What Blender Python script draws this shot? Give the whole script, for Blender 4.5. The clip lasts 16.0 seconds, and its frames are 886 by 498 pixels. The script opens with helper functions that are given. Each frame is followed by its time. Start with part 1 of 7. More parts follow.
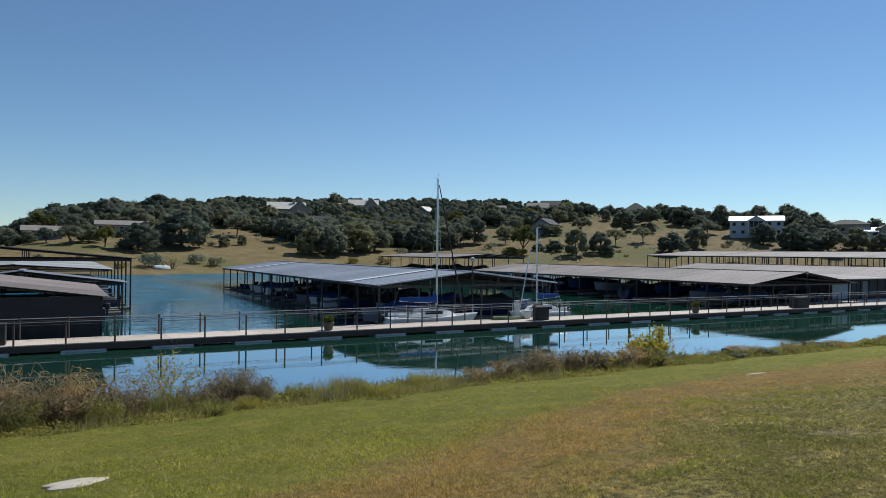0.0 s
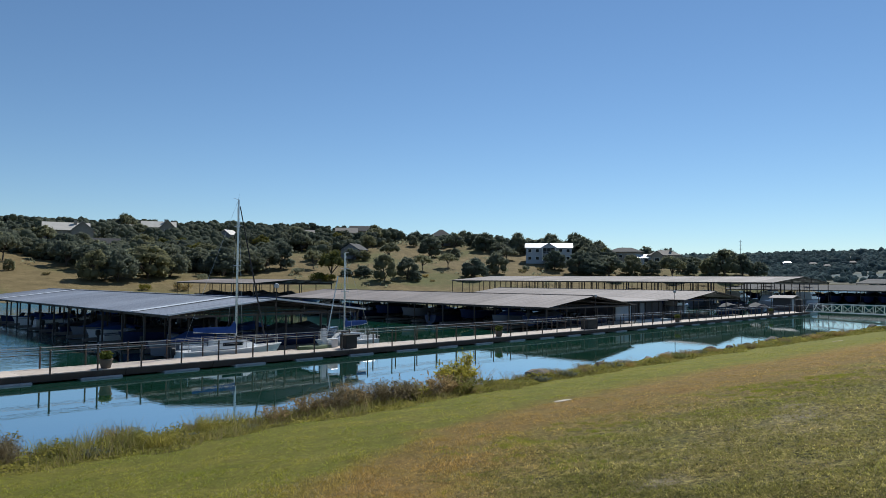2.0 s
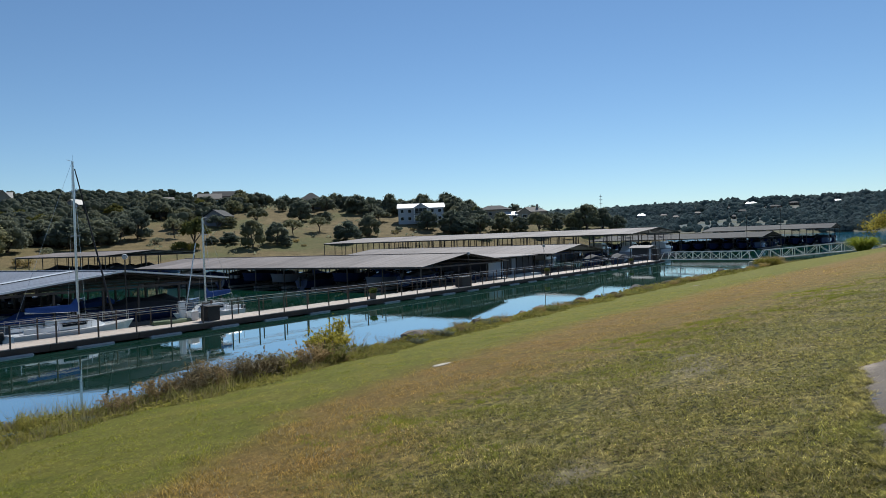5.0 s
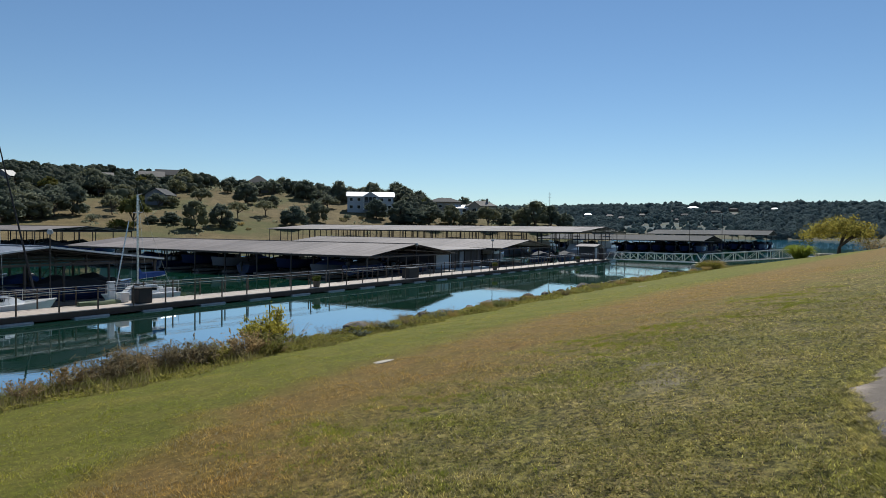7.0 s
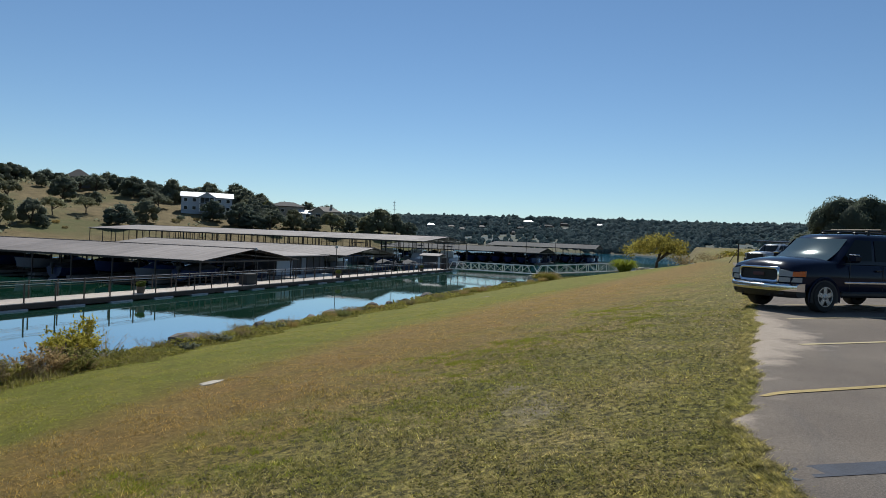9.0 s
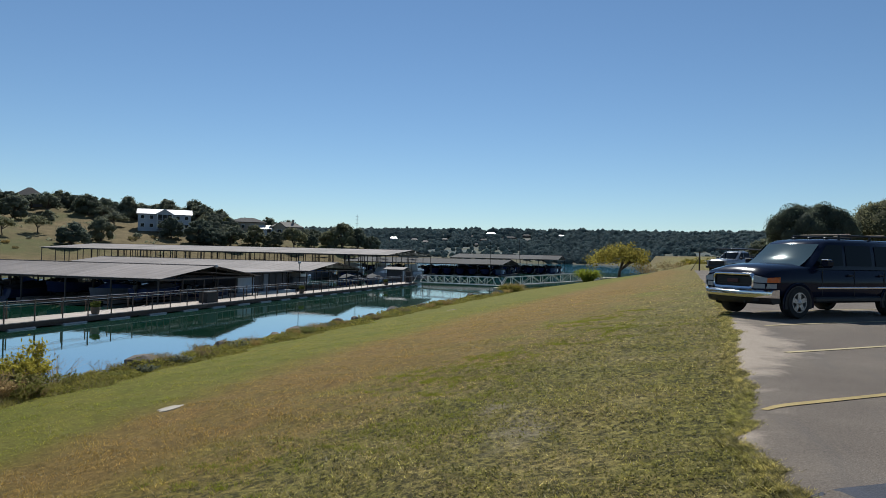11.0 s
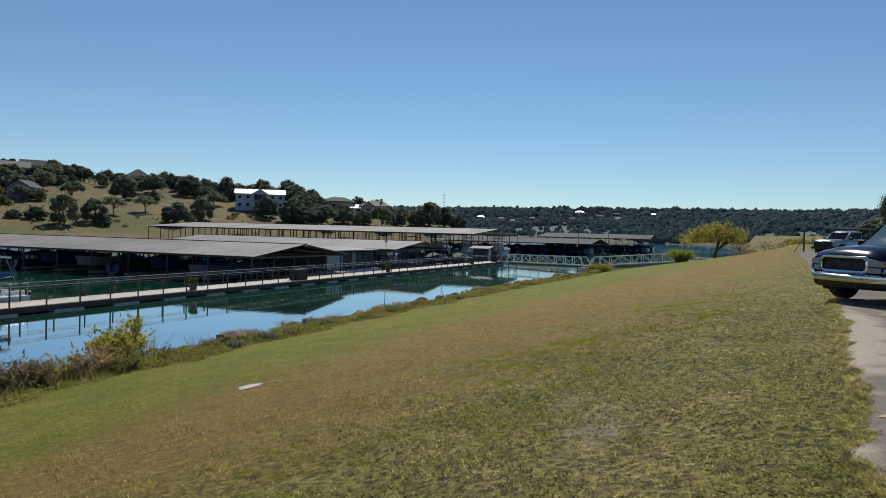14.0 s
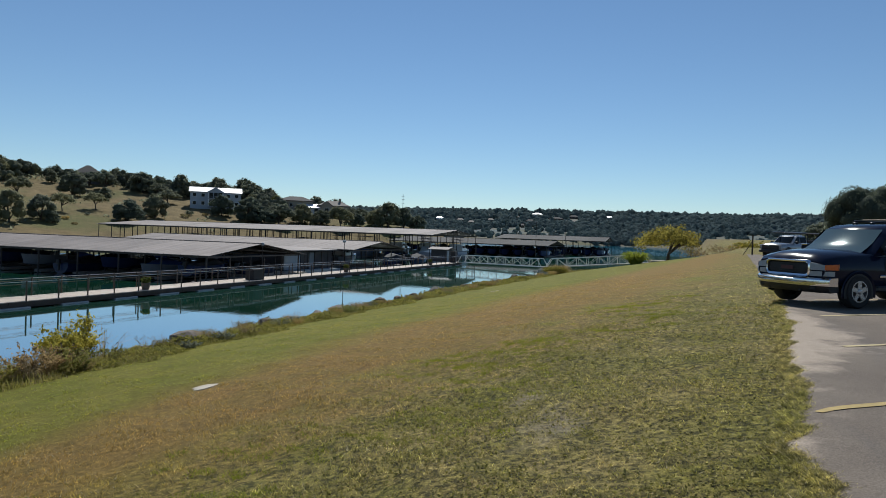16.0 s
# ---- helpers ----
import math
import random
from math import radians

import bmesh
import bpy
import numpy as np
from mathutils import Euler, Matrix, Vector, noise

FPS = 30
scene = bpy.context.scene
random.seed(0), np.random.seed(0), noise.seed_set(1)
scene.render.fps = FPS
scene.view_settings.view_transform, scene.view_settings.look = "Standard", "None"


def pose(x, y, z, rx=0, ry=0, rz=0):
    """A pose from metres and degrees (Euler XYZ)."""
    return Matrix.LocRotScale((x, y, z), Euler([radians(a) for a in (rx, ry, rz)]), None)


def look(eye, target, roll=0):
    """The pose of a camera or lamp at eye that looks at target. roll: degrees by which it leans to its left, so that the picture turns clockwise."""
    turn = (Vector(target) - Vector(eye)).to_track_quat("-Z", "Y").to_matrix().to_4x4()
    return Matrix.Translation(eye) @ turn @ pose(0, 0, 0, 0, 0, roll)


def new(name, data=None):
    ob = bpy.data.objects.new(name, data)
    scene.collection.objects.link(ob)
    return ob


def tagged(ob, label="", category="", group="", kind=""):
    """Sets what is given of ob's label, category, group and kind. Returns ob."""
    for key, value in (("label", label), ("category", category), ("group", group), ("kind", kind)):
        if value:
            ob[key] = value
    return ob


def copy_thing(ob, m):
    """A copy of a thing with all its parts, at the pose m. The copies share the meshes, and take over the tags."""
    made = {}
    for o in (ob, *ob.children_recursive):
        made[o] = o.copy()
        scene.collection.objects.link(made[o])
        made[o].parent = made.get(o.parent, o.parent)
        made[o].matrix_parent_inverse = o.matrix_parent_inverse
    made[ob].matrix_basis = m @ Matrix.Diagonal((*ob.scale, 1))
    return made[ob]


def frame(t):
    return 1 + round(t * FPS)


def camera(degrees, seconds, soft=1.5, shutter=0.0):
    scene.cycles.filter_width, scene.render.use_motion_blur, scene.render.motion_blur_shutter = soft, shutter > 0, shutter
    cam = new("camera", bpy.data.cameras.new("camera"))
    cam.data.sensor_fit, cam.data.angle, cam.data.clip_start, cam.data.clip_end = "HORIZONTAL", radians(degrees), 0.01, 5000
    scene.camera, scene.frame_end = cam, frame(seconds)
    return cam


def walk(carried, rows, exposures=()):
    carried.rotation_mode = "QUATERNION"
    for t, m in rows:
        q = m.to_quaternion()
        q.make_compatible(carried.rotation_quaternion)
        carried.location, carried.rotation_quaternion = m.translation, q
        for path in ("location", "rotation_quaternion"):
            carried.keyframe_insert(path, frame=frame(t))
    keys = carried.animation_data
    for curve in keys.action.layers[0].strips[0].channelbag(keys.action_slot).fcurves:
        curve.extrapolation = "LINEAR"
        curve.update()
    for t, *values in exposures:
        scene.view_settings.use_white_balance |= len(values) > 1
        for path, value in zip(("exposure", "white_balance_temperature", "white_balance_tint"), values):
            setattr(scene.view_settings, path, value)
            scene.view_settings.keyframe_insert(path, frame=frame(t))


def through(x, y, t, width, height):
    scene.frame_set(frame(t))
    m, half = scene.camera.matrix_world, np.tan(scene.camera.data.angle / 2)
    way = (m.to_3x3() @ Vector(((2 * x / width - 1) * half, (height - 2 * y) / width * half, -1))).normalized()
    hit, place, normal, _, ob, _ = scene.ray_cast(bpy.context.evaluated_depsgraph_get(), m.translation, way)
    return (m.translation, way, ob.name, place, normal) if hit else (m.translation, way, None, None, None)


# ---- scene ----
cam = camera(65.1, 16.0, soft=0.6)
PATH = [
    (0, (-2.98, -1.778, 4.974), (-2.006, -0.031, 4.986), 0.6),
    (0.5, (-2.656, -1.295, 5.049), (-1.544, 0.367, 5.035), 0.1),
    (1, (-2.342, -0.944, 5.075), (-1.185, 0.687, 5.099), 3.3),
    (1.5, (-2.218, -0.77, 5.043), (-0.978, 0.798, 5.11), 2.8),
    (2, (-2.069, -0.652, 5.029), (-0.661, 0.765, 5.118), 0.4),
    (2.5, (-1.788, -0.554, 5.05), (-0.37, 0.855, 5.113), 4.1),
    (3, (-1.634, -0.361, 5.041), (-0.173, 1.006, 5.067), 2.8),
    (3.5, (-1.468, -0.206, 5.018), (0.076, 1.064, 5.086), -0.1),
    (4, (-1.251, -0.113, 5.035), (0.271, 1.183, 5.067), 1.6),
    (4.5, (-1.015, 0.166, 4.971), (0.534, 1.432, 4.95), 2.2),
    (5, (-0.684, 0.395, 4.913), (0.959, 1.536, 4.888), -1.9),
    (7.5, (0.446, 1.153, 4.866), (2.22, 2.077, 4.826), 2.6),
    (8, (0.713, 1.32, 4.856), (2.57, 2.062, 4.864), 2.4),
    (8.5, (0.946, 1.469, 4.841), (2.851, 2.078, 4.834), 1.2),
    (9, (1.256, 1.617, 4.866), (3.162, 2.223, 4.848), 2.4),
    (9.5, (1.425, 1.748, 4.837), (3.33, 2.355, 4.882), 2.8),
    (10, (1.493, 1.855, 4.825), (3.422, 2.38, 4.87), 1.6),
    (12.5, (2.048, 1.924, 4.896), (3.978, 2.449, 4.889), 1.0),
    (13, (2.114, 1.908, 4.909), (4.03, 2.482, 4.889), 0.6),
    (13.5, (2.126, 1.873, 4.901), (4.023, 2.505, 4.873), 1.4),
    (14, (2.189, 1.883, 4.882), (4.046, 2.625, 4.838), 1.5),
    (14.5, (2.069, 1.824, 4.865), (3.908, 2.608, 4.8), 0.6),
    (15, (2.143, 1.765, 4.864), (4.009, 2.485, 4.826), 1.4),
    (15.5, (2.113, 1.802, 4.878), (4.002, 2.458, 4.839), 1.5),
    (16, (2.1, 1.847, 4.879), (3.997, 2.477, 4.841), 2.0),
]
walk(cam, [(t, look(eye, target, roll)) for t, eye, target, roll in PATH], [(0, 0.0, 6050, 7), (5, -0.03, 6050, 7), (8, -0.13, 6180, 7), (16, -0.17, 6180, 7)])

# ---- light ----
SUN_AZ, SUN_EL = 19.0, 47.0
world = bpy.data.worlds.new("world")
scene.world = world
world.use_nodes = True
wn = world.node_tree.nodes
sky = wn.new("ShaderNodeTexSky")
sky.sky_type = "NISHITA"
sky.sun_disc = False
sky.sun_elevation, sky.sun_rotation = radians(SUN_EL), radians(90 - SUN_AZ)
sky.altitude, sky.air_density, sky.dust_density, sky.ozone_density = 900, 1.0, 0.0, 3.0
tone = wn.new("ShaderNodeMix")
tone.data_type, tone.blend_type = "RGBA", "MULTIPLY"
tone.inputs[0].default_value, tone.inputs[7].default_value = 1.0, (0.905, 0.965, 0.985, 1)
world.node_tree.links.new(sky.outputs[0], tone.inputs[6])
world.node_tree.links.new(tone.outputs[2], wn["Background"].inputs[0])
wn["Background"].inputs[1].default_value = 0.0915
sun = new("sun", bpy.data.lights.new("sun", "SUN"))
sun.data.energy, sun.data.angle, sun.data.color = 4.8, radians(0.5), (1.0, 0.95, 0.87)
sun.matrix_basis = look((0, 0, 60), (-math.cos(radians(SUN_AZ)), -math.sin(radians(SUN_AZ)), 60 - math.tan(radians(SUN_EL))))


# ---- materials ----
def nodes_of(name):
    m = bpy.data.materials.new(name)
    m.use_nodes = True
    t = m.node_tree
    return m, t.nodes, t.links, t.nodes["Principled BSDF"]


def noise_tex(n, l, vec, scale, detail=4.0, rough=0.6):
    t = n.new("ShaderNodeTexNoise")
    t.inputs["Scale"].default_value, t.inputs["Detail"].default_value, t.inputs["Roughness"].default_value = scale, detail, rough
    if vec is not None:
        l.new(vec, t.inputs["Vector"])
    return t.outputs["Fac"]


def ramp(n, l, fac, stops):
    r = n.new("ShaderNodeValToRGB")
    while len(r.color_ramp.elements) < len(stops):
        r.color_ramp.elements.new(0.5)
    for e, (p, c) in zip(r.color_ramp.elements, stops):
        e.position, e.color = p, (*c, 1) if len(c) == 3 else c
    l.new(fac, r.inputs[0])
    return r.outputs[0]


def mix(n, l, fac, a, b, mode="MIX"):
    m = n.new("ShaderNodeMix")
    m.data_type, m.blend_type = "RGBA", mode
    for socket, value in ((m.inputs[0], fac), (m.inputs[6], a), (m.inputs[7], b)):
        if isinstance(value, bpy.types.NodeSocket):
            l.new(value, socket)
        elif isinstance(value, (int, float)):
            socket.default_value = value
        else:
            socket.default_value = (*value, 1)
    return m.outputs[2]


def maths(n, l, op, a, b=0.0, clamp=False):
    m = n.new("ShaderNodeMath")
    m.operation, m.use_clamp = op, clamp
    for socket, value in zip(m.inputs, (a, b)):
        if isinstance(value, bpy.types.NodeSocket):
            l.new(value, socket)
        else:
            socket.default_value = value
    return m.outputs[0]


def bump(n, l, shader, height_socket, strength, distance):
    b = n.new("ShaderNodeBump")
    b.inputs["Strength"].default_value, b.inputs["Distance"].default_value = strength, distance
    l.new(height_socket, b.inputs["Height"])
    l.new(b.outputs[0], shader.inputs["Normal"])


def where(n):
    return n.new("ShaderNodeNewGeometry").outputs["Position"]


def mat(name, color, rough=0.6, metal=0.0, vary=0.25, scale=1.0, fine=14.0, relief=0.15, random_tint=0.0, coat=0.0):
    """A painted or plain surface with stains at a large scale, grain at a small one."""
    m, n, l, s = nodes_of(name)
    co = n.new("ShaderNodeTexCoord").outputs["Object"]
    big, small = noise_tex(n, l, co, scale, 5), noise_tex(n, l, co, scale * fine, 6)
    dark, light = [c * (1 - vary) for c in color], [min(c * (1 + vary), 1) for c in color]
    c = ramp(n, l, big, [(0.3, dark), (0.7, light)])
    c = mix(n, l, 0.35, c, ramp(n, l, small, [(0.3, dark), (0.7, light)]))
    if random_tint:
        info = n.new("ShaderNodeObjectInfo").outputs["Random"]
        c = mix(n, l, 1.0, c, ramp(n, l, info, [(0, [1 - random_tint] * 3), (1, [1.0] * 3)]), "MULTIPLY")
    l.new(c, s.inputs["Base Color"])
    s.inputs["Metallic"].default_value, s.inputs["Coat Weight"].default_value = metal, coat
    l.new(ramp(n, l, small, [(0.2, [max(rough - 0.12, 0.02)] * 3), (0.8, [min(rough + 0.12, 1)] * 3)]), s.inputs["Roughness"])
    if relief:
        bump(n, l, s, small, relief, 0.02)
    return m


def leaf_mat(name, low, high, warm=None, through=0.35):
    """Leaves: each leaf its own shade, some light coming through."""
    m, n, l, s = nodes_of(name)
    g = n.new("ShaderNodeNewGeometry")
    c = ramp(n, l, g.outputs["Random Per Island"], [(0, low), (0.75, high), (1, warm or high)])
    c = mix(n, l, 0.5, c, ramp(n, l, noise_tex(n, l, g.outputs["Position"], 0.35, 3), [(0.35, low), (0.65, high)]))
    info = n.new("ShaderNodeObjectInfo").outputs["Random"]
    c = mix(n, l, 1.0, c, ramp(n, l, info, [(0, (0.66, 0.74, 0.8)), (0.5, (1, 1, 1)), (1, (1.22, 1.12, 0.88))]), "MULTIPLY")
    l.new(c, s.inputs["Base Color"])
    s.inputs["Roughness"].default_value, s.inputs["Specular IOR Level"].default_value = 0.8, 0.12
    tr = n.new("ShaderNodeBsdfTranslucent")
    l.new(c, tr.inputs[0])
    ms = n.new("ShaderNodeMixShader")
    ms.inputs[0].default_value = through
    l.new(s.outputs[0], ms.inputs[1])
    l.new(tr.outputs[0], ms.inputs[2])
    l.new(ms.outputs[0], n["Material Output"].inputs[0])
    return m


def curve(n, l, x, points):
    """A value that follows x through the points given, -10 to 20 at most."""
    a, b = points[0][0], points[-1][0]
    return maths(n, l, "SUBTRACT", maths(n, l, "MULTIPLY", ramp(n, l, maths(n, l, "DIVIDE", maths(n, l, "SUBTRACT", x, a), b - a, True), [((px - a) / (b - a), ((py + 10) / 30,) * 3) for px, py in points]), 30.0), 10.0)


# upper edge of the russet band in the lawn, along the bank
UPPER = [(-6, -2), (-2, 1), (2, 3.2), (6, 5.6), (9, 5.6), (12.5, 5), (18, 3.7), (26, 2), (42, -.7), (80, -5)]


def lawn_colour(n, l, p, x, y):
    """Lawn: straw and green mixed by the car park, a russet band across the slope, a yellow-green strip below it."""
    n1, n2, n5 = noise_tex(n, l, p, 0.22, 5), noise_tex(n, l, p, 1.1, 6), noise_tex(n, l, p, 0.55, 4)
    wob = maths(n, l, "ADD", y, maths(n, l, "MULTIPLY", maths(n, l, "SUBTRACT", n1, 0.5), 3.0))
    wob = maths(n, l, "ADD", wob, maths(n, l, "MULTIPLY", maths(n, l, "SUBTRACT", n2, 0.5), 2.2))
    # the russet band runs aslant: its upper and its lower edge along the bank
    upper = curve(n, l, x, UPPER)
    lower = curve(n, l, x, [(-6, 1.5), (-1.4, 4.2), (1.6, 6.2), (4, 7.4), (8, 9.3), (12, 10), (20, 10.3), (32, 9.3), (48, 6.4), (65, 3.4), (100, -2)])
    span_ = maths(n, l, "DIVIDE", maths(n, l, "SUBTRACT", wob, upper), maths(n, l, "SUBTRACT", lower, upper))
    u = maths(n, l, "ADD", maths(n, l, "MULTIPLY", span_, 0.28), 0.21, True)
    mixed = mix(n, l, ramp(n, l, n2, [(0.36, (0,) * 3), (0.62, (1,) * 3)]), (0.170, 0.160, 0.038), (0.268, 0.220, 0.088))
    rusty = mix(n, l, ramp(n, l, n2, [(0.33, (0,) * 3), (0.68, (1,) * 3)]), (0.222, 0.158, 0.041), (0.272, 0.172, 0.056))
    strip = mix(n, l, ramp(n, l, n5, [(0.35, (0,) * 3), (0.65, (1,) * 3)]), (0.152, 0.160, 0.018), (0.210, 0.194, 0.033))
    c = mix(n, l, ramp(n, l, u, [(0.12, (0,) * 3), (0.31, (1,) * 3)]), mixed, rusty)
    c = mix(n, l, ramp(n, l, u, [(0.44, (0,) * 3), (0.54, (1,) * 3)]), c, strip)
    fresh = maths(n, l, "MULTIPLY", ramp(n, l, n5, [(0.55, (0,) * 3), (0.66, (1,) * 3)]), ramp(n, l, u, [(0.08, (0.4,) * 3), (0.2, (1,) * 3), (0.36, (0.15,) * 3), (0.5, (0,) * 3)]))
    c = mix(n, l, maths(n, l, "MULTIPLY", fresh, 0.6), c, (0.145, 0.19, 0.016))
    # clumps of turf: shadow between them and bright tops put into the colour
    clump = ramp(n, l, noise_tex(n, l, p, 12.0, 4, 0.7), [(0.41, (0.28, 0.30, 0.30)), (0.5, (0.93,) * 3), (0.6, (1.55, 1.52, 1.4))])
    return mix(n, l, ramp(n, l, u, [(0.16, (0.9,) * 3), (0.27, (0.42,) * 3), (0.5, (0.22,) * 3)]), c, clump, "MULTIPLY")


def worn_spot(n, l, x, y, fray, cx, cy, rx, ry):
    """A worn, bare spot in the turf with a frayed edge."""
    dx = maths(n, l, "DIVIDE", maths(n, l, "SUBTRACT", x, cx), rx)
    dy = maths(n, l, "DIVIDE", maths(n, l, "SUBTRACT", y, cy), ry)
    d = maths(n, l, "SQRT", maths(n, l, "ADD", maths(n, l, "MULTIPLY", dx, dx), maths(n, l, "MULTIPLY", dy, dy)))
    return maths(n, l, "MULTIPLY", maths(n, l, "SUBTRACT", 2.2, maths(n, l, "ADD", d, maths(n, l, "MULTIPLY", fray, 2.6)), True), 0.75)


SPOTS = [(8.7, 2.9, 1.0, .5), (4.1, 2.6, .45, .35), (9.9, 3.4, .6, .3)]


def ground_mat():
    m, n, l, s = nodes_of("lawn_and_pasture")
    p = where(n)
    sep = n.new("ShaderNodeSeparateXYZ")
    l.new(p, sep.inputs[0])
    x, y = sep.outputs[0], sep.outputs[1]
    n3 = noise_tex(n, l, p, 14, 6, 0.75)
    # shade between the blades, put into the colour: deep by the path, less beyond
    away = maths(n, l, "DIVIDE", maths(n, l, "SUBTRACT", maths(n, l, "ADD", x, maths(n, l, "MULTIPLY", y, 0.7)), 14.0), 22.0, True)
    c = lawn_colour(n, l, p, x, y)
    c = mix(n, l, away, mix(n, l, 1.0, c, (0.66, 0.64, 0.59), "MULTIPLY"), mix(n, l, 1.0, c, (0.86, 0.83, 0.79), "MULTIPLY"))
    fray = noise_tex(n, l, p, 3.2, 6, 0.75)
    for spot in SPOTS:
        c = mix(n, l, worn_spot(n, l, x, y, fray, *spot), c, (0.23, 0.19, 0.135))
    # hill pasture on the far side
    q = noise_tex(n, l, p, 0.035, 6)
    q2 = noise_tex(n, l, p, 0.3, 6)
    past = mix(n, l, ramp(n, l, q2, [(0.35, (0,) * 3), (0.7, (1,) * 3)]), (0.130, 0.098, 0.043), (0.212, 0.158, 0.074))
    past = mix(n, l, ramp(n, l, q, [(0.5, (0,) * 3), (0.68, (0.8,) * 3)]), past, (0.10, 0.11, 0.036))
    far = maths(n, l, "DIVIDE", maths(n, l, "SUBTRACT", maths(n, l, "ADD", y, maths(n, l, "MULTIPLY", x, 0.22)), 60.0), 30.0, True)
    # far hill floor: distance haze put into the colour as blue-grey
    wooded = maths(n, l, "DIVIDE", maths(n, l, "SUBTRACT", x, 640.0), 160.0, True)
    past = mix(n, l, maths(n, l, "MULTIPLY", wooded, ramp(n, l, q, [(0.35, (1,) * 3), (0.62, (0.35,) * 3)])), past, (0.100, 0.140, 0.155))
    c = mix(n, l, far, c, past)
    n4 = noise_tex(n, l, p, 55, 4, 0.8)
    speck = ramp(n, l, maths(n, l, "ADD", maths(n, l, "MULTIPLY", n3, 0.55), maths(n, l, "MULTIPLY", n4, 0.45)), [(0.38, (0.45,) * 3), (0.5, (0.95,) * 3), (0.62, (1.8,) * 3)])
    tuft = ramp(n, l, noise_tex(n, l, p, 4.5, 5, 0.7), [(0.35, (0.74,) * 3), (0.6, (1.2,) * 3)])
    c = mix(n, l, 0.85, c, tuft, "MULTIPLY")
    l.new(mix(n, l, 0.8, c, speck, "MULTIPLY"), s.inputs["Base Color"])
    s.inputs["Roughness"].default_value = 0.95
    s.inputs["Specular IOR Level"].default_value = 0.15
    bump(n, l, s, n3, 0.6, 0.04)
    return m


def turf_mat(name, gain, dry):
    """Grass blades in the lawn's own colours, each blade its own shade."""
    m, n, l, s = nodes_of(name)
    g = n.new("ShaderNodeNewGeometry")
    sep = n.new("ShaderNodeSeparateXYZ")
    l.new(g.outputs["Position"], sep.inputs[0])
    c = lawn_colour(n, l, g.outputs["Position"], sep.outputs[0], sep.outputs[1])
    rnd = g.outputs["Random Per Island"]
    c = mix(n, l, 1.0, c, ramp(n, l, rnd, [(0, (0.40 * gain,) * 3), (0.6, (1.0 * gain,) * 3), (1, (1.85 * gain, 1.85 * gain, 1.9 * gain))]), "MULTIPLY")
    c = mix(n, l, ramp(n, l, maths(n, l, "FRACT", maths(n, l, "MULTIPLY", rnd, 37.0)), [(1 - dry, (0,) * 3), (1 - dry + .02, (1,) * 3)]), c, (0.50, 0.44, 0.28))
    l.new(c, s.inputs["Base Color"])
    s.inputs["Roughness"].default_value, s.inputs["Specular IOR Level"].default_value = 0.7, 0.25
    tr = n.new("ShaderNodeBsdfTranslucent")
    l.new(c, tr.inputs[0])
    ms = n.new("ShaderNodeMixShader")
    ms.inputs[0].default_value = 0.55
    l.new(s.outputs[0], ms.inputs[1])
    l.new(tr.outputs[0], ms.inputs[2])
    l.new(ms.outputs[0], n["Material Output"].inputs[0])
    return m


def lot_mat():
    """Worn asphalt: grain, tyre stains, pale sandy wash along the ragged edge."""
    m, n, l, s = nodes_of("worn_asphalt")
    p = where(n)
    sep = n.new("ShaderNodeSeparateXYZ")
    l.new(p, sep.inputs[0])
    x, y = sep.outputs[0], sep.outputs[1]
    n1, n2, n3 = noise_tex(n, l, p, 0.5, 5), noise_tex(n, l, p, 2.6, 6, 0.7), noise_tex(n, l, p, 70, 4, 0.8)
    c = ramp(n, l, n1, [(0.3, (0.135, 0.108, 0.086)), (0.5, (0.165, 0.134, 0.106)), (0.7, (0.205, 0.168, 0.132))])
    mp = n.new("ShaderNodeMapping")
    mp.inputs["Rotation"].default_value, mp.inputs["Scale"].default_value = (0, 0, radians(38)), (0.25, 1.6, 1)
    l.new(p, mp.inputs[0])
    c = mix(n, l, ramp(n, l, noise_tex(n, l, mp.outputs[0], 1.1, 5, 0.65), [(0.52, (0,) * 3), (0.75, (0.55,) * 3)]), c, (0.10, 0.092, 0.088))
    edge = maths(n, l, "SUBTRACT", maths(n, l, "SUBTRACT", 1.2, maths(n, l, "MULTIPLY", x, 0.08)), y)
    reach = ramp(n, l, maths(n, l, "DIVIDE", x, 30.0, True), [(0.31, (0.0,) * 3), (0.38, (0.75,) * 3), (0.45, (1,) * 3), (0.55, (0.55,) * 3), (0.7, (0.0,) * 3)])
    wash = maths(n, l, "SUBTRACT", maths(n, l, "MULTIPLY", reach, 1.25), maths(n, l, "ADD", edge, maths(n, l, "MULTIPLY", maths(n, l, "SUBTRACT", noise_tex(n, l, p, 1.4, 6, 0.62), 0.4), 2.4)), True)
    c = mix(n, l, ramp(n, l, wash, [(0.0, (0,) * 3), (0.5, (0.85,) * 3)]), c, mix(n, l, n2, (0.31, 0.25, 0.19), (0.50, 0.41, 0.325)))
    c = mix(n, l, 0.75, c, ramp(n, l, n3, [(0.32, (0.5,) * 3), (0.5, (1,) * 3), (0.68, (1.7,) * 3)]), "MULTIPLY")
    l.new(c, s.inputs["Base Color"])
    s.inputs["Roughness"].default_value, s.inputs["Specular IOR Level"].default_value = 0.9, 0.25
    bump(n, l, s, n3, 0.5, 0.015)
    return m


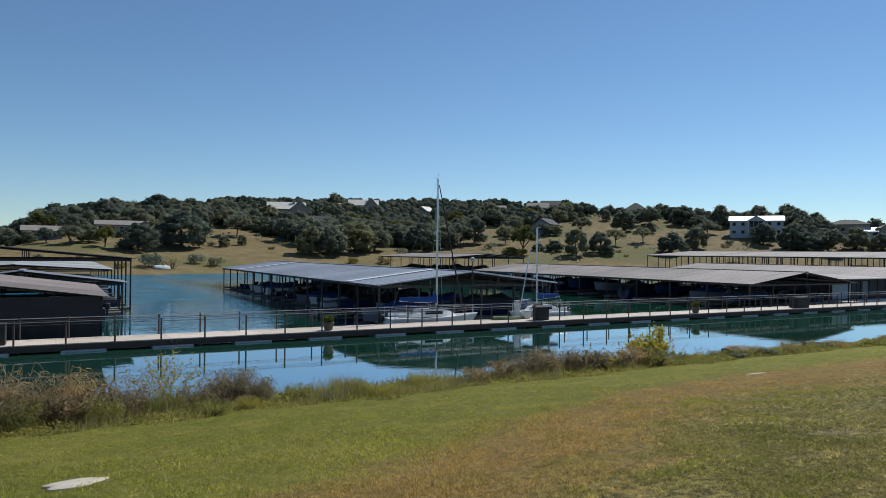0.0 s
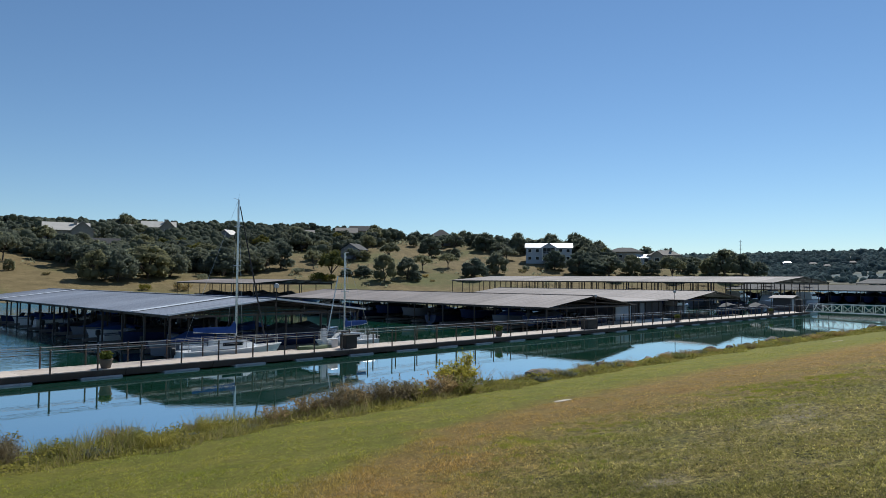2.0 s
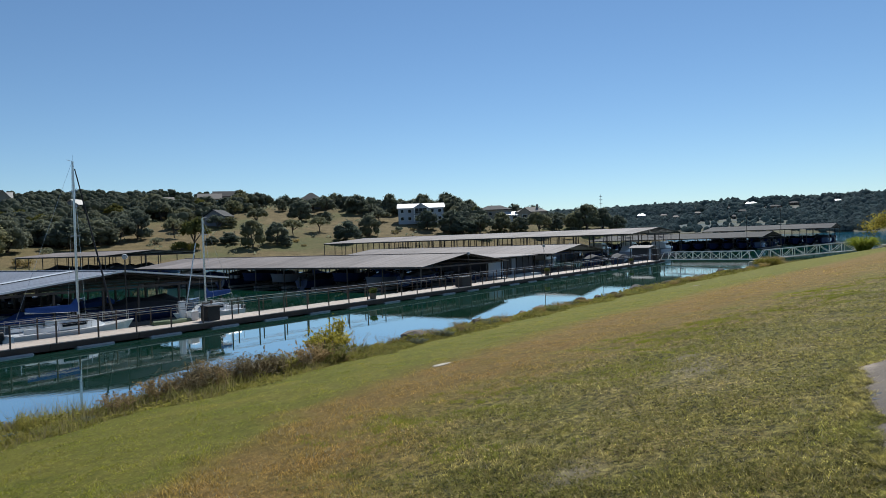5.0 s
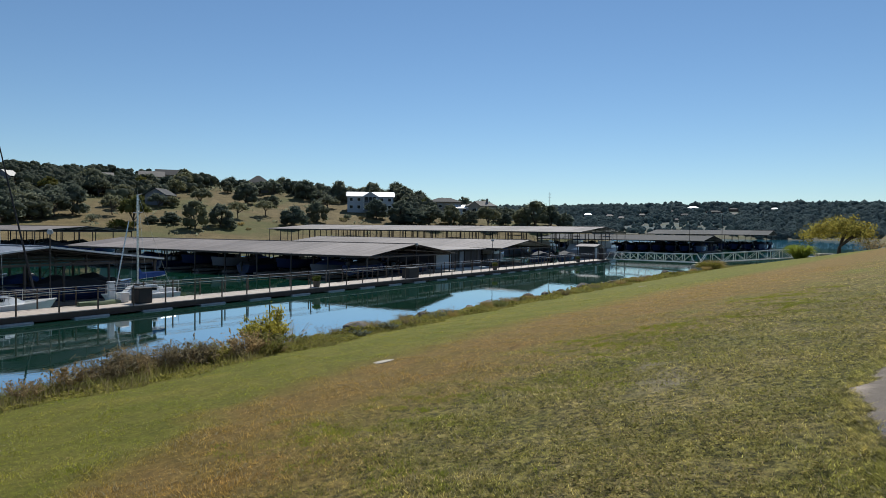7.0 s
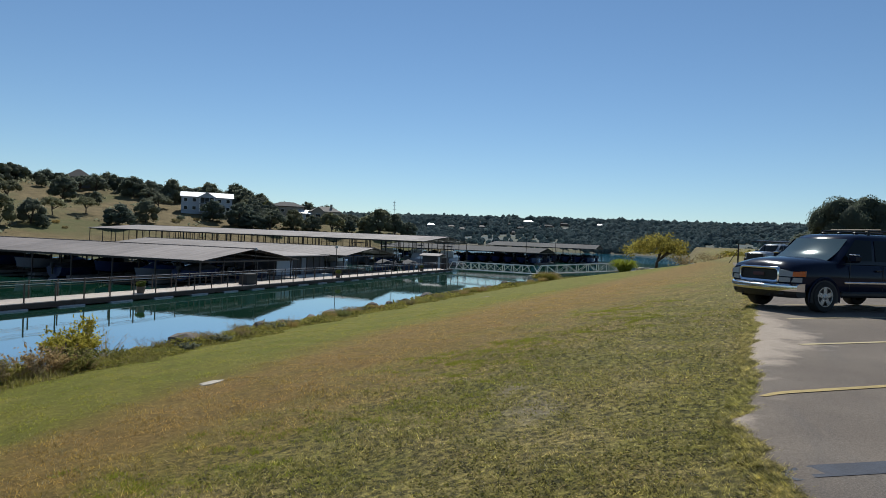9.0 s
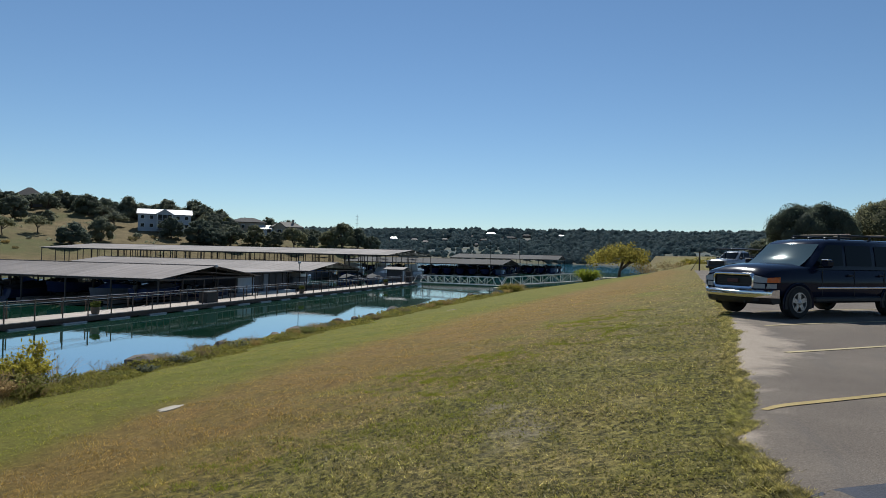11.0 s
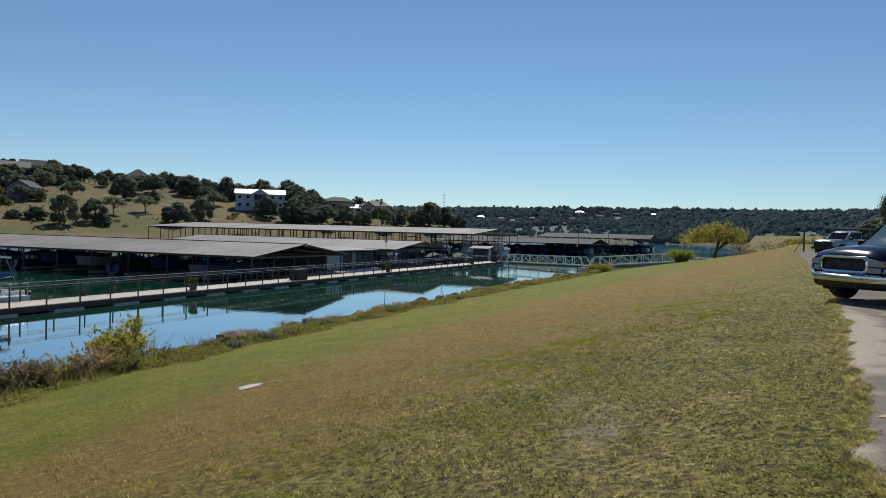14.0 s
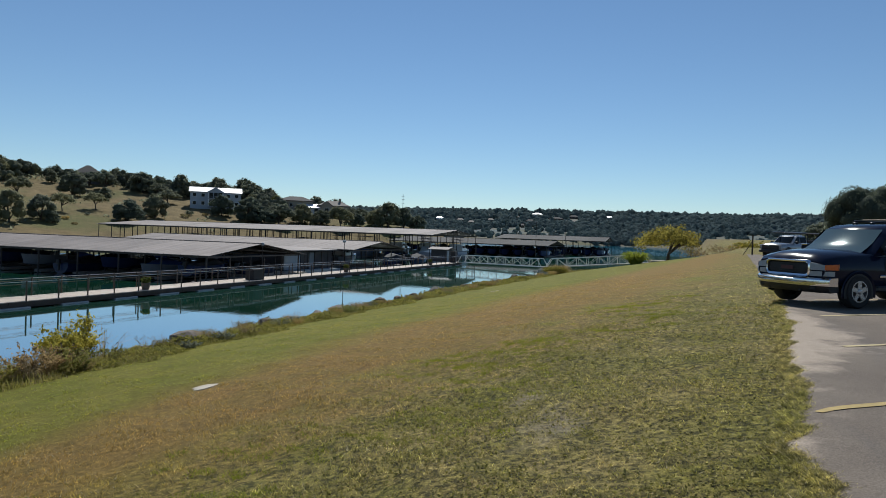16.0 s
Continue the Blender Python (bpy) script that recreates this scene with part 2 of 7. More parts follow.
def water_mat():
    m, n, l, s = nodes_of("lake_water")
    p = where(n)
    sep = n.new("ShaderNodeSeparateXYZ")
    l.new(p, sep.inputs[0])
    mp = n.new("ShaderNodeMapping")
    mp.inputs["Scale"].default_value = (0.7, 1.6, 1.0)
    l.new(p, mp.inputs[0])
    fine, broad = noise_tex(n, l, mp.outputs[0], 2.2, 3, 0.5), noise_tex(n, l, mp.outputs[0], 0.3, 4, 0.6)
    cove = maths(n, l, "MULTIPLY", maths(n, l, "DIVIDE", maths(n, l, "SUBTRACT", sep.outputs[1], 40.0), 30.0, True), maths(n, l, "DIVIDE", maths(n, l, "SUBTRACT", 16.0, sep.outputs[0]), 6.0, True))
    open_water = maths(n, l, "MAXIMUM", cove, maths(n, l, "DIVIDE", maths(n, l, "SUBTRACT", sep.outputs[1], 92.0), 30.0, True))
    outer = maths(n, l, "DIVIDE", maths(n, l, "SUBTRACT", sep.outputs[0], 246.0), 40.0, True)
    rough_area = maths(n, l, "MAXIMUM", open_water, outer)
    h = maths(n, l, "ADD", maths(n, l, "MULTIPLY", fine, 0.5), broad)
    b = n.new("ShaderNodeBump")
    l.new(maths(n, l, "ADD", maths(n, l, "MULTIPLY", open_water, 0.8), maths(n, l, "ADD", maths(n, l, "MULTIPLY", outer, 0.12), 0.011)), b.inputs["Strength"])
    b.inputs["Distance"].default_value = 0.3
    l.new(h, b.inputs["Height"])
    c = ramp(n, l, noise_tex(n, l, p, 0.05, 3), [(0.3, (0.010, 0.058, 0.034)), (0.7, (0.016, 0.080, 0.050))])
    # open water: the sky's blue put into the body colour, paler on wave crests
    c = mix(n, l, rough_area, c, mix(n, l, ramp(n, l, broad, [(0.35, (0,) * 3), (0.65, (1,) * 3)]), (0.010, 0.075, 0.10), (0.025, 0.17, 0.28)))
    body, mirror, fres, ms = n.new("ShaderNodeBsdfDiffuse"), n.new("ShaderNodeBsdfGlossy"), n.new("ShaderNodeFresnel"), n.new("ShaderNodeMixShader")
    l.new(c, body.inputs[0])
    mirror.inputs["Roughness"].default_value = 0.02
    mirror.inputs["Color"].default_value = (0.95, 0.97, 1.0, 1)
    fres.inputs["IOR"].default_value = 1.34
    for node in (mirror, fres):
        l.new(b.outputs[0], node.inputs["Normal"])
    l.new(maths(n, l, "MINIMUM", maths(n, l, "MULTIPLY", fres.outputs[0], maths(n, l, "SUBTRACT", 2.4, maths(n, l, "MULTIPLY", open_water, 1.6)), True), 0.76), ms.inputs[0])
    l.new(body.outputs[0], ms.inputs[1])
    l.new(mirror.outputs[0], ms.inputs[2])
    l.new(ms.outputs[0], n["Material Output"].inputs[0])
    n.remove(s)
    return m


def roof_mat(name, a, b, rough):
    """Ribbed sheet roofing, weathered in streaks that run down the slope."""
    m, n, l, s = nodes_of(name)
    co = n.new("ShaderNodeTexCoord").outputs["Object"]
    mp = n.new("ShaderNodeMapping")
    mp.inputs["Scale"].default_value = (0.12, 1.6, 1.0)
    l.new(co, mp.inputs[0])
    streak, stain = noise_tex(n, l, mp.outputs[0], 1.3, 5), noise_tex(n, l, co, 0.18, 5)
    c = mix(n, l, ramp(n, l, streak, [(0.3, (0,) * 3), (0.7, (1,) * 3)]), a, b)
    c = mix(n, l, 0.5, c, ramp(n, l, stain, [(0.3, a), (0.7, b)]))
    info = n.new("ShaderNodeObjectInfo").outputs["Random"]
    c = mix(n, l, 1.0, c, ramp(n, l, info, [(0, (0.74,) * 3), (1, (1.10,) * 3)]), "MULTIPLY")
    l.new(c, s.inputs["Base Color"])
    s.inputs["Roughness"].default_value, s.inputs["Specular IOR Level"].default_value = rough, 0.25
    return m


def glass_mat(name, tint, rough=0.02):
    m, n, l, s = nodes_of(name)
    s.inputs["Base Color"].default_value = (*tint, 1)
    s.inputs["Roughness"].default_value, s.inputs["Specular IOR Level"].default_value = rough, 0.7
    return m


M_GROUND, M_WATER = ground_mat(), water_mat()
M_ROOF_BLUE = roof_mat("galvanised_roof", (0.20, 0.215, 0.25), (0.32, 0.335, 0.38), 0.45)
M_ROOF_BROWN = roof_mat("weathered_roof", (0.158, 0.130, 0.120), (0.340, 0.290, 0.264), 0.7)
M_ROOF_GREY = roof_mat("bleached_roof", (0.34, 0.34, 0.33), (0.46, 0.46, 0.45), 0.7)
M_ROOF_OUTER = roof_mat("dark_weathered_roof", (0.05, 0.047, 0.046), (0.095, 0.088, 0.083), 0.85)
M_ROOF_WHITE = mat("white_metal_roof", (0.62, 0.62, 0.63), 0.45, 0.4, 0.04, 0.4)
M_ROOF_DARK = mat("shingle_roof", (0.026, 0.025, 0.028), 0.85, 0, 0.3, 0.8)
M_ROOF_PALE = mat("pale_metal_roof", (0.50, 0.465, 0.41), 0.65, 0, 0.14, 0.6)
M_BROWNW = mat("brown_brick_wall", (0.16, 0.11, 0.085), 0.9, 0, 0.2, 0.8, 8)
M_ROOF_TAN = mat("pale_shingle_roof", (0.215, 0.19, 0.165), 0.85, 0, 0.2, 0.8)
M_STRIP = mat("translucent_strip", (0.62, 0.63, 0.64), 0.35, 0, 0.1, 1)
M_STEEL = mat("rusty_steel", (0.055, 0.045, 0.04), 0.6, 0.3, 0.35, 2)
M_PIPE = mat("brown_post", (0.075, 0.05, 0.036), 0.55, 0.2, 0.3, 3)
M_RAIL = mat("galvanised_rail", (0.42, 0.42, 0.41), 0.35, 0.8, 0.15, 2)
M_DECK = mat("weathered_boards", (0.60, 0.50, 0.41), 0.8, 0, 0.22, 0.9, 18, 0.3, 0.25)
# pier boards: the shade under the dock roofs put into the timber colour
M_PIER = mat("shaded_pier_boards", (0.16, 0.135, 0.115), 0.85, 0, 0.25, 1.2)
M_FASCIA = mat("dark_timber", (0.045, 0.035, 0.03), 0.8, 0, 0.3, 1.5)
M_FLOAT = mat("grey_float", (0.36, 0.37, 0.38), 0.85, 0, 0.25, 1.5)
M_WHITE = mat("white_gelcoat", (0.75, 0.75, 0.74), 0.18, 0, 0.08, 1, 10, 0.02)
M_CREAM = mat("grey_gelcoat", (0.20, 0.21, 0.235), 0.2, 0, 0.08, 1, 10, 0.02)
M_NAVY = mat("navy_gelcoat", (0.02, 0.03, 0.08), 0.15, 0, 0.1, 1, 10, 0.02)
M_BLUE = mat("blue_canvas", (0.012, 0.05, 0.20), 0.85, 0, 0.25, 2, 12, 0.3)
M_BLACKC = mat("black_canvas", (0.02, 0.02, 0.024), 0.85, 0, 0.25, 2)
M_ALU = mat("aluminium", (0.62, 0.62, 0.62), 0.3, 0.9, 0.1, 2)
M_GALV = mat("galvanised_truss", (0.70, 0.69, 0.67), 0.5, 0.0, 0.12, 2)
M_GREENHULL = mat("olive_hull", (0.10, 0.13, 0.05), 0.45, 0, 0.2, 1)
M_BARK = mat("bark", (0.085, 0.065, 0.05), 0.95, 0, 0.35, 3, 8, 0.6)
# hill oaks: leaf colour paled, the haze in front of them put in
M_OAK = leaf_mat("oak_leaves", (0.172, 0.190, 0.145), (0.238, 0.252, 0.172), (0.27, 0.268, 0.175), 0.7)
M_BIGOAK = leaf_mat("live_oak_leaves", (0.145, 0.158, 0.108), (0.215, 0.222, 0.142), (0.25, 0.245, 0.15), 0.6)
# far woods: haze put into the colour, paler and bluer than the leaves
M_OAKFAR = leaf_mat("hazed_woods", (0.190, 0.262, 0.320), (0.270, 0.335, 0.370), None, 0.8)
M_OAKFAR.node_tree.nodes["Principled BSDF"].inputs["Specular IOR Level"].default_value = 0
M_LIME = leaf_mat("yellow_green_leaves", (0.14, 0.14, 0.03), (0.28, 0.245, 0.055), (0.36, 0.29, 0.07), 0.5)
M_MESQ = leaf_mat("mesquite_leaves", (0.19, 0.185, 0.052), (0.34, 0.305, 0.085), (0.42, 0.35, 0.12), 0.6)
M_YELLOW = leaf_mat("yellow_leaves", (0.27, 0.245, 0.045), (0.56, 0.475, 0.085), (0.68, 0.58, 0.16), 0.6)
M_PALM = leaf_mat("bright_green_leaves", (0.16, 0.20, 0.026), (0.35, 0.375, 0.065), None, 0.6)
M_WEED = leaf_mat("dry_weeds", (0.16, 0.13, 0.05), (0.40, 0.315, 0.145), (0.56, 0.44, 0.26), 0.5)
M_WEEDG = leaf_mat("green_weeds", (0.17, 0.175, 0.045), (0.34, 0.31, 0.09), (0.40, 0.33, 0.15), 0.58)
M_TWIG = leaf_mat("dry_twigs", (0.165, 0.12, 0.06), (0.38, 0.29, 0.145), (0.60, 0.48, 0.28), 0.6)
M_REED = leaf_mat("dry_reed_leaves", (0.16, 0.115, 0.06), (0.40, 0.30, 0.165), (0.62, 0.50, 0.33), 0.6)
M_GRASS = turf_mat("lawn_blades", 1.95, .10)
M_LOWLEAF = leaf_mat("low_leaves", (0.12, 0.125, 0.040), (0.335, 0.31, 0.105), (0.54, 0.485, 0.27), 0.58)
M_COVER = leaf_mat("ground_cover_leaves", (0.18, 0.175, 0.034), (0.37, 0.325, 0.075), (0.50, 0.40, 0.15), 0.55)
M_OLIVE = leaf_mat("olive_leaves", (0.09, 0.10, 0.028), (0.20, 0.19, 0.06), None, 0.5)
M_FRESH = leaf_mat("fresh_blades", (0.17, 0.205, 0.026), (0.30, 0.325, 0.050), (0.40, 0.39, 0.10), 0.55)
M_THATCH = leaf_mat("straw_thatch", (0.20, 0.15, 0.06), (0.40, 0.31, 0.14), (0.56, 0.46, 0.26), 0.3)
M_ROCK = mat("limestone_rock", (0.20, 0.165, 0.13), 0.9, 0, 0.35, 2.2, 6, 0.8, 0.3)
M_DARKROCK = mat("dark_rock", (0.085, 0.07, 0.056), 0.9, 0, 0.35, 2.2, 6, 0.8, 0.3)
M_CONC = mat("bleached_concrete", (0.46, 0.40, 0.32), 0.9, 0, 0.2, 1.6, 10, 0.5)
M_LOT = lot_mat()
M_LINE = mat("worn_yellow_paint", (0.40, 0.29, 0.105), 0.85, 0, 0.38, 3.5, 12, 0.5)
M_OLDLINE = mat("bleached_yellow_paint", (0.46, 0.37, 0.20), 0.85, 0, 0.35, 2.5, 10, 0.4)
M_SEAL = mat("dark_stripe_paint", (0.030, 0.036, 0.055), 0.75, 0, 0.45, 2.5, 16, 0.4)
def paint_mat(name, color, gloss):
    """Polished car paint with a faint film of dust."""
    m, n, l, s = nodes_of(name)
    co = n.new("ShaderNodeTexCoord").outputs["Object"]
    dust = noise_tex(n, l, co, 1.7, 4)
    l.new(mix(n, l, ramp(n, l, dust, [(0.45, (0,) * 3), (0.8, (0.12,) * 3)]), color, [c + .03 for c in color]), s.inputs["Base Color"])
    l.new(ramp(n, l, dust, [(0.3, (0.10,) * 3), (0.8, (0.2,) * 3)]), s.inputs["Roughness"])
    s.inputs["Specular IOR Level"].default_value = gloss
    return m


M_CAR = paint_mat("dark_navy_paint", (0.0085, 0.0115, 0.026), 0.2)
M_SILVER = mat("silver_paint", (0.30, 0.315, 0.34), 0.25, 0.4, 0.08, 0.6, 30, 0.0, 0, 0.5)
M_CHROME = mat("chrome", (0.75, 0.75, 0.76), 0.10, 1.0, 0.05, 3, 10, 0.0)
M_BLACK = mat("black_plastic", (0.012, 0.012, 0.013), 0.5, 0, 0.3, 4)
M_TYRE = mat("tyre_rubber", (0.018, 0.018, 0.018), 0.85, 0, 0.3, 6)
M_RIM = mat("alloy_rim", (0.45, 0.45, 0.46), 0.3, 0.9, 0.1, 6)
M_GLASS = glass_mat("window_glass", (0.008, 0.011, 0.014))
M_GLASS.node_tree.nodes["Principled BSDF"].inputs["Specular IOR Level"].default_value = 0.1
M_SHIELD = glass_mat("windscreen_glass", (0.10, 0.145, 0.148), 0.06)
M_SHIELD.node_tree.nodes["Principled BSDF"].inputs["Metallic"].default_value = 0.4
M_LAMP = mat("clear_lamp", (0.30, 0.32, 0.335), 0.15, 0.0, 0.15, 12)
M_AMBER = mat("amber_lamp", (0.60, 0.13, 0.02), 0.2, 0, 0.15, 12)
M_RED = mat("red_badge", (0.07, 0.018, 0.018), 0.4, 0, 0.1, 6)
M_TAN = mat("tan_strap", (0.35, 0.25, 0.16), 0.7, 0, 0.2, 4)
M_STUCCO = mat("pale_stucco", (0.40, 0.43, 0.47), 0.9, 0, 0.1, 0.5)
M_STONEW = mat("tan_stone_wall", (0.34, 0.29, 0.23), 0.9, 0, 0.2, 0.8, 8)
M_GREYW = mat("grey_siding", (0.20, 0.21, 0.23), 0.85, 0, 0.15, 0.8)
M_DARKW = mat("dark_stained_siding", (0.055, 0.050, 0.052), 0.85, 0, 0.25, 0.8)
M_BLUEW = mat("pale_blue_panel", (0.27, 0.32, 0.37), 0.6, 0, 0.1, 0.8)
M_TERRA = mat("tan_planter", (0.13, 0.10, 0.075), 0.85, 0, 0.2, 4)
M_FLOWER = leaf_mat("planter_leaves", (0.07, 0.10, 0.02), (0.22, 0.22, 0.05), (0.4, 0.22, 0.06), 0.35)
M_BIN = mat("dark_bin", (0.018, 0.016, 0.015), 0.7, 0, 0.3, 2)
M_WOODPOST = mat("fence_wood", (0.05, 0.04, 0.032), 0.9, 0, 0.3, 4)


# ---- building blocks ----
class Geo:
    """Vertices and faces gathered for one mesh."""

    def __init__(self):
        self.v, self.f = [], []

    def add(self, verts, faces):
        k = len(self.v)
        self.v += [tuple(p) for p in verts]
        self.f += [tuple(i + k for i in q) for q in faces]
        return self

    def box(self, c, s, rz=0.0, bevel=0.0):
        hx, hy, hz = s[0] / 2, s[1] / 2, s[2] / 2
        if bevel:
            b = min(bevel, hx * .9, hy * .9, hz * .9)
            ring = [(hx - b, hy), (-hx + b, hy), (-hx, hy - b), (-hx, -hy + b), (-hx + b, -hy), (hx - b, -hy), (hx, -hy + b), (hx, hy - b)]
            pts, faces = [], []
            for z, sc in ((-hz, b), (-hz + b, 0), (hz - b, 0), (hz, b)):
                pts += [(math.copysign(abs(px) - sc, px), math.copysign(abs(py) - sc, py), z) for px, py in ring]
            for k in range(3):
                faces += [(k * 8 + i, k * 8 + (i + 1) % 8, k * 8 + 8 + (i + 1) % 8, k * 8 + 8 + i) for i in range(8)]
            faces += [tuple(range(7, -1, -1)), tuple(range(24, 32))]
        else:
            pts = [(i * hx, j * hy, k * hz) for k in (-1, 1) for j in (-1, 1) for i in (-1, 1)]
            faces = [(0, 2, 3, 1), (4, 5, 7, 6), (0, 1, 5, 4), (2, 6, 7, 3), (0, 4, 6, 2), (1, 3, 7, 5)]
        a, b2 = math.cos(rz), math.sin(rz)
        return self.add([(c[0] + p[0] * a - p[1] * b2, c[1] + p[0] * b2 + p[1] * a, c[2] + p[2]) for p in pts], faces)

    def tube(self, p, q, r, r2=None, n=8, caps=True):
        p, q = Vector(p), Vector(q)
        r2 = r if r2 is None else r2
        d = (q - p).normalized()
        a = d.cross(Vector((0, 0, 1)) if abs(d.z) < .9 else Vector((1, 0, 0))).normalized()
        b = d.cross(a)
        ring = [a * math.cos(i * math.tau / n) + b * math.sin(i * math.tau / n) for i in range(n)]
        faces = [(i, (i + 1) % n, n + (i + 1) % n, n + i) for i in range(n)]
        if caps:
            faces += [tuple(range(n - 1, -1, -1)), tuple(range(n, 2 * n))]
        return self.add([p + w * r for w in ring] + [q + w * r2 for w in ring], faces)

    def lathe(self, profile, c=(0, 0, 0), n=16, caps=True):
        pts = [(c[0] + r * math.cos(i * math.tau / n), c[1] + r * math.sin(i * math.tau / n), c[2] + z) for r, z in profile for i in range(n)]
        faces = [(k * n + i, k * n + (i + 1) % n, (k + 1) * n + (i + 1) % n, (k + 1) * n + i) for k in range(len(profile) - 1) for i in range(n)]
        if caps:
            faces += [tuple(range(n - 1, -1, -1)), tuple(range((len(profile) - 1) * n, len(profile) * n))]
        return self.add(pts, faces)

    def slab(self, quad, thick):
        """A flat piece with thickness, hanging below the four corners given."""
        q = [Vector(p) for p in quad]
        nrm = (q[1] - q[0]).cross(q[2] - q[0]).normalized() * thick
        return self.add(q + [p - nrm for p in q], [(0, 1, 2, 3), (7, 6, 5, 4), (0, 4, 5, 1), (1, 5, 6, 2), (2, 6, 7, 3), (3, 7, 4, 0)])

    def loft(self, rings, closed=True):
        n = len(rings[0])
        pts = [p for r in rings for p in r]
        faces = [(k * n + i, k * n + (i + 1) % n, (k + 1) * n + (i + 1) % n, (k + 1) * n + i) for k in range(len(rings) - 1) for i in range(n if closed else n - 1)]
        if closed:
            faces += [tuple(range(n - 1, -1, -1)), tuple(range((len(rings) - 1) * n, len(rings) * n))]
        return self.add(pts, faces)

    def mesh(self, name, smooth=False):
        m = bpy.data.meshes.new(name)
        m.from_pydata(self.v, [], self.f)
        if smooth:
            m.polygons.foreach_set("use_smooth", [True] * len(m.polygons))
            m.set_sharp_from_angle(angle=radians(38))
        m.update()
        return m


def part(name, geo, material, parent, label="", smooth=False, at=None):
    data = geo if isinstance(geo, bpy.types.Mesh) else geo.mesh(name, smooth)
    if not data.materials:
        data.materials.append(material)
    ob = new(name, data)
    ob.parent = parent
    if at is not None:
        ob.matrix_basis = at
    return tagged(ob, label) if label else ob


def thing(name, m, label, category, group="", kind=""):
    ob = new(name)
    ob.empty_display_size = 0.2
    ob.matrix_basis = m
    return tagged(ob, label, category, group, kind)


def solo(name, geo, material, m, label, category, group="", kind="", smooth=False):
    data = geo if isinstance(geo, bpy.types.Mesh) else geo.mesh(name, smooth)
    if not data.materials:
        data.materials.append(material)
    ob = new(name, data)
    ob.matrix_basis = m
    return tagged(ob, label, category, group, kind)


def quads_mesh(name, verts, size):
    """A mesh of loose faces of that many corners, from an array of corners."""
    k = len(verts) // size
    m = bpy.data.meshes.new(name)
    m.vertices.add(len(verts))
    m.vertices.foreach_set("co", np.asarray(verts, np.float32).ravel())
    m.loops.add(k * size)
    m.loops.foreach_set("vertex_index", np.arange(k * size, dtype=np.int32))
    m.polygons.add(k)
    m.polygons.foreach_set("loop_start", np.arange(0, k * size, size, dtype=np.int32))
    m.update(calc_edges=True)
    return m


# ---- terrain ----
LAKE = [(-1500, 22), (45, 21.6), (85, 19.6), (105, 17.5), (128, 11), (150, 1), (168, -9), (300, -14), (470, -13), (640, -24), (715, -8),
        (735, 60), (690, 150), (560, 250), (420, 300), (330, 240), (296, 140), (272, 74), (200, 108), (140, 132), (90, 148), (27, 146), (10, 139), (-90, 150), (-1500, 190)]


def lake_distance(x, y):
    """Metres to the waterline, positive on land."""
    x, y = np.asarray(x, float), np.asarray(y, float)
    d = np.full(x.shape, 1e9)
    inside = np.zeros(x.shape, bool)
    for (ax, ay), (bx, by) in zip(LAKE, LAKE[1:] + LAKE[:1]):
        ex, ey = bx - ax, by - ay
        u = np.clip(((x - ax) * ex + (y - ay) * ey) / (ex * ex + ey * ey), 0, 1)
        d = np.minimum(d, np.hypot(x - ax - u * ex, y - ay - u * ey))
        if ay != by:
            inside ^= ((ay > y) != (by > y)) & (x < (bx - ax) * (y - ay) / (by - ay) + ax)
    return np.where(inside, -d, d)


def swell(x, y):
    return (np.sin(x * .031 + 1.3) * np.cos(y * .027 - .6) + .6 * np.sin(x * .071 + y * .053) + .35 * np.sin(x * .13 - y * .11 + 2))


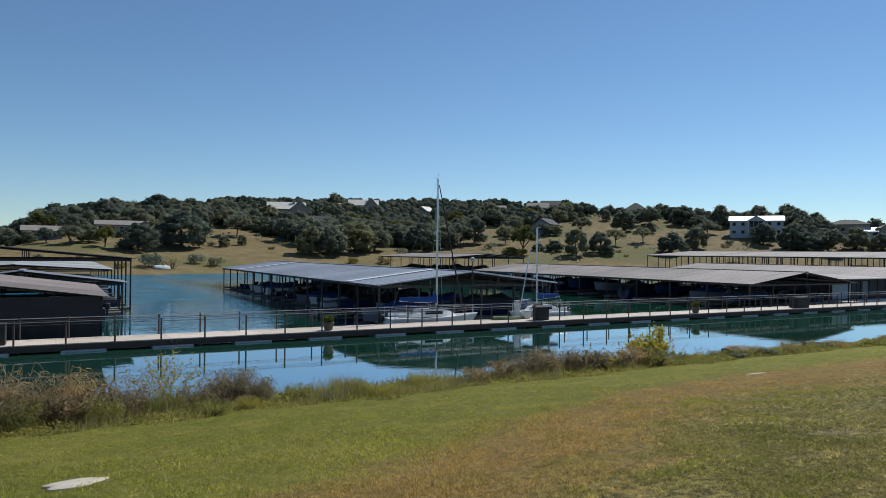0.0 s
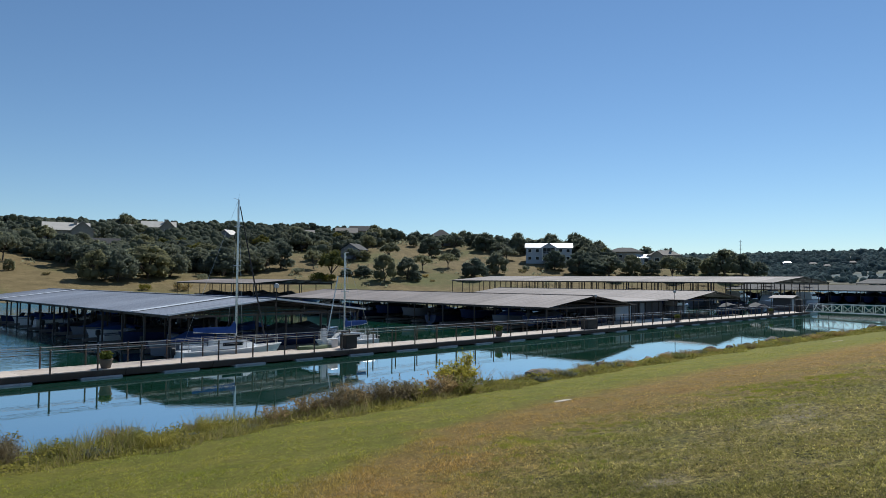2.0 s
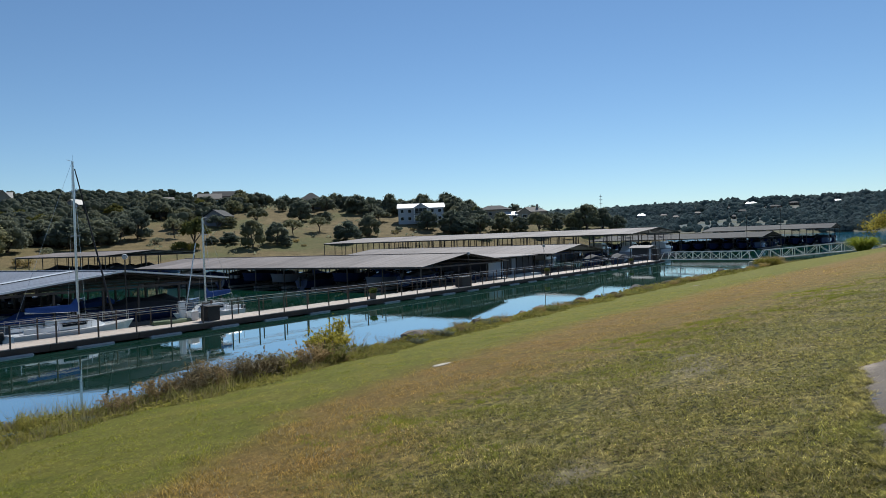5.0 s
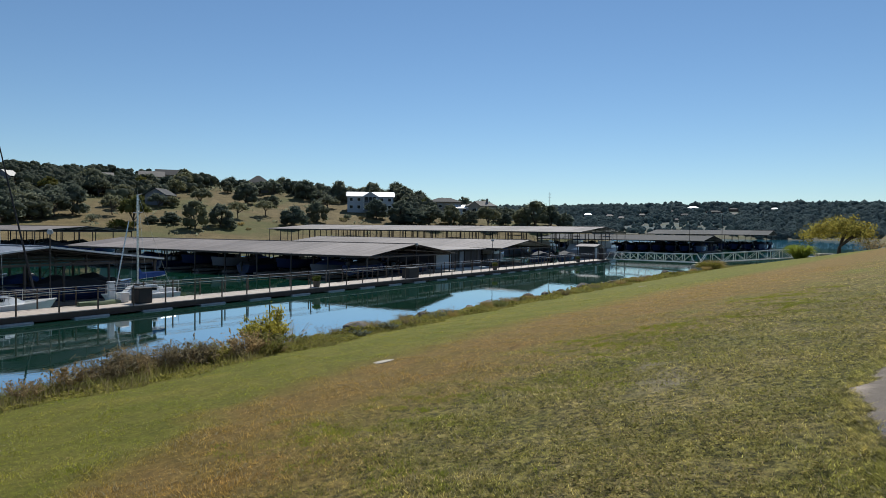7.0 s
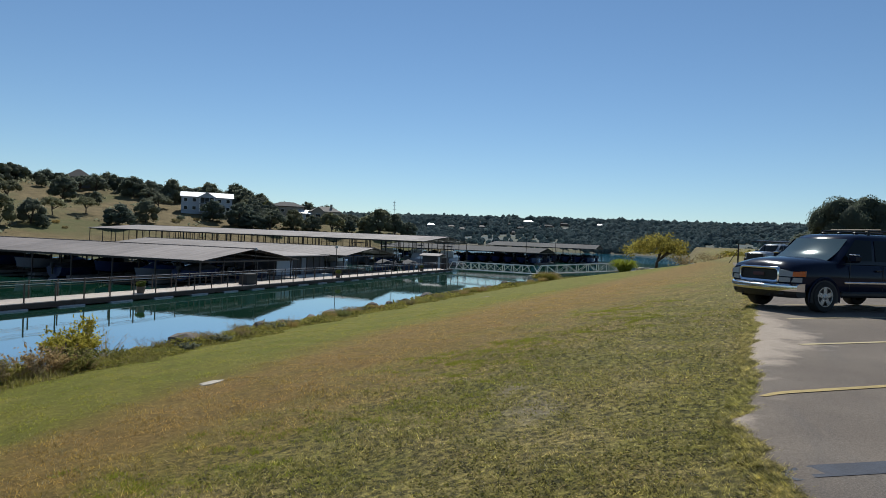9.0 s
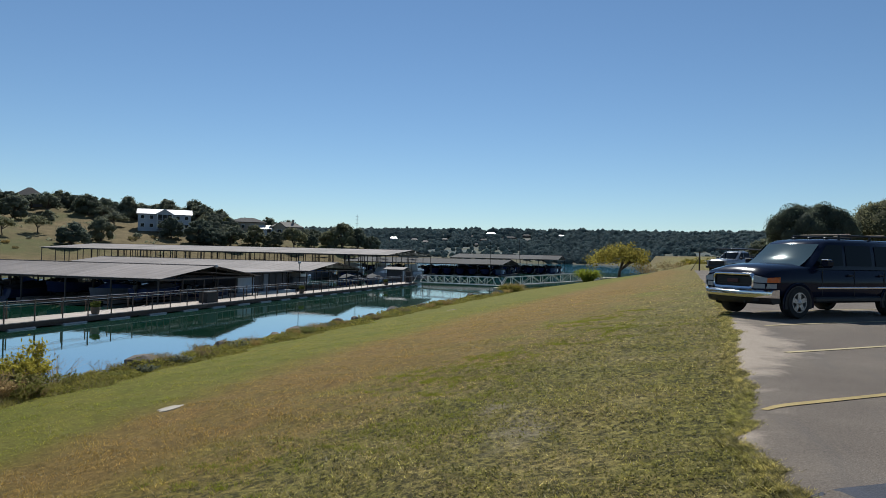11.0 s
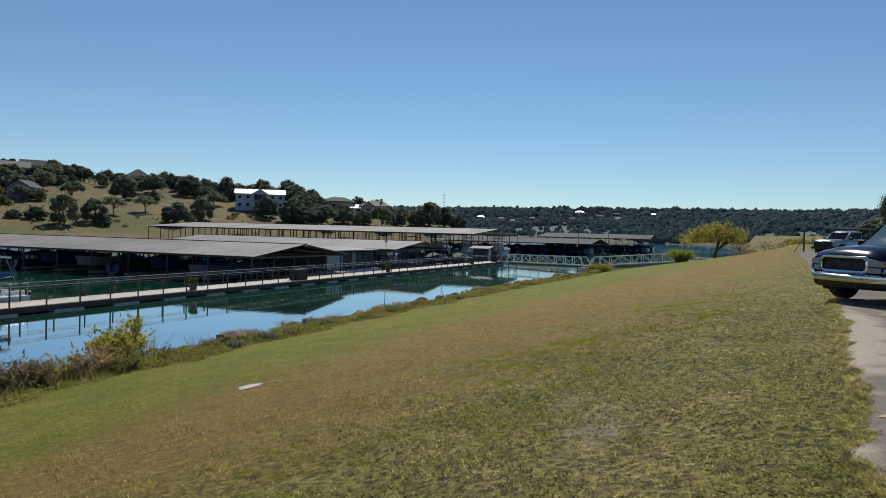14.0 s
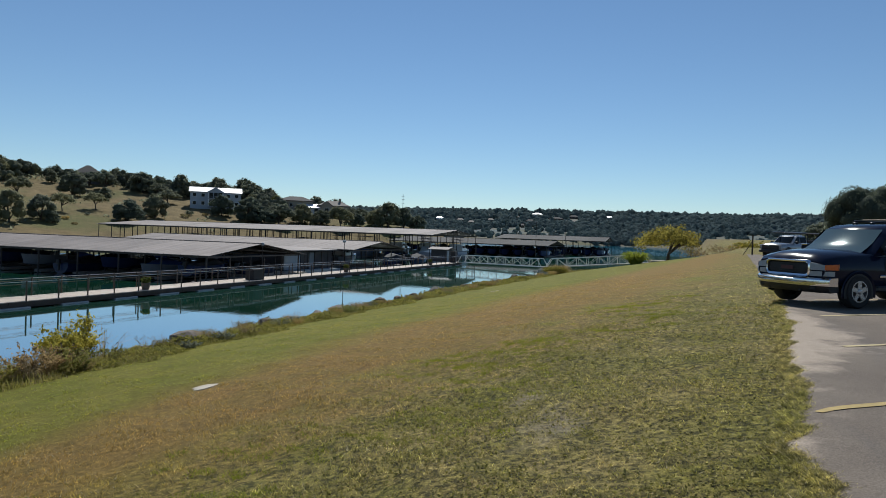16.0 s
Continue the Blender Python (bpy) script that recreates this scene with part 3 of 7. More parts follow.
def height(x, y):
    x, y = np.asarray(x, float), np.asarray(y, float)
    d = lake_distance(x, y)
    # near bank: a lawn that climbs from the water to the car park
    top = np.interp(x, [-60, 0, 8.5, 17, 40, 64, 90, 115, 150, 400], [3.3, 3.35, 3.5, 3.66, 3.82, 3.98, 4.15, 4.2, 4.6, 4.4])
    shore = np.interp(x, [-1500, 45, 85, 105, 128, 150, 168, 300], [22, 21.6, 19.6, 17.5, 11, 1, -9, -14])
    edge = 1.2 - .08 * np.clip(x, -5, 160)
    u = np.clip((shore - y) / np.maximum(shore - edge, 9), 0, 1)
    near = top * u + 0.012 * np.clip(-8 - y, 0, 300) + 0.012 * np.clip(x - 170, 0, 500)
    # far bank: a grassy foot, a wooded hill behind it
    az = np.degrees(np.arctan2(y, x + 3))
    cap = np.interp(az, [0, 15, 18.5, 20.5, 25, 29, 33.5, 38.6, 41, 46, 50, 55, 60, 70, 78, 84, 88, 93, 110],
                    [30, 30, 8, 9.5, 10.5, 15.5, 21.5, 22.5, 27, 30, 30, 29, 28.5, 27, 25, 20, 17, 6, 7])
    r = np.hypot(x, y)
    far_cap = np.interp(az, [-60, -12, 0, 10, 20, 30], [44, 44, 46, 44, 40, 36])
    rise = np.clip(d, 0, None) * np.interp(az, [14, 20, 30, 38, 45, 60, 100], [.3, .5, .3, .24, .2, .17, .14])
    hill = rise / (1 + (rise / cap) ** 4) ** .25
    hill = hill + swell(x, y) * np.clip(d / 90, 0, 1) * .8 + 2.4 * np.interp(az, [48, 55, 76, 84], [0, 1, 1, 0]) * np.clip((d - 85) / 75, 0, 1)
    out = np.interp(r, [560, 720, 820, 1150, 1700, 4000], [0, 1, 12, 46, 40, 30]) * far_cap / 46 + swell(x * .3, y * .3) * 1.5 * np.clip((r - 750) / 200, 0, 1)
    b = np.clip((r - 420) / 120, 0, 1)
    hill = hill * (1 - b) + np.minimum(out, .2 * np.clip(d, 0, None)) * b
    isnear = (y < np.interp(x, [0, 150, 170, 700], [60, 60, 5, 5])) & (r < 640)
    z = np.where(isnear, near, hill)
    bed = np.clip(d * .35, -4, 0)
    return np.where(d < 0, bed - .05, z)


def z_at(x, y):
    return float(height(np.array([x]), np.array([y]))[0])


def steps(*runs):
    out = [np.arange(a, b, s) for a, b, s in runs]
    return np.concatenate(out + [[runs[-1][1]]])


def grid_mesh(name, xs, ys, zfun, smooth=True):
    gx, gy = np.meshgrid(xs, ys)
    co = np.stack([gx, gy, zfun(gx, gy)], -1).reshape(-1, 3)
    w, h = len(xs), len(ys)
    i = (np.arange(h - 1)[:, None] * w + np.arange(w - 1)[None]).ravel()
    quads = np.stack([i, i + 1, i + w + 1, i + w], 1)
    m = bpy.data.meshes.new(name)
    m.from_pydata(co.tolist(), [], quads.tolist())
    if smooth:
        m.polygons.foreach_set("use_smooth", [True] * len(m.polygons))
    m.update()
    return m


def lawn(x, y):
    """The ground with the small unevenness of turf near the path."""
    z = height(x, y)
    near = np.clip(1 - np.hypot(x - 8, y - 8) / 60, 0, 1) * np.clip((20 - y) / 4, 0, 1) * np.clip((y - 1.2 + .08 * np.clip(x, 4, 160)) / 1.5, 0, 1)
    return z + near * (.035 * np.sin(x * 1.9 + y * .7) * np.cos(y * 1.6 - x * .4) + .02 * np.sin(x * 4.3 - y * 3.1))


xs = steps((-1500, -420, 90), (-420, -40, 12), (-40, -8, 2), (-8, 30, .5), (30, 70, 1.5), (70, 180, 3), (180, 340, 5), (340, 1000, 15), (1000, 4200, 80))
ys = steps((-2500, -600, 100), (-600, -60, 25), (-60, -10, 3), (-10, 24, .5), (24, 130, 4), (130, 360, 4), (360, 1000, 20), (1000, 4200, 80))
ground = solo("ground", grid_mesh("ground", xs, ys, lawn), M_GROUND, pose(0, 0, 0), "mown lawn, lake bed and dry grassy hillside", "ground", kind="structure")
LEVEL = .25
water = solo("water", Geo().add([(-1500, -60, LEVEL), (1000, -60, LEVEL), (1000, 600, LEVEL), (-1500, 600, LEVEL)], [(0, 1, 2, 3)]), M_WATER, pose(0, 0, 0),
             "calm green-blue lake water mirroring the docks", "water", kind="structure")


GRIDS = {}


def patches(x, y, size, seed):
    """Smooth random values from 0 to 1 over the plan, in patches of about that size."""
    if seed not in GRIDS:
        GRIDS[seed] = np.random.default_rng(seed).random((256, 256))
    grid = GRIDS[seed]
    u, v = x / size + 500, y / size + 500
    i, j = np.floor(u).astype(int), np.floor(v).astype(int)
    f, g = u - i, v - j
    f, g = f * f * (3 - 2 * f), g * g * (3 - 2 * g)
    i, j, i1, j1 = i % 256, j % 256, (i + 1) % 256, (j + 1) % 256
    return (grid[i, j] * (1 - f) + grid[i1, j] * f) * (1 - g) + (grid[i, j1] * (1 - f) + grid[i1, j1] * f) * g


def lot_edge(x):
    """The ragged edge between lawn and car park."""
    e = np.interp(np.asarray(x, float), [3, 4.6, 5.8, 6.8, 7.8, 8.6, 11.7, 14.5, 16.7, 19.4, 160], [.5, .7, .83, .95, .92, .77, .45, .09, -.13, -.5, -11.7])
    return e + .16 * (patches(x, np.zeros_like(e), .55, 21) - .5) + .09 * (patches(x, np.zeros_like(e), .17, 22) - .5)


LOT_ROWS = [0, .08, .16, .26, .4, .55, .75, 1, 1.35, 1.8, 2.5, 3.4, 5, 8, 13, 19, 26]


def lot_z(x, y, lift=.03):
    """Height of the car park's surface."""
    e = float(lot_edge(x))
    rows = np.array(LOT_ROWS)
    return float(np.interp(e - y, rows, height(np.full(len(rows), x), e - rows) + lift * np.minimum(1, .2 + rows * 6)))


def lot_mesh(name, reach, lift, x0, x1):
    lx = steps((x0, 14, .05), (14, 26, .2), (26, x1, 1.5))
    co, quads = [], []
    for x in lx:
        e = float(lot_edge(x)) + (reach(x) if callable(reach) else reach)
        for r in LOT_ROWS:
            co.append((x, e - r, z_at(x, e - r) + lift * min(1, .2 + r * 6)))
    w = len(LOT_ROWS)
    for i in range(len(lx) - 1):
        for j in range(w - 1):
            a = i * w + j
            quads.append((a, a + 1, a + w + 1, a + w))
    g = Geo()
    g.add(co, quads)
    return g


# car park
lot = solo("pavement", lot_mesh("pavement", 0, .03, 3.0, 78), M_LOT, pose(0, 0, 0), "worn grey asphalt car park", "car park", kind="structure", smooth=True)
LANE = radians(-52)
for k in range(-1, 16):
    g = Geo()
    sx = 8.6 + 3.67 * k
    sy = float(lot_edge(sx)) - (.16 if k < 1 else .72)
    sx += 0 if k < 1 else .15
    dx, dy = math.cos(LANE), math.sin(LANE)
    nx, ny = -dy * .046, dx * .046
    run = np.linspace(0, 5.4, 40)
    pts = []
    for r in run:
        px, py = sx + dx * r, sy + dy * r
        pts += [(px + nx, py + ny, lot_z(px + nx, py + ny) + .007), (px - nx, py - ny, lot_z(px - nx, py - ny) + .007)]
    g.add(pts, [(2 * i, 2 * i + 1, 2 * i + 3, 2 * i + 2) for i in range(len(run) - 1)])
    part("parking_line", g, M_LINE if k < 1 else M_OLDLINE, lot)
g = Geo()
pts = []
for r in np.linspace(.1, 9, 60):
    for sx in (6.19 + r * 0.519, 6.01 + r * 0.519):
        sy = 0.90 - r * 0.855 + (sx - 6.10 - r * 0.519) * 0.61
        pts.append((sx, sy, lot_z(sx, sy) + .0035))
g.add(pts, [(2 * i, 2 * i + 1, 2 * i + 3, 2 * i + 2) for i in range(59)])
part("painted_stripe", g, M_SEAL, lot, "dark blue-black stripe painted on the asphalt")


# ---- floating walkway ----
WX0, WX1, WY0, WY1, WZ = -34.0, 110.0, 34.35, 36.6, .66
walkway = thing("floating_walkway", pose(0, 0, 0), "long floating walkway with sunlit board deck and pipe railings", "walkway")
deck_len = 4.5
deck_geo = Geo()
board = []
for k in range(int(deck_len / .15)):
    board += [(.15 * k + .004, 0), (.15 * k + .146, 0), (.15 * k + .146, -.02), (.15 * k + .15, -.02)]
nb_ = len(board)
deck_geo.add([(x, 0, z) for x, z in board] + [(x, WY1 - WY0, z) for x, z in board] + [(x, 0, -.04) for x, z in board],
             [(i, i + 1, nb_ + i + 1, nb_ + i) for i in range(nb_ - 1)] + [(2 * nb_ + i, 2 * nb_ + i + 1, i + 1, i) for i in range(nb_ - 1)])
deck_mesh = deck_geo.mesh("deck_section")
deck_mesh.materials.append(M_DECK)
fascia_mesh = Geo().box((deck_len / 2, .04, -.11), (deck_len - .02, .07, .14)).box((deck_len / 2, .16, -.27), (deck_len - .02, .12, .16)).mesh("fascia")
fascia_mesh.materials.append(M_FASCIA)
float_mesh = Geo().box((0, .55, .24), (1.9, 1.0, .2), 0, .04).mesh("pontoon")
float_mesh.materials.append(M_FLOAT)
post_mesh = Geo().tube((0, 0, -.2), (0, 0, 1.0), .042, n=8).lathe([(.05, 0), (.05, .03), (.03, .05)], (0, 0, 1.0), 8).mesh("post")
post_mesh.materials.append(M_PIPE)
n_sec = int((WX1 - WX0) / deck_len)
for k in range(n_sec):
    x = WX0 + k * deck_len
    part("deck_section", deck_mesh, M_DECK, walkway, at=pose(x, WY0, WZ))
    for y in (WY0 - .06, WY1 - .02):
        part("fascia", fascia_mesh, M_FASCIA, walkway, at=pose(x, y, WZ))
for x in np.arange(9.9 - 11 * 3.9, WX1 - 1, 3.9):
    part("pontoon", float_mesh, M_FLOAT, walkway, at=pose(x, WY0 - .12, 0))
n_post = int((WX1 - WX0) / 2.04)
for k in range(n_post + 1):
    x = 30.1 - 31 * 2.04 + 2.04 * k
    part("post", post_mesh, M_PIPE, walkway, at=pose(x, WY0 + .03, WZ))
    part("post", post_mesh, M_PIPE, walkway, at=pose(x + .15, WY1 - .06, WZ))
for y in (WY0 + .03, WY1 - .06):
    for x in np.arange(WX0, WX1 - 1, 13.5):
        part("handrail", Geo().tube((x, y, WZ + 1.0), (x + 13.5, y, WZ + 1.0), .02, n=6), M_RAIL, walkway, "galvanised pipe handrail")
        part("middle_rail", Geo().tube((x, y, WZ + .88), (x + 13.5, y, WZ + .88), .012, n=5), M_PIPE, walkway)


# ---- covered docks ----
def ribbed(s, run, a, b, ridge, ze):
    """One folded roof sheet between a and b, ribs running down the slope."""
    prof = []
    for t in np.linspace(a, b - .004, max(2, round((b - a) / .6)) + 1)[:-1]:
        prof += [(t, 0), (t + .44, 0), (t + .47, .018), (t + .54, .018)]
    prof.append((b - .004, 0))
    n = len(prof)
    pts = [(0, t, ridge + h) for t, h in prof] + [(s * run, t, ze + h) for t, h in prof]
    pts += [(0, t, ridge - .03) for t, h in prof] + [(s * run, t, ze - .03) for t, h in prof]
    f = []
    for i in range(n - 1):
        f += [(i, i + 1, n + i + 1, n + i), (2 * n + i + 1, 2 * n + i, 3 * n + i, 3 * n + i + 1), (n + i, n + i + 1, 3 * n + i + 1, 3 * n + i)]
    f += [(0, n, 3 * n, 2 * n), (n - 1, 3 * n - 1, 4 * n - 1, 2 * n - 1)]
    return Geo().add(pts, f if s > 0 else [q[::-1] for q in f])


def dock(x0, x1, xr, y0, y1, eave, ridge, roof, label, bay=5.0, strips=(), walls=False, gx=4.2, trim=False):
    """A gabled boat shelter on posts: sheet roof in panels, beams, rafters, a spine deck and finger piers."""
    d = thing("boat_dock", pose(xr, y0, 0), label, "covered dock", "covered boat docks")
    L, over = y1 - y0, .35
    nb = max(1, round(L / bay))
    for s, xe in ((-1, x0 - xr), (1, x1 - xr)):
        run = abs(xe) + over
        ze = ridge - (ridge - eave) * run / abs(xe)
        k = 0
        for a in np.linspace(-over, L + over, nb + 1)[:-1]:
            b = a + (L + 2 * over) / nb
            g = ribbed(s, run, a, b, ridge, ze)
            rp = part("roof_panel", g, roof, d)
            if k in strips:
                part("skylight_strip", Geo().add([(s * .2, a + 1.2, ridge + .05), (s * .2, a + 2.1, ridge + .05), (s * (run - .02), a + 2.1, ze + .052), (s * (run - .02), a + 1.2, ze + .052)], [(0, 1, 2, 3) if s < 0 else (3, 2, 1, 0)]), M_STRIP, rp, "pale translucent skylight strip")
            k += 1
        part("eave_beam", Geo().box((xe, L / 2, eave - .14), (.12, L, .22)), M_STEEL, d)
        if trim:
            part("rake_trim", Geo().slab([(0, -over - .03, ridge + .06), (s * run, -over - .03, ze + .06), (s * run, -over + .09, ze + .06), (0, -over + .09, ridge + .06)][::s], .1), M_STRIP, d, "bright metal edge trim of the roof")
    part("ridge_cap", Geo().box((0, L / 2, ridge + .03), (.34, L + 2 * over, .05)), roof, d)
    post_g = Geo().box((0, 0, (eave - .25 - .2) / 2 + .1), (.11, .11, eave - .25 + .2))
    pm = post_g.mesh("post")
    pm.materials.append(M_STEEL)
    cols = [x0 - xr, -gx, -1.1, 1.1, gx, x1 - xr] if gx else [x0 - xr, -1.1, 1.1, x1 - xr]
    for t in np.linspace(.15, L - .15, nb + 1):
        for c in cols:
            part("post", pm, M_STEEL, d, at=pose(c, t, 0))
        g = Geo().box((0, t, eave - .2), (x1 - x0, .09, .14))
        for s, xe in ((-1, x0 - xr), (1, x1 - xr)):
            g.tube((0, t, ridge - .12), (xe, t, eave - .1), .06, n=4)
            for q in (.35, .7):
                zz = ridge + (eave - ridge) * q
                g.tube((xe * q, t, zz - .1), (xe * q, t, eave - .2), .035, n=4)
        part("truss", g, M_STEEL, d)
    part("spine_deck", Geo().box((0, L / 2, .45), (2.2, L, .22)), M_PIER, d)
    fm = {}
    for s, xe in ((-1, x0 - xr), (1, x1 - xr)):
        fm[s] = Geo().box((s * (1.1 + (abs(xe) - 1.1) / 2), 0, .42), (abs(xe) - 1.1, .8, .2)).mesh("finger_pier")
        fm[s].materials.append(M_PIER)
        for t in np.linspace(.5, L - .5, nb + 1):
            part("finger_pier", fm[s], M_PIER, d, at=pose(0, t, 0))
    if walls:
        for xe in (x0 - xr, x1 - xr):
            part("wall_screen", Geo().box((xe, L / 2, (eave + .5) / 2), (.06, L, eave - .55)), M_BLACKC, d, "black mesh privacy screen")
        part("wall_screen", Geo().box((0, .02, (eave + .5) / 2), (x1 - x0, .06, eave - .55)), M_BLACKC, d, "black mesh privacy screen")
    return d


dock(15.5, 29.4, 22.3, 39.7, 88.0, 2.90, 3.71, M_ROOF_BLUE, "long covered dock with blue-grey sheet roof and light strips", 3.7, (1, 10), gx=3.9, trim=True)
dock(50.4, 65.2, 57.8, 38.3, 84.0, 2.60, 3.56, M_ROOF_BROWN, "long covered dock with weathered brown-grey roof and boats on lifts", 4.6)
dock(79.5, 96.3, 87.9, 39.2, 76.0, 2.84, 3.80, M_ROOF_BROWN, "covered dock beside the marina office, weathered grey roof", 4.6)
dock(119.0, 149.0, 134.0, 43.0, 118.0, 5.02, 6.10, M_ROOF_BROWN, "tall long dock with open steel posts and pale roof edge", 3.4, gx=9)
dock(-15.0, -.9, -8.0, 37.9, 51.0, 2.62, 3.55, M_ROOF_BROWN, "small dock closed off with black screens", 4.4, walls=True, gx=0)
dock(-11.0, 1.2, -5.0, 52.6, 56.0, 2.7, 3.5, M_ROOF_BLUE, "small covered dock with grey ridge roof", 3.7, gx=0)
dock(-16.0, 2.6, -7.0, 86.0, 142.0, 2.75, 3.3, M_ROOF_GREY, "low far dock with pale roof", 7, gx=0)
dock(58.0, 74.0, 66.0, 105.0, 135.0, 4.3, 4.95, M_ROOF_BROWN, "open dock across the cove with pale roof", 5, gx=0)
dock(176.0, 204.0, 190.0, 32.0, 75.0, 3.3, 4.5, M_ROOF_OUTER, "distant covered dock full of boats", 6, gx=0)
dock(214.0, 242.0, 228.0, 21.5, 55.0, 4.9, 6.2, M_ROOF_OUTER, "tall outermost covered dock with pale roof", 6, gx=0)
dock(-20.0, 2.1, -9.0, 57.0, 74.0, 4.35, 5.35, M_STEEL, "tall open dock frame with a thin dark roof", 4.2, gx=0)


# ---- plants ----
def leaf_quads(rng, pts, normals, size, aspect=1.6):
    """Four corners for each leaf tuft at a point, turned at random about a rough outward direction."""
    n = len(pts)
    d = normals + rng.normal(0, .55, (n, 3))
    d /= np.linalg.norm(d, axis=1, keepdims=True)
    r = rng.normal(0, 1, (n, 3))
    a = np.cross(d, r)
    a /= np.linalg.norm(a, axis=1, keepdims=True)
    b = np.cross(d, a)
    s = size * rng.uniform(.6, 1.35, (n, 1))
    a, b = a * s * aspect / 2, b * s / 2
    tip = pts + a
    return np.stack([pts - a, pts + b * .9 - a * .1, tip, pts - b * .9 - a * .1], 1).reshape(-1, 3)


def blobs(centres, radii, rng, seg=8, levels=(-.85, -.35, .3, .8), rough=.16):
    """Lumpy closed clumps, smooth shaded: one round each centre, with its own radii."""
    n, k = len(centres), len(levels)
    a = np.arange(seg) * math.tau / seg
    z = np.repeat(levels, seg)
    c = np.sqrt(1 - z ** 2)
    unit = np.stack([c * np.cos(np.tile(a, k)), c * np.sin(np.tile(a, k)), z], 1)
    unit = np.concatenate([unit, [[0, 0, -1.0], [0, 0, 1.0]]])
    m = len(unit)
    v = centres[:, None, :] + unit[None] * radii[:, None, :] * rng.uniform(1 - rough, 1 + rough, (n, m, 1))
    f = []
    for j in range(k - 1):
        for i in range(seg):
            p, q, u, w = j * seg + i, j * seg + (i + 1) % seg, (j + 1) * seg + (i + 1) % seg, (j + 1) * seg + i
            f += [(p, q, u), (p, u, w)]
    for i in range(seg):
        f += [((i + 1) % seg, i, m - 2), ((k - 1) * seg + i, (k - 1) * seg + (i + 1) % seg, m - 1)]
    return v.reshape(-1, 3), (np.array(f)[None] + (np.arange(n) * m)[:, None, None]).reshape(-1, 3)


def leafy_mesh(name, clumps, leaves):
    """One mesh of lumpy clumps (smooth triangles) with loose leaf faces (four corners each) over them."""
    cv, cf = clumps
    k = len(leaves) // 4
    m = bpy.data.meshes.new(name)
    m.vertices.add(len(cv) + len(leaves))
    m.vertices.foreach_set("co", np.concatenate([cv, leaves]).astype(np.float32).ravel() if k else cv.astype(np.float32).ravel())
    loops = np.concatenate([cf.ravel(), len(cv) + np.arange(4 * k)]).astype(np.int32)
    m.loops.add(len(loops))
    m.loops.foreach_set("vertex_index", loops)
    m.polygons.add(len(cf) + k)
    m.polygons.foreach_set("loop_start", np.concatenate([np.arange(len(cf)) * 3, len(cf) * 3 + np.arange(k) * 4]).astype(np.int32))
    m.polygons.foreach_set("use_smooth", np.arange(len(cf) + k) < len(cf))
    m.update(calc_edges=True)
    return m


def lobes_points(rng, lobes, n, shell=.55, spill=1.14):
    vol = np.array([l[3] * l[4] for l in lobes])
    pick = rng.choice(len(lobes), n, p=vol / vol.sum())
    L = np.array(lobes)[pick]
    d = rng.normal(0, 1, (n, 3))
    d /= np.linalg.norm(d, axis=1, keepdims=True)
    rad = shell + (spill - shell) * rng.random((n, 1)) ** .8
    off = d * rad * np.stack([L[:, 3], L[:, 3], L[:, 4]], 1)
    return L[:, :3] + off, d


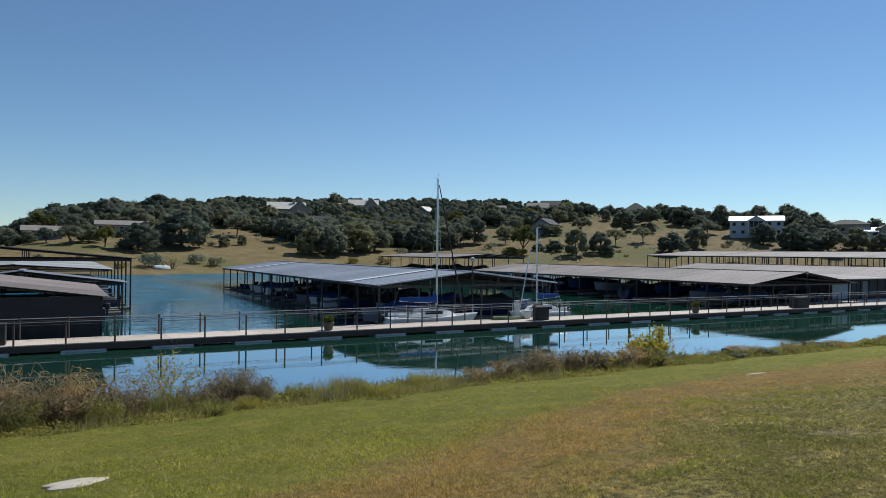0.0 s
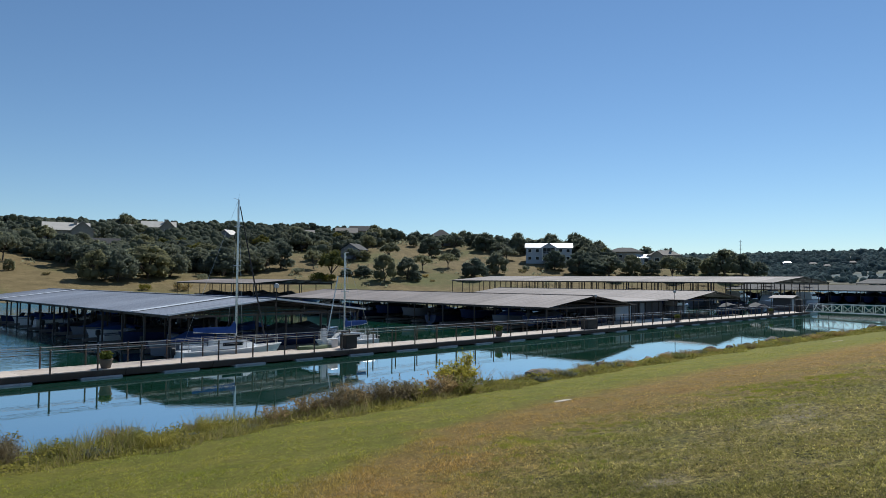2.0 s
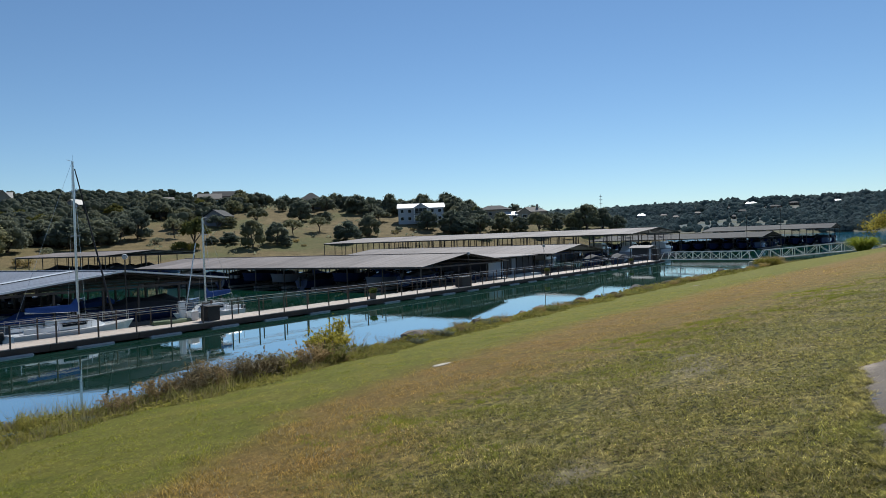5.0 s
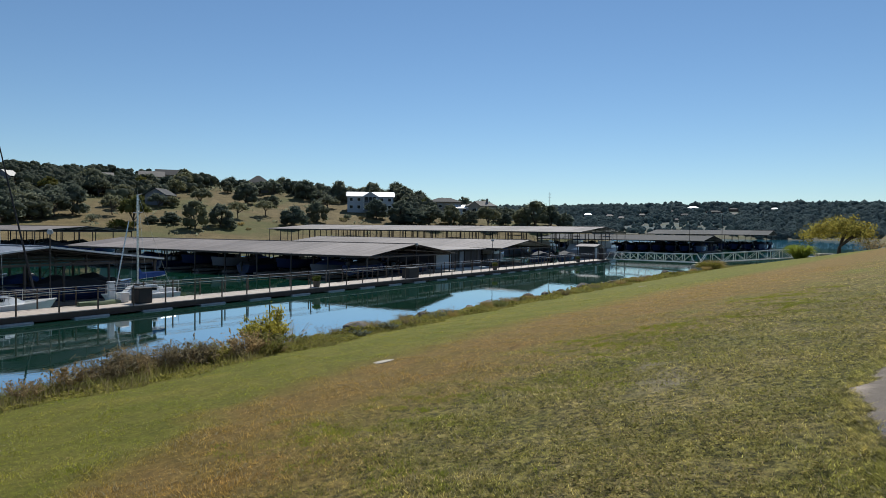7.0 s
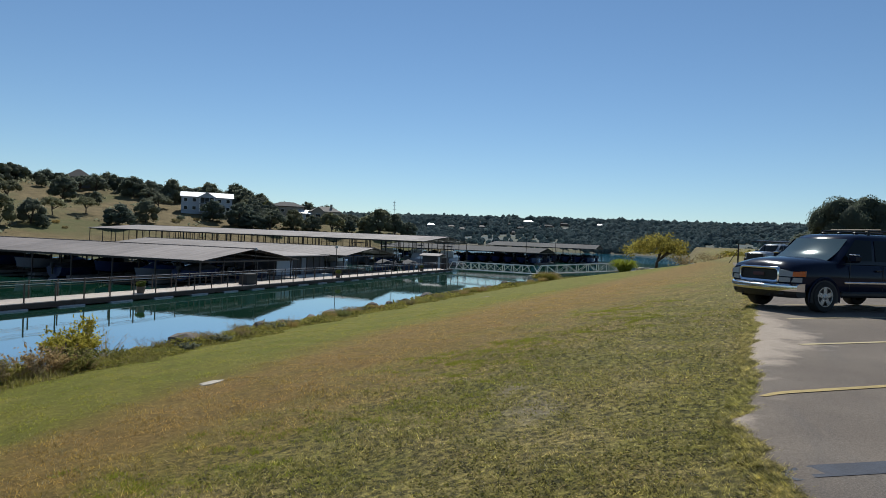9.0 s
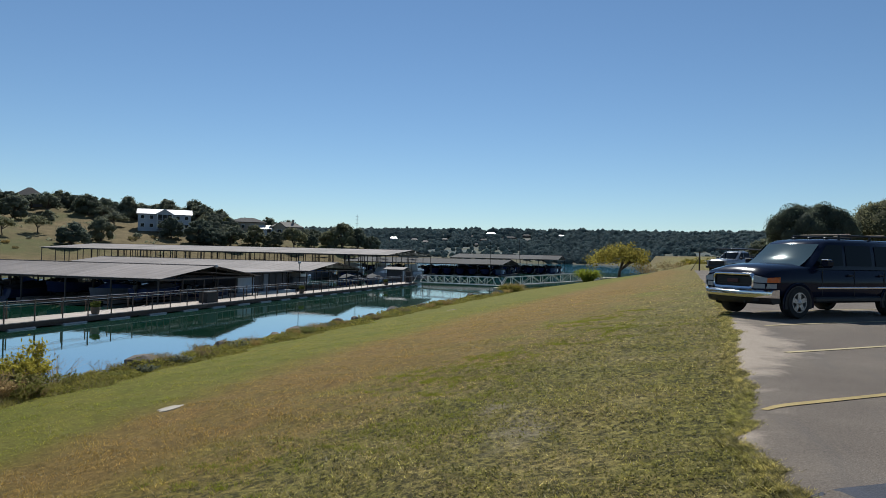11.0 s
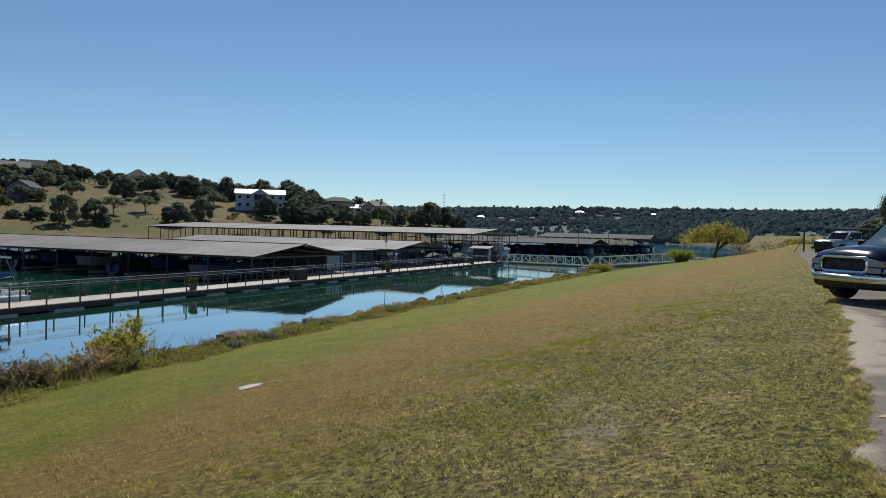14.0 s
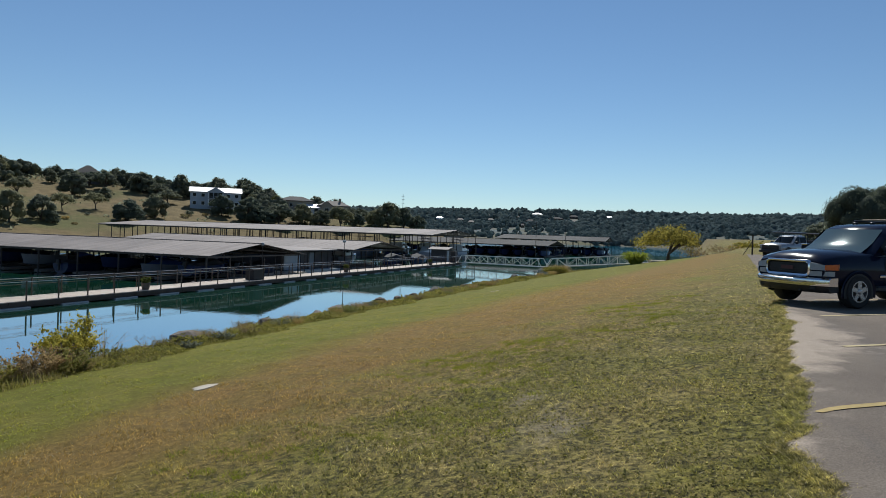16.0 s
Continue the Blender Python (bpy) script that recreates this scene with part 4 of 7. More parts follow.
def tree(name, label, seed, h, spread, leaf, n=2200, size=.34, trunk=.22, lobes=13, clear=.28, lean=0.0, forks=4, gap=.0, base=.9, core=.74, shell=.6, flat=1.7, spill=1.14):
    """A tapered, forked trunk with limbs, and a crown of many leaf tufts in uneven lobes with gaps."""
    rng = np.random.default_rng(seed)
    t = thing(name, pose(0, 0, 0), label, "tree", "trees on the hillside")
    g = Geo()
    fork = h * clear
    top = Vector((lean * h * .3, 0, fork))
    g.tube((0, 0, -.5), (0, 0, .25), trunk * 1.6, trunk * 1.05, 9)
    g.tube((0, 0, .25), top, trunk * 1.05, trunk * .85, 9)
    L = []
    for k in range(lobes):
        a = k * 2.399 + rng.uniform(-.4, .4)
        rr = spread * math.sqrt((k + .3) / lobes) * .78
        zz = h * (clear + .12 + (1 - clear - .22) * (1 - (rr / spread) ** flat) * rng.uniform(base - .25, 1.0))
        s = spread * rng.uniform(.17, .37)
        L.append((rr * math.cos(a) + lean * h * .35, rr * math.sin(a), min(zz, h - s * .6), s, s * rng.uniform(.6, .85)))
    for k in range(7 if clear < .15 else 0):
        a = k * .9 + rng.uniform(-.3, .3)
        L.append((spread * .6 * math.cos(a) + lean * h * .2, spread * .6 * math.sin(a), h * rng.uniform(.2, .32), spread * rng.uniform(.28, .36), h * .17))
    for k in range(forks + 3):
        l = L[(k * 5 + 2) % lobes]
        mid = top.lerp(Vector(l[:3]), .5) + Vector((rng.uniform(-.3, .3), rng.uniform(-.3, .3), rng.uniform(-.1, .35)))
        g.tube(top - Vector((0, 0, .1)), mid, trunk * .6, trunk * .38, 7)
        g.tube(mid, l[:3], trunk * .38, trunk * .12, 6)
        for q in (1, 2):
            e = Vector(l[:3]) + Vector((rng.uniform(-1, 1), rng.uniform(-1, 1), rng.uniform(.1, .8))) * l[3] * .8
            g.tube(mid.lerp(Vector(l[:3]), .6), e, trunk * .16, trunk * .04, 5)
    part("trunk", g, M_BARK, t, smooth=True)
    p, d = lobes_points(rng, L, n, shell, spill)
    if gap:
        keep = np.sin(p[:, 0] * 2.1 + seed) * np.sin(p[:, 1] * 1.9) * np.sin(p[:, 2] * 2.3) > -gap
        p, d = p[keep], d[keep]
    leaves = leaf_quads(rng, p, d, size)
    if core:
        # the inner mass of twigs and leaves of each lobe
        A = np.array(L)
        part("crown", leafy_mesh("crown", blobs(A[:, :3], A[:, [3, 3, 4]] * core, rng, 7, (-.7, -.1, .6), .22), leaves), leaf, t)
    else:
        part("crown", quads_mesh("crown", leaves, 4), leaf, t)
    return t


def put(ob, x, y, scale=1.0, turn=0.0, sink=.1, wide=1.0):
    m = pose(x, y, z_at(x, y) - sink, 0, 0, turn) @ Matrix.Diagonal((scale * wide, scale * wide, scale, 1))
    if ob.get("used"):
        return copy_thing(ob, m @ Matrix.Diagonal((1 / ob.scale.x, 1 / ob.scale.y, 1 / ob.scale.z, 1)))
    ob.matrix_basis = m
    ob["used"] = 1
    return ob


OAKS = [tree("oak_tree", "dark evergreen oak with a broad rounded crown", 11, 7.5, 4.8, M_OAK, 2100, .29, .26, 27, .12),
        tree("oak_tree", "dark evergreen oak with a spreading, gappy crown", 12, 7.0, 4.9, M_OAK, 2000, .28, .22, 25, .16, .1, 5, .25),
        tree("oak_tree", "small dark oak with a dense low crown", 13, 6.2, 4.0, M_OAK, 1900, .27, .2, 23, .03),
        tree("oak_tree", "tall dark oak with an upright crown", 14, 9.0, 4.4, M_OAK, 2300, .29, .28, 28, .08, 0, 4, .1, 1.0),
        tree("oak_tree", "open-branched oak with bare limbs showing", 15, 6.0, 4.2, M_OAK, 1900, .24, .17, 20, .30, .15, 6, .25, core=.6),
        tree("cedar_tree", "dense dark cedar reaching to the ground", 16, 5.2, 2.4, M_OAK, 1300, .24, .14, 19, .06, 0, 3, 0, 1.05)]
LIMES = [tree("oak_tree", "olive-green oak on the dry slope", 17, 6.0, 3.6, M_OLIVE, 1700, .26, .18, 21, .2, .1, 5, .2)]

# single trees that stand out on the pasture: x, y, height, crown width, kind
SHORE_OAKS = [(-13, 193, 4.4, 6.2, 2), (-9, 192, 2.9, 4.5, 2), (-5, 187, 3.8, 5.2, 1), (0, 183, 4.5, 6.2, 1), (4, 187, 4.8, 6.4, 0), (7, 179, 5.3, 5.0, 6), (14, 177, 7.0, 10.4, 0), (25, 185, 9.9, 13.2, 0), (18, 187, 2.6, 2.4, 5),
              (36, 187, 3.1, 3.2, 5), (43, 204, 6.8, 8.0, 4), (41, 189, 3.1, 2.8, 5)]
COVE_OAKS = [(55, 173, 7.8, 8.0, 0), (60, 172, 7.8, 9.6, 2), (69, 177, 9.0, 12.2, 0), (76, 180, 7.8, 9.4, 2), (89, 192, 7.2, 9.0, 0), (92, 182, 8.1, 11.3, 2), (102, 186, 7.4, 10.5, 0), (109, 188, 7.6, 9.5, 1), (115, 189, 9.0, 7.6, 3),
             (125, 186, 5.9, 4.4, 4), (119, 168, 8.8, 7.6, 6), (127, 171, 2.3, 4.4, 2), (131, 168, 3.3, 6.2, 2), (146, 193, 4.6, 7.0, 1), (150, 192, 4.0, 5.5, 0)]
SLOPE_OAKS = [(132, 159, 8.8, 7.4, 3), (142, 160, 7.2, 7.2, 0), (142, 156, 3.7, 3.8, 5), (157, 169, 5.3, 6.8, 4), (169, 169, 5.2, 7.6, 4), (163, 151, 6.5, 9.4, 2), (175, 152, 7.8, 7.6, 0), (185, 195, 8.1, 9.4, 3), (189, 185, 4.6, 4.6, 5),
              (204, 172, 4.8, 8.6, 1), (165, 196, 5.6, 7.5, 1), (201, 147, 7.6, 8.4, 0), (202, 137, 8.6, 9.3, 0), (203, 133, 6.1, 10.6, 2), (209, 130, 7.0, 11.5, 1)]
POINT_OAKS = [(219, 127, 7.1, 8.6, 2), (224, 122, 5.8, 8.0, 0), (228, 116, 7.2, 9.4, 1), (248, 106, 10.4, 10.4, 3), (244, 110, 6.4, 6.0, 0), (254, 102, 8.0, 7.8, 2), (258, 98, 5.9, 6.8, 0), (240, 108, 1.9, 2.8, 5), (248, 131, 5.1, 5.8, 6),
              (240, 118, 5.6, 5.0, 3), (236, 113, 5.0, 5.2, 0), (233, 157, 8.5, 10, 0), (227, 164, 6.0, 7.0, 1), (252, 150, 6.5, 8.0, 2)]
CREST_OAKS = [(230, 170, 9.0, 10, 0), (238, 163, 9.4, 9, 1), (246, 158, 8.4, 9, 0), (222, 181, 8.6, 9, 2), (212, 190, 8.2, 9, 0), (255, 141, 8.2, 9, 0), (262, 133, 7.6, 9, 2), (61, 238, 7.6, 9, 0), (66.5, 234, 5.6, 8, 1), (107, 281, 6.6, 8, 0), (114, 282, 4.6, 7, 2), (110, 303, 8.5, 9, 1), (176, 238, 6.2, 8, 0), (188, 236, 5.2, 7, 2), (207, 210, 5.4, 8, 1), (204, 200, 7.0, 9, 1), (198, 208, 6.6, 8, 0)]
LONE = SHORE_OAKS + COVE_OAKS + SLOPE_OAKS + POINT_OAKS + CREST_OAKS
TREE_H, TREE_W = (7.5, 7.0, 6.2, 9.0, 6.0, 5.2, 6.0), (10.4, 10.6, 9.0, 9.4, 9.2, 5.4, 7.8)
for k, (x, y, h, w, kind) in enumerate(LONE):
    s = h / TREE_H[kind]
    put((OAKS + LIMES)[kind], x, y, s * 1.06, k * 77, wide=min(1.8, max(.8, 1.14 * w / (TREE_W[kind] * s))))

# houses stand in these clearings: x, y, radius
CLEAR = [(212, 160, 17), (-6, 199, 6), (4, 298, 8), (14, 208, 9), (69, 248, 11), (77, 235, 7), (117, 294, 14), (141, 273, 7), (183, 246, 6), (191, 246, 6), (152, 200, 7), (169, 256, 5), (213, 217, 8), (242, 143, 9), (242, 134, 6), (247, 129, 8)]
# distance at which the woods begin above the open pasture, by bearing
WOODS = ([18, 20, 24, 27, 30, 33.5, 36, 38.6, 43.6, 46.2, 48.9, 52.6, 55.4, 57, 59.5, 63.4, 65, 69.5, 72.4, 78.4, 80, 85.4, 87.3, 92.7],
         [262, 262, 262, 250, 248, 240, 276, 272, 288, 288, 296, 255, 226, 254, 216, 197, 204, 187, 192, 226, 212, 192, 192, 226])
# mown openings higher on the slope: bearing, width in degrees, nearest and furthest distance
GLADES = [(50.6, 2.2, 250, 276), (57.0, 2.0, 226, 262), (61.2, 2.4, 246, 280), (47.0, 2.5, 300, 312), (83, 2.5, 214, 228)]
rng = np.random.default_rng(5)
placed = [(x, y) for x, y, *_ in LONE]
count = 0
for k in range(30000):
    az, r = radians(rng.uniform(18.5, 97)), rng.uniform(185, 400)
    x, y = -3 + r * math.cos(az), r * math.sin(az)
    d = float(lake_distance(np.array([x]), np.array([y]))[0])
    deg = math.degrees(az)
    lim = float(np.interp(deg, *WOODS))
    if d < 14 or (r > 330 and deg < 30) or r < lim or r > lim + 62:
        continue
    if rng.random() > min(1.0, .45 + (r - lim) / 40) or any(abs(deg - a) < b / 2 and c < r < e for a, b, c, e in GLADES):
        continue
    if any((x - a) ** 2 + (y - b) ** 2 < c * c for a, b, c in CLEAR):
        continue
    # keep the fronts of the houses free
    if any(abs(math.atan2(y, x + 3) - math.atan2(b, a + 3)) < c * .55 / math.hypot(a, b) and 0 < math.hypot(a, b) - r < (34 if c > 8 else 13) for a, b, c in CLEAR):
        continue
    gap = 5.6 if r > lim + 30 else 6.6
    if any((x - a) ** 2 + (y - b) ** 2 < gap * gap for a, b in placed):
        continue
    placed.append((x, y))
    kind = int(rng.choice([0, 1, 2, 3, 4, 5, 6], p=[.27, .2, .20, .1, .08, .11, .04]))
    put((OAKS + LIMES)[kind], x, y, rng.uniform(.66, 1.12), rng.uniform(0, 360), wide=rng.uniform(.85, 1.15))
    count += 1
    if count > 232:
        break


def shrub(name, label, seed, r, h, leaf, n, size, stems=9, category="bush", tufted=False):
    rng = np.random.default_rng(seed)
    t = thing(name, pose(0, 0, 0), label, category, "bushes")
    g = Geo()
    L = []
    for k in range(stems):
        a = k * 2.4 + rng.uniform(-.3, .3)
        q = rng.uniform(.2, .85)
        e = (r * q * math.cos(a), r * q * math.sin(a), h * rng.uniform(.55, .95) * (1 - .35 * q))
        g.tube((e[0] * .15, e[1] * .15, -.1), (e[0] * .6, e[1] * .6, e[2] * .6), .022, .014, 5)
        g.tube((e[0] * .6, e[1] * .6, e[2] * .6), e, .014, .005, 5)
        L.append((e[0] * .9, e[1] * .9, e[2] * .75, r * rng.uniform(.28, .45), h * rng.uniform(.22, .34)))
    part("stem", g, M_BARK, t)
    p, d = lobes_points(rng, L, n, .3)
    p[:, 2] = np.maximum(p[:, 2], .03)
    part("foliage", quads_mesh("foliage", leaf_quads(rng, p, d, size, 2.2), 4), leaf, t)
    return t


# low scrub on the far shore
scrub = [shrub("shrub", "grey-green low shrub on the dry shore", 31, 2.2, 2.6, M_OAK, 500, .24), shrub("shrub", "dry brown shrub on the shore", 32, 1.8, 2.0, M_WEED, 400, .22),
         shrub("bare_tree", "leafless reddish-grey thicket on the far shore", 33, 2.2, 2.9, M_TWIG, 130, .16, 34, "tree"), shrub("shrub", "lime-green shrub on the far shore", 34, 2.2, 2.4, M_LIME, 700, .22)]
for k, (x, y, h, kind) in enumerate([(14, 152, 3.4, 0), (18, 151, 3.2, 2), (24, 160, 2.6, 0), (28, 157, 2.5, 0), (8, 149, 1.5, 1), (-6, 161, 1.3, 0), (54, 172, 2.2, 0), (82, 174, 2.1, 0), (115, 180, 2.3, 0), (114, 167, 2.8, 3), (117, 166, 2.3, 3), (70, 160, 2.4, 1),
                                     (62, 161, 1.6, 3), (121, 193, 2.5, 0), (150, 160, 1.2, 1), (155, 150, 1.1, 0), (186, 150, 1.6, 1), (191, 152, 2.0, 0), (196, 150, 1.3, 1), (33, 188, 1.4, 0), (30, 190, 1.6, 1), (47, 181, 1.0, 1), (160, 163, .9, 0), (147, 154, .9, 1)]):
    put(scrub[kind], x, y, h / (2.4, 1.9, 2.7, 2.2)[kind], k * 50)
# autumn tree and bright bush by the gangway, bare trees past it
ytree = tree("mesquite_tree", "yellowing mesquite with a wide feathery crown", 41, 5.6, 5.2, M_MESQ, 9000, .19, .24, 20, .22, -.1, 7, .12, core=0, shell=.25)
put(ytree, 122, 2.7, 1.1, 30)
bare = shrub("bare_tree", "leafless grey thicket on the point", 44, 3.0, 3.2, M_TWIG, 260, .2, 22, "tree")
put(bare, 140, -1.5, 1.0)
put(bare, 146, -3.0, .8, 70)
put(bare, 151, -6.5, .9, 130)
put(bare, 158, -9.5, .8, 210)
put(bare, 166, -12.0, 1.0, 290)
put(shrub("shrub", "yellow shrub in the far meadow", 45, 4.5, 4.0, M_LIME, 900, .34, 14), 175, -14.5, 1.0)

# big oaks beyond the car park
bigoak = tree("oak_tree", "large dark live oak behind the parked cars", 51, 9.0, 8.0, M_BIGOAK, 60000, .17, .45, 74, .06, 0, 7, base=.8, core=.86, shell=.72, flat=4.0, spill=1.0)
put(bigoak, 80, -16.6, .78, 20, wide=.72)
put(bigoak, 86, -27.2, .9, 200, wide=.8)
put(bigoak, 98, -42, 1.0, 120)
for k, (x, y, s) in enumerate([(150, -30, 1.1), (170, -36, 1.0), (158, -41, 1.2), (190, -48, 1.1), (178, -30, .9), (215, -38, 1.0), (240, -44, 1.1), (205, -60, 1.2)]):
    put(OAKS[k % 4], x, y, s, k * 61)

def strips(rng, p, q, w0, w1):
    """Thin tapering strips from p to q, each turned its own way."""
    d = q - p
    r = rng.normal(0, 1, p.shape)
    side = np.cross(d, r)
    side /= np.linalg.norm(side, axis=1, keepdims=True) + 1e-9
    w0, w1 = np.broadcast_to(w0, (len(p),))[:, None], np.broadcast_to(w1, (len(p),))[:, None]
    return np.stack([p - side * w0 / 2, p + side * w0 / 2, q + side * w1 / 2, q - side * w1 / 2], 1).reshape(-1, 3)


def tuft(name, label, seed, r, h, n, material, width=.016, droop=.5):
    """A clump of long grass: blades rising from one root and arching outwards."""
    rng = np.random.default_rng(seed)
    a, out, up = rng.uniform(0, math.tau, n), rng.random(n) ** .7, rng.uniform(.45, 1, n)
    way = np.stack([np.cos(a), np.sin(a), np.zeros(n)], 1)
    z = np.array([0, 0, 1.0])
    base = way * (r * .35 * rng.random(n) ** .5)[:, None] - z * .04
    p1 = base + way * (out * r * .25)[:, None] + z * (h * .5 * up)[:, None]
    p2 = base + way * (out * r * .6)[:, None] + z * (h * .9 * up * (1 - droop * .25 * out))[:, None]
    p3 = base + way * (out * r)[:, None] + z * (h * up * (1 - droop * out))[:, None]
    v = np.concatenate([strips(rng, base, p1, width, width), strips(rng, p1, p2, width, width * .75), strips(rng, p2, p3, width * .75, width * .15)])
    return solo(name, quads_mesh(name, v, 4), material, pose(0, 0, 0), label, "weeds", "weeds on the bank")


def cane(name, label, seed, r, h, stems, per, material):
    """A stand of tall weeds: leaning stalks with long leaves that arch out and hang, in tangled layers."""
    rng = np.random.default_rng(seed)
    a, q = rng.uniform(0, math.tau, stems), r * rng.random(stems) ** .5
    z = np.array([0, 0, 1.0])
    base = np.stack([q * np.cos(a), q * np.sin(a), np.full(stems, -.05)], 1)
    lean = rng.normal(0, .22, (stems, 3)) * np.array([1, 1, 0])
    tip = base + (lean + z) * (h * rng.uniform(.5, 1, stems))[:, None]
    v = [strips(rng, base, tip, .012, .005)]
    k = np.repeat(np.arange(stems), per)
    n = len(k)
    p0 = base[k] + (tip[k] - base[k]) * rng.uniform(.12, 1, (n, 1))
    b = rng.uniform(0, math.tau, n)
    way = np.stack([np.cos(b), np.sin(b), np.zeros(n)], 1)
    size = h * rng.uniform(.08, .22, n)[:, None]
    p1 = p0 + way * size * .4 + z * size * rng.uniform(.3, 1.1, (n, 1))
    p2 = p1 + way * size * .6 + z * size * rng.uniform(-.5, .15, (n, 1))
    p3 = p2 + way * size * .35 - z * size * rng.uniform(.1, .7, (n, 1))
    w = rng.uniform(.010, .022, n)
    v += [strips(rng, p0, p1, w * .6, w), strips(rng, p1, p2, w, w), strips(rng, p2, p3, w, w * .2)]
    return solo(name, quads_mesh(name, np.concatenate(v), 4), material, pose(0, 0, 0), label, "weeds", "weeds on the bank")


def twiggy(name, label, seed, r, h, stems, twigs, leaves, leaf_size, wood, leaf, category="bush"):
    """A loose bush: fine forking stems with small leaves along the outer twigs."""
    rng = np.random.default_rng(seed)
    t = thing(name, pose(0, 0, 0), label, category, "bushes on the bank")
    a, out = rng.uniform(0, math.tau, stems), rng.random(stems) ** .6
    way = np.stack([np.cos(a), np.sin(a), np.zeros(stems)], 1)
    z = np.array([0, 0, 1.0])
    base = way * (r * .18 * out)[:, None] - z * .08
    mid = base + way * (out * r * .4)[:, None] + z * (h * rng.uniform(.35, .55, stems))[:, None]
    tip = mid + way * (out * r * .5)[:, None] + z * (h * rng.uniform(.2, .5, stems) * (1 - .4 * out))[:, None]
    v = [strips(rng, base, mid, .016, .011), strips(rng, mid, tip, .011, .004)]
    k = rng.integers(0, stems, twigs)
    u = rng.random(twigs)[:, None]
    s0 = np.where(u < .4, base[k] + (mid[k] - base[k]) * (.35 + u * 1.6), mid[k] + (tip[k] - mid[k]) * (u - .4) / .6)
    d = (tip[k] - mid[k]) / np.linalg.norm(tip[k] - mid[k], axis=1, keepdims=True) + rng.normal(0, .6, (twigs, 3))
    d[:, 2] = np.abs(d[:, 2]) * .8 + .1
    s1 = s0 + d * (h * rng.uniform(.07, .2, twigs))[:, None]
    v.append(strips(rng, s0, s1, .006, .003))
    part("stem", quads_mesh("stem", np.concatenate(v), 4), wood, t)
    k = rng.integers(0, twigs, leaves)
    p = s0[k] + (s1[k] - s0[k]) * rng.uniform(.2, 1.1, (leaves, 1)) + rng.normal(0, .012, (leaves, 3))
    part("foliage", quads_mesh("foliage", leaf_quads(rng, p, rng.normal(0, 1, (leaves, 3)), leaf_size, 2.4), 4), leaf, t)
    return t


# spiky clumps by the gangway
put(tuft("shrub", "bright yellow-green fan-leaved clump beside the gangway", 42, 2.3, 2.9, 520, M_PALM, .10, .45), 101.8, 6.8, .78, 0)
put(tuft("shrub", "golden grassy clump on the bank at the gangway pier", 43, 2.2, 1.9, 800, M_LIME, .07, .55), 86.5, 15.4, .66, 0)
put(tuft("shrub", "golden grassy clump on the bank at the gangway pier", 46, 1.6, 1.5, 500, M_WEED, .05, .5), 88.6, 15.4, 1.0, 0)

# shore bushes near the path
put(twiggy("shrub", "bright yellow leafy shrub at the water's edge", 61, 1.1, 1.9, 40, 700, 9000, .062, M_BARK, M_YELLOW), 18.6, 19.4, .76)
put(twiggy("shrub", "tall thin yellow-leaved shoots at the water's edge", 60, .35, 2.5, 12, 190, 1700, .055, M_BARK, M_YELLOW), 19.1, 19.3, .78)
bare_twigs = twiggy("shrub", "leafless grey twigs at the water's edge", 59, .8, 1.5, 22, 170, 60, .03, M_TWIG, M_TWIG)
for k, (x, y, sc) in enumerate([(20.0, 19.3, 1.0), (22.6, 19.9, .62), (23.6, 20.0, .55), (26.6, 20.1, .5), (28.4, 20.0, .75), (30.2, 20.1, .6), (33.5, 20.0, .5)]):
    put(bare_twigs, x, y, sc, k * 55)
put(twiggy("shrub", "feathery grey-green weed bush at the water's edge", 62, 1.0, 2.1, 24, 420, 1500, .032, M_TWIG, M_WEEDG), -.3, 18.3, .95)
put(twiggy("shrub", "small grey-green sapling on the bank", 64, .3, 1.0, 5, 60, 260, .04, M_TWIG, M_WEEDG), 2.35, 18.6, 1.0)
CANES = [cane("weed_stand", "tangled stand of brown dry weeds on the bank", 91, .75, 1.35, 90, 13, M_REED), cane("weed_stand", "tangled green-brown weeds on the bank", 92, .7, 1.15, 80, 13, M_WEEDG),
         cane("weed_stand", "dense russet weed clump at the water's edge", 93, .8, 1.4, 150, 14, M_REED)]
for k, (x, y, sc, kind) in enumerate([(1.3, 18.2, .8, 2), (2.0, 17.9, .55, 2), (-1.4, 17.2, .8, 0), (-2.4, 17.5, .95, 0), (-3.3, 16.9, .9, 0), (-4.3, 17.4, 1.05, 0), (-5.2, 16.8, 1.0, 1), (-6.2, 17.2, 1.05, 0), (-7.4, 16.9, 1.0, 0), (-8.6, 17.1, 1.05, 1),
                                      (-9.9, 17.0, 1.0, 0), (-3.8, 16.1, .7, 1), (-2.0, 16.3, .6, 1), (-5.6, 15.9, .75, 0), (-.6, 17.0, .6, 1), (.4, 17.4, .6, 0), (3.2, 17.9, .5, 1), (11.4, 18.3, .62, 0), (12.6, 18.5, .7, 2), (13.8, 18.3, .7, 0), (15.0, 18.4, .6, 2),
                                      (16.0, 18.0, .5, 0), (5.0, 17.8, .5, 1), (7.2, 18.0, .5, 1)]):
    put(CANES[kind], x, y, sc, k * 67, .03)
LEAFY = [twiggy("shrub", "low brown-green leafy bush on the bank", 71, .8, .95, 30, 260, 1500, .045, M_TWIG, M_WEEDG), twiggy("shrub", "russet twiggy bush with a few dry leaves", 72, .9, 1.1, 60, 520, 1800, .045, M_REED, M_REED),
         twiggy("shrub", "dense dark green low bush on the bank", 73, .7, .6, 30, 240, 1900, .05, M_BARK, M_OAK)]
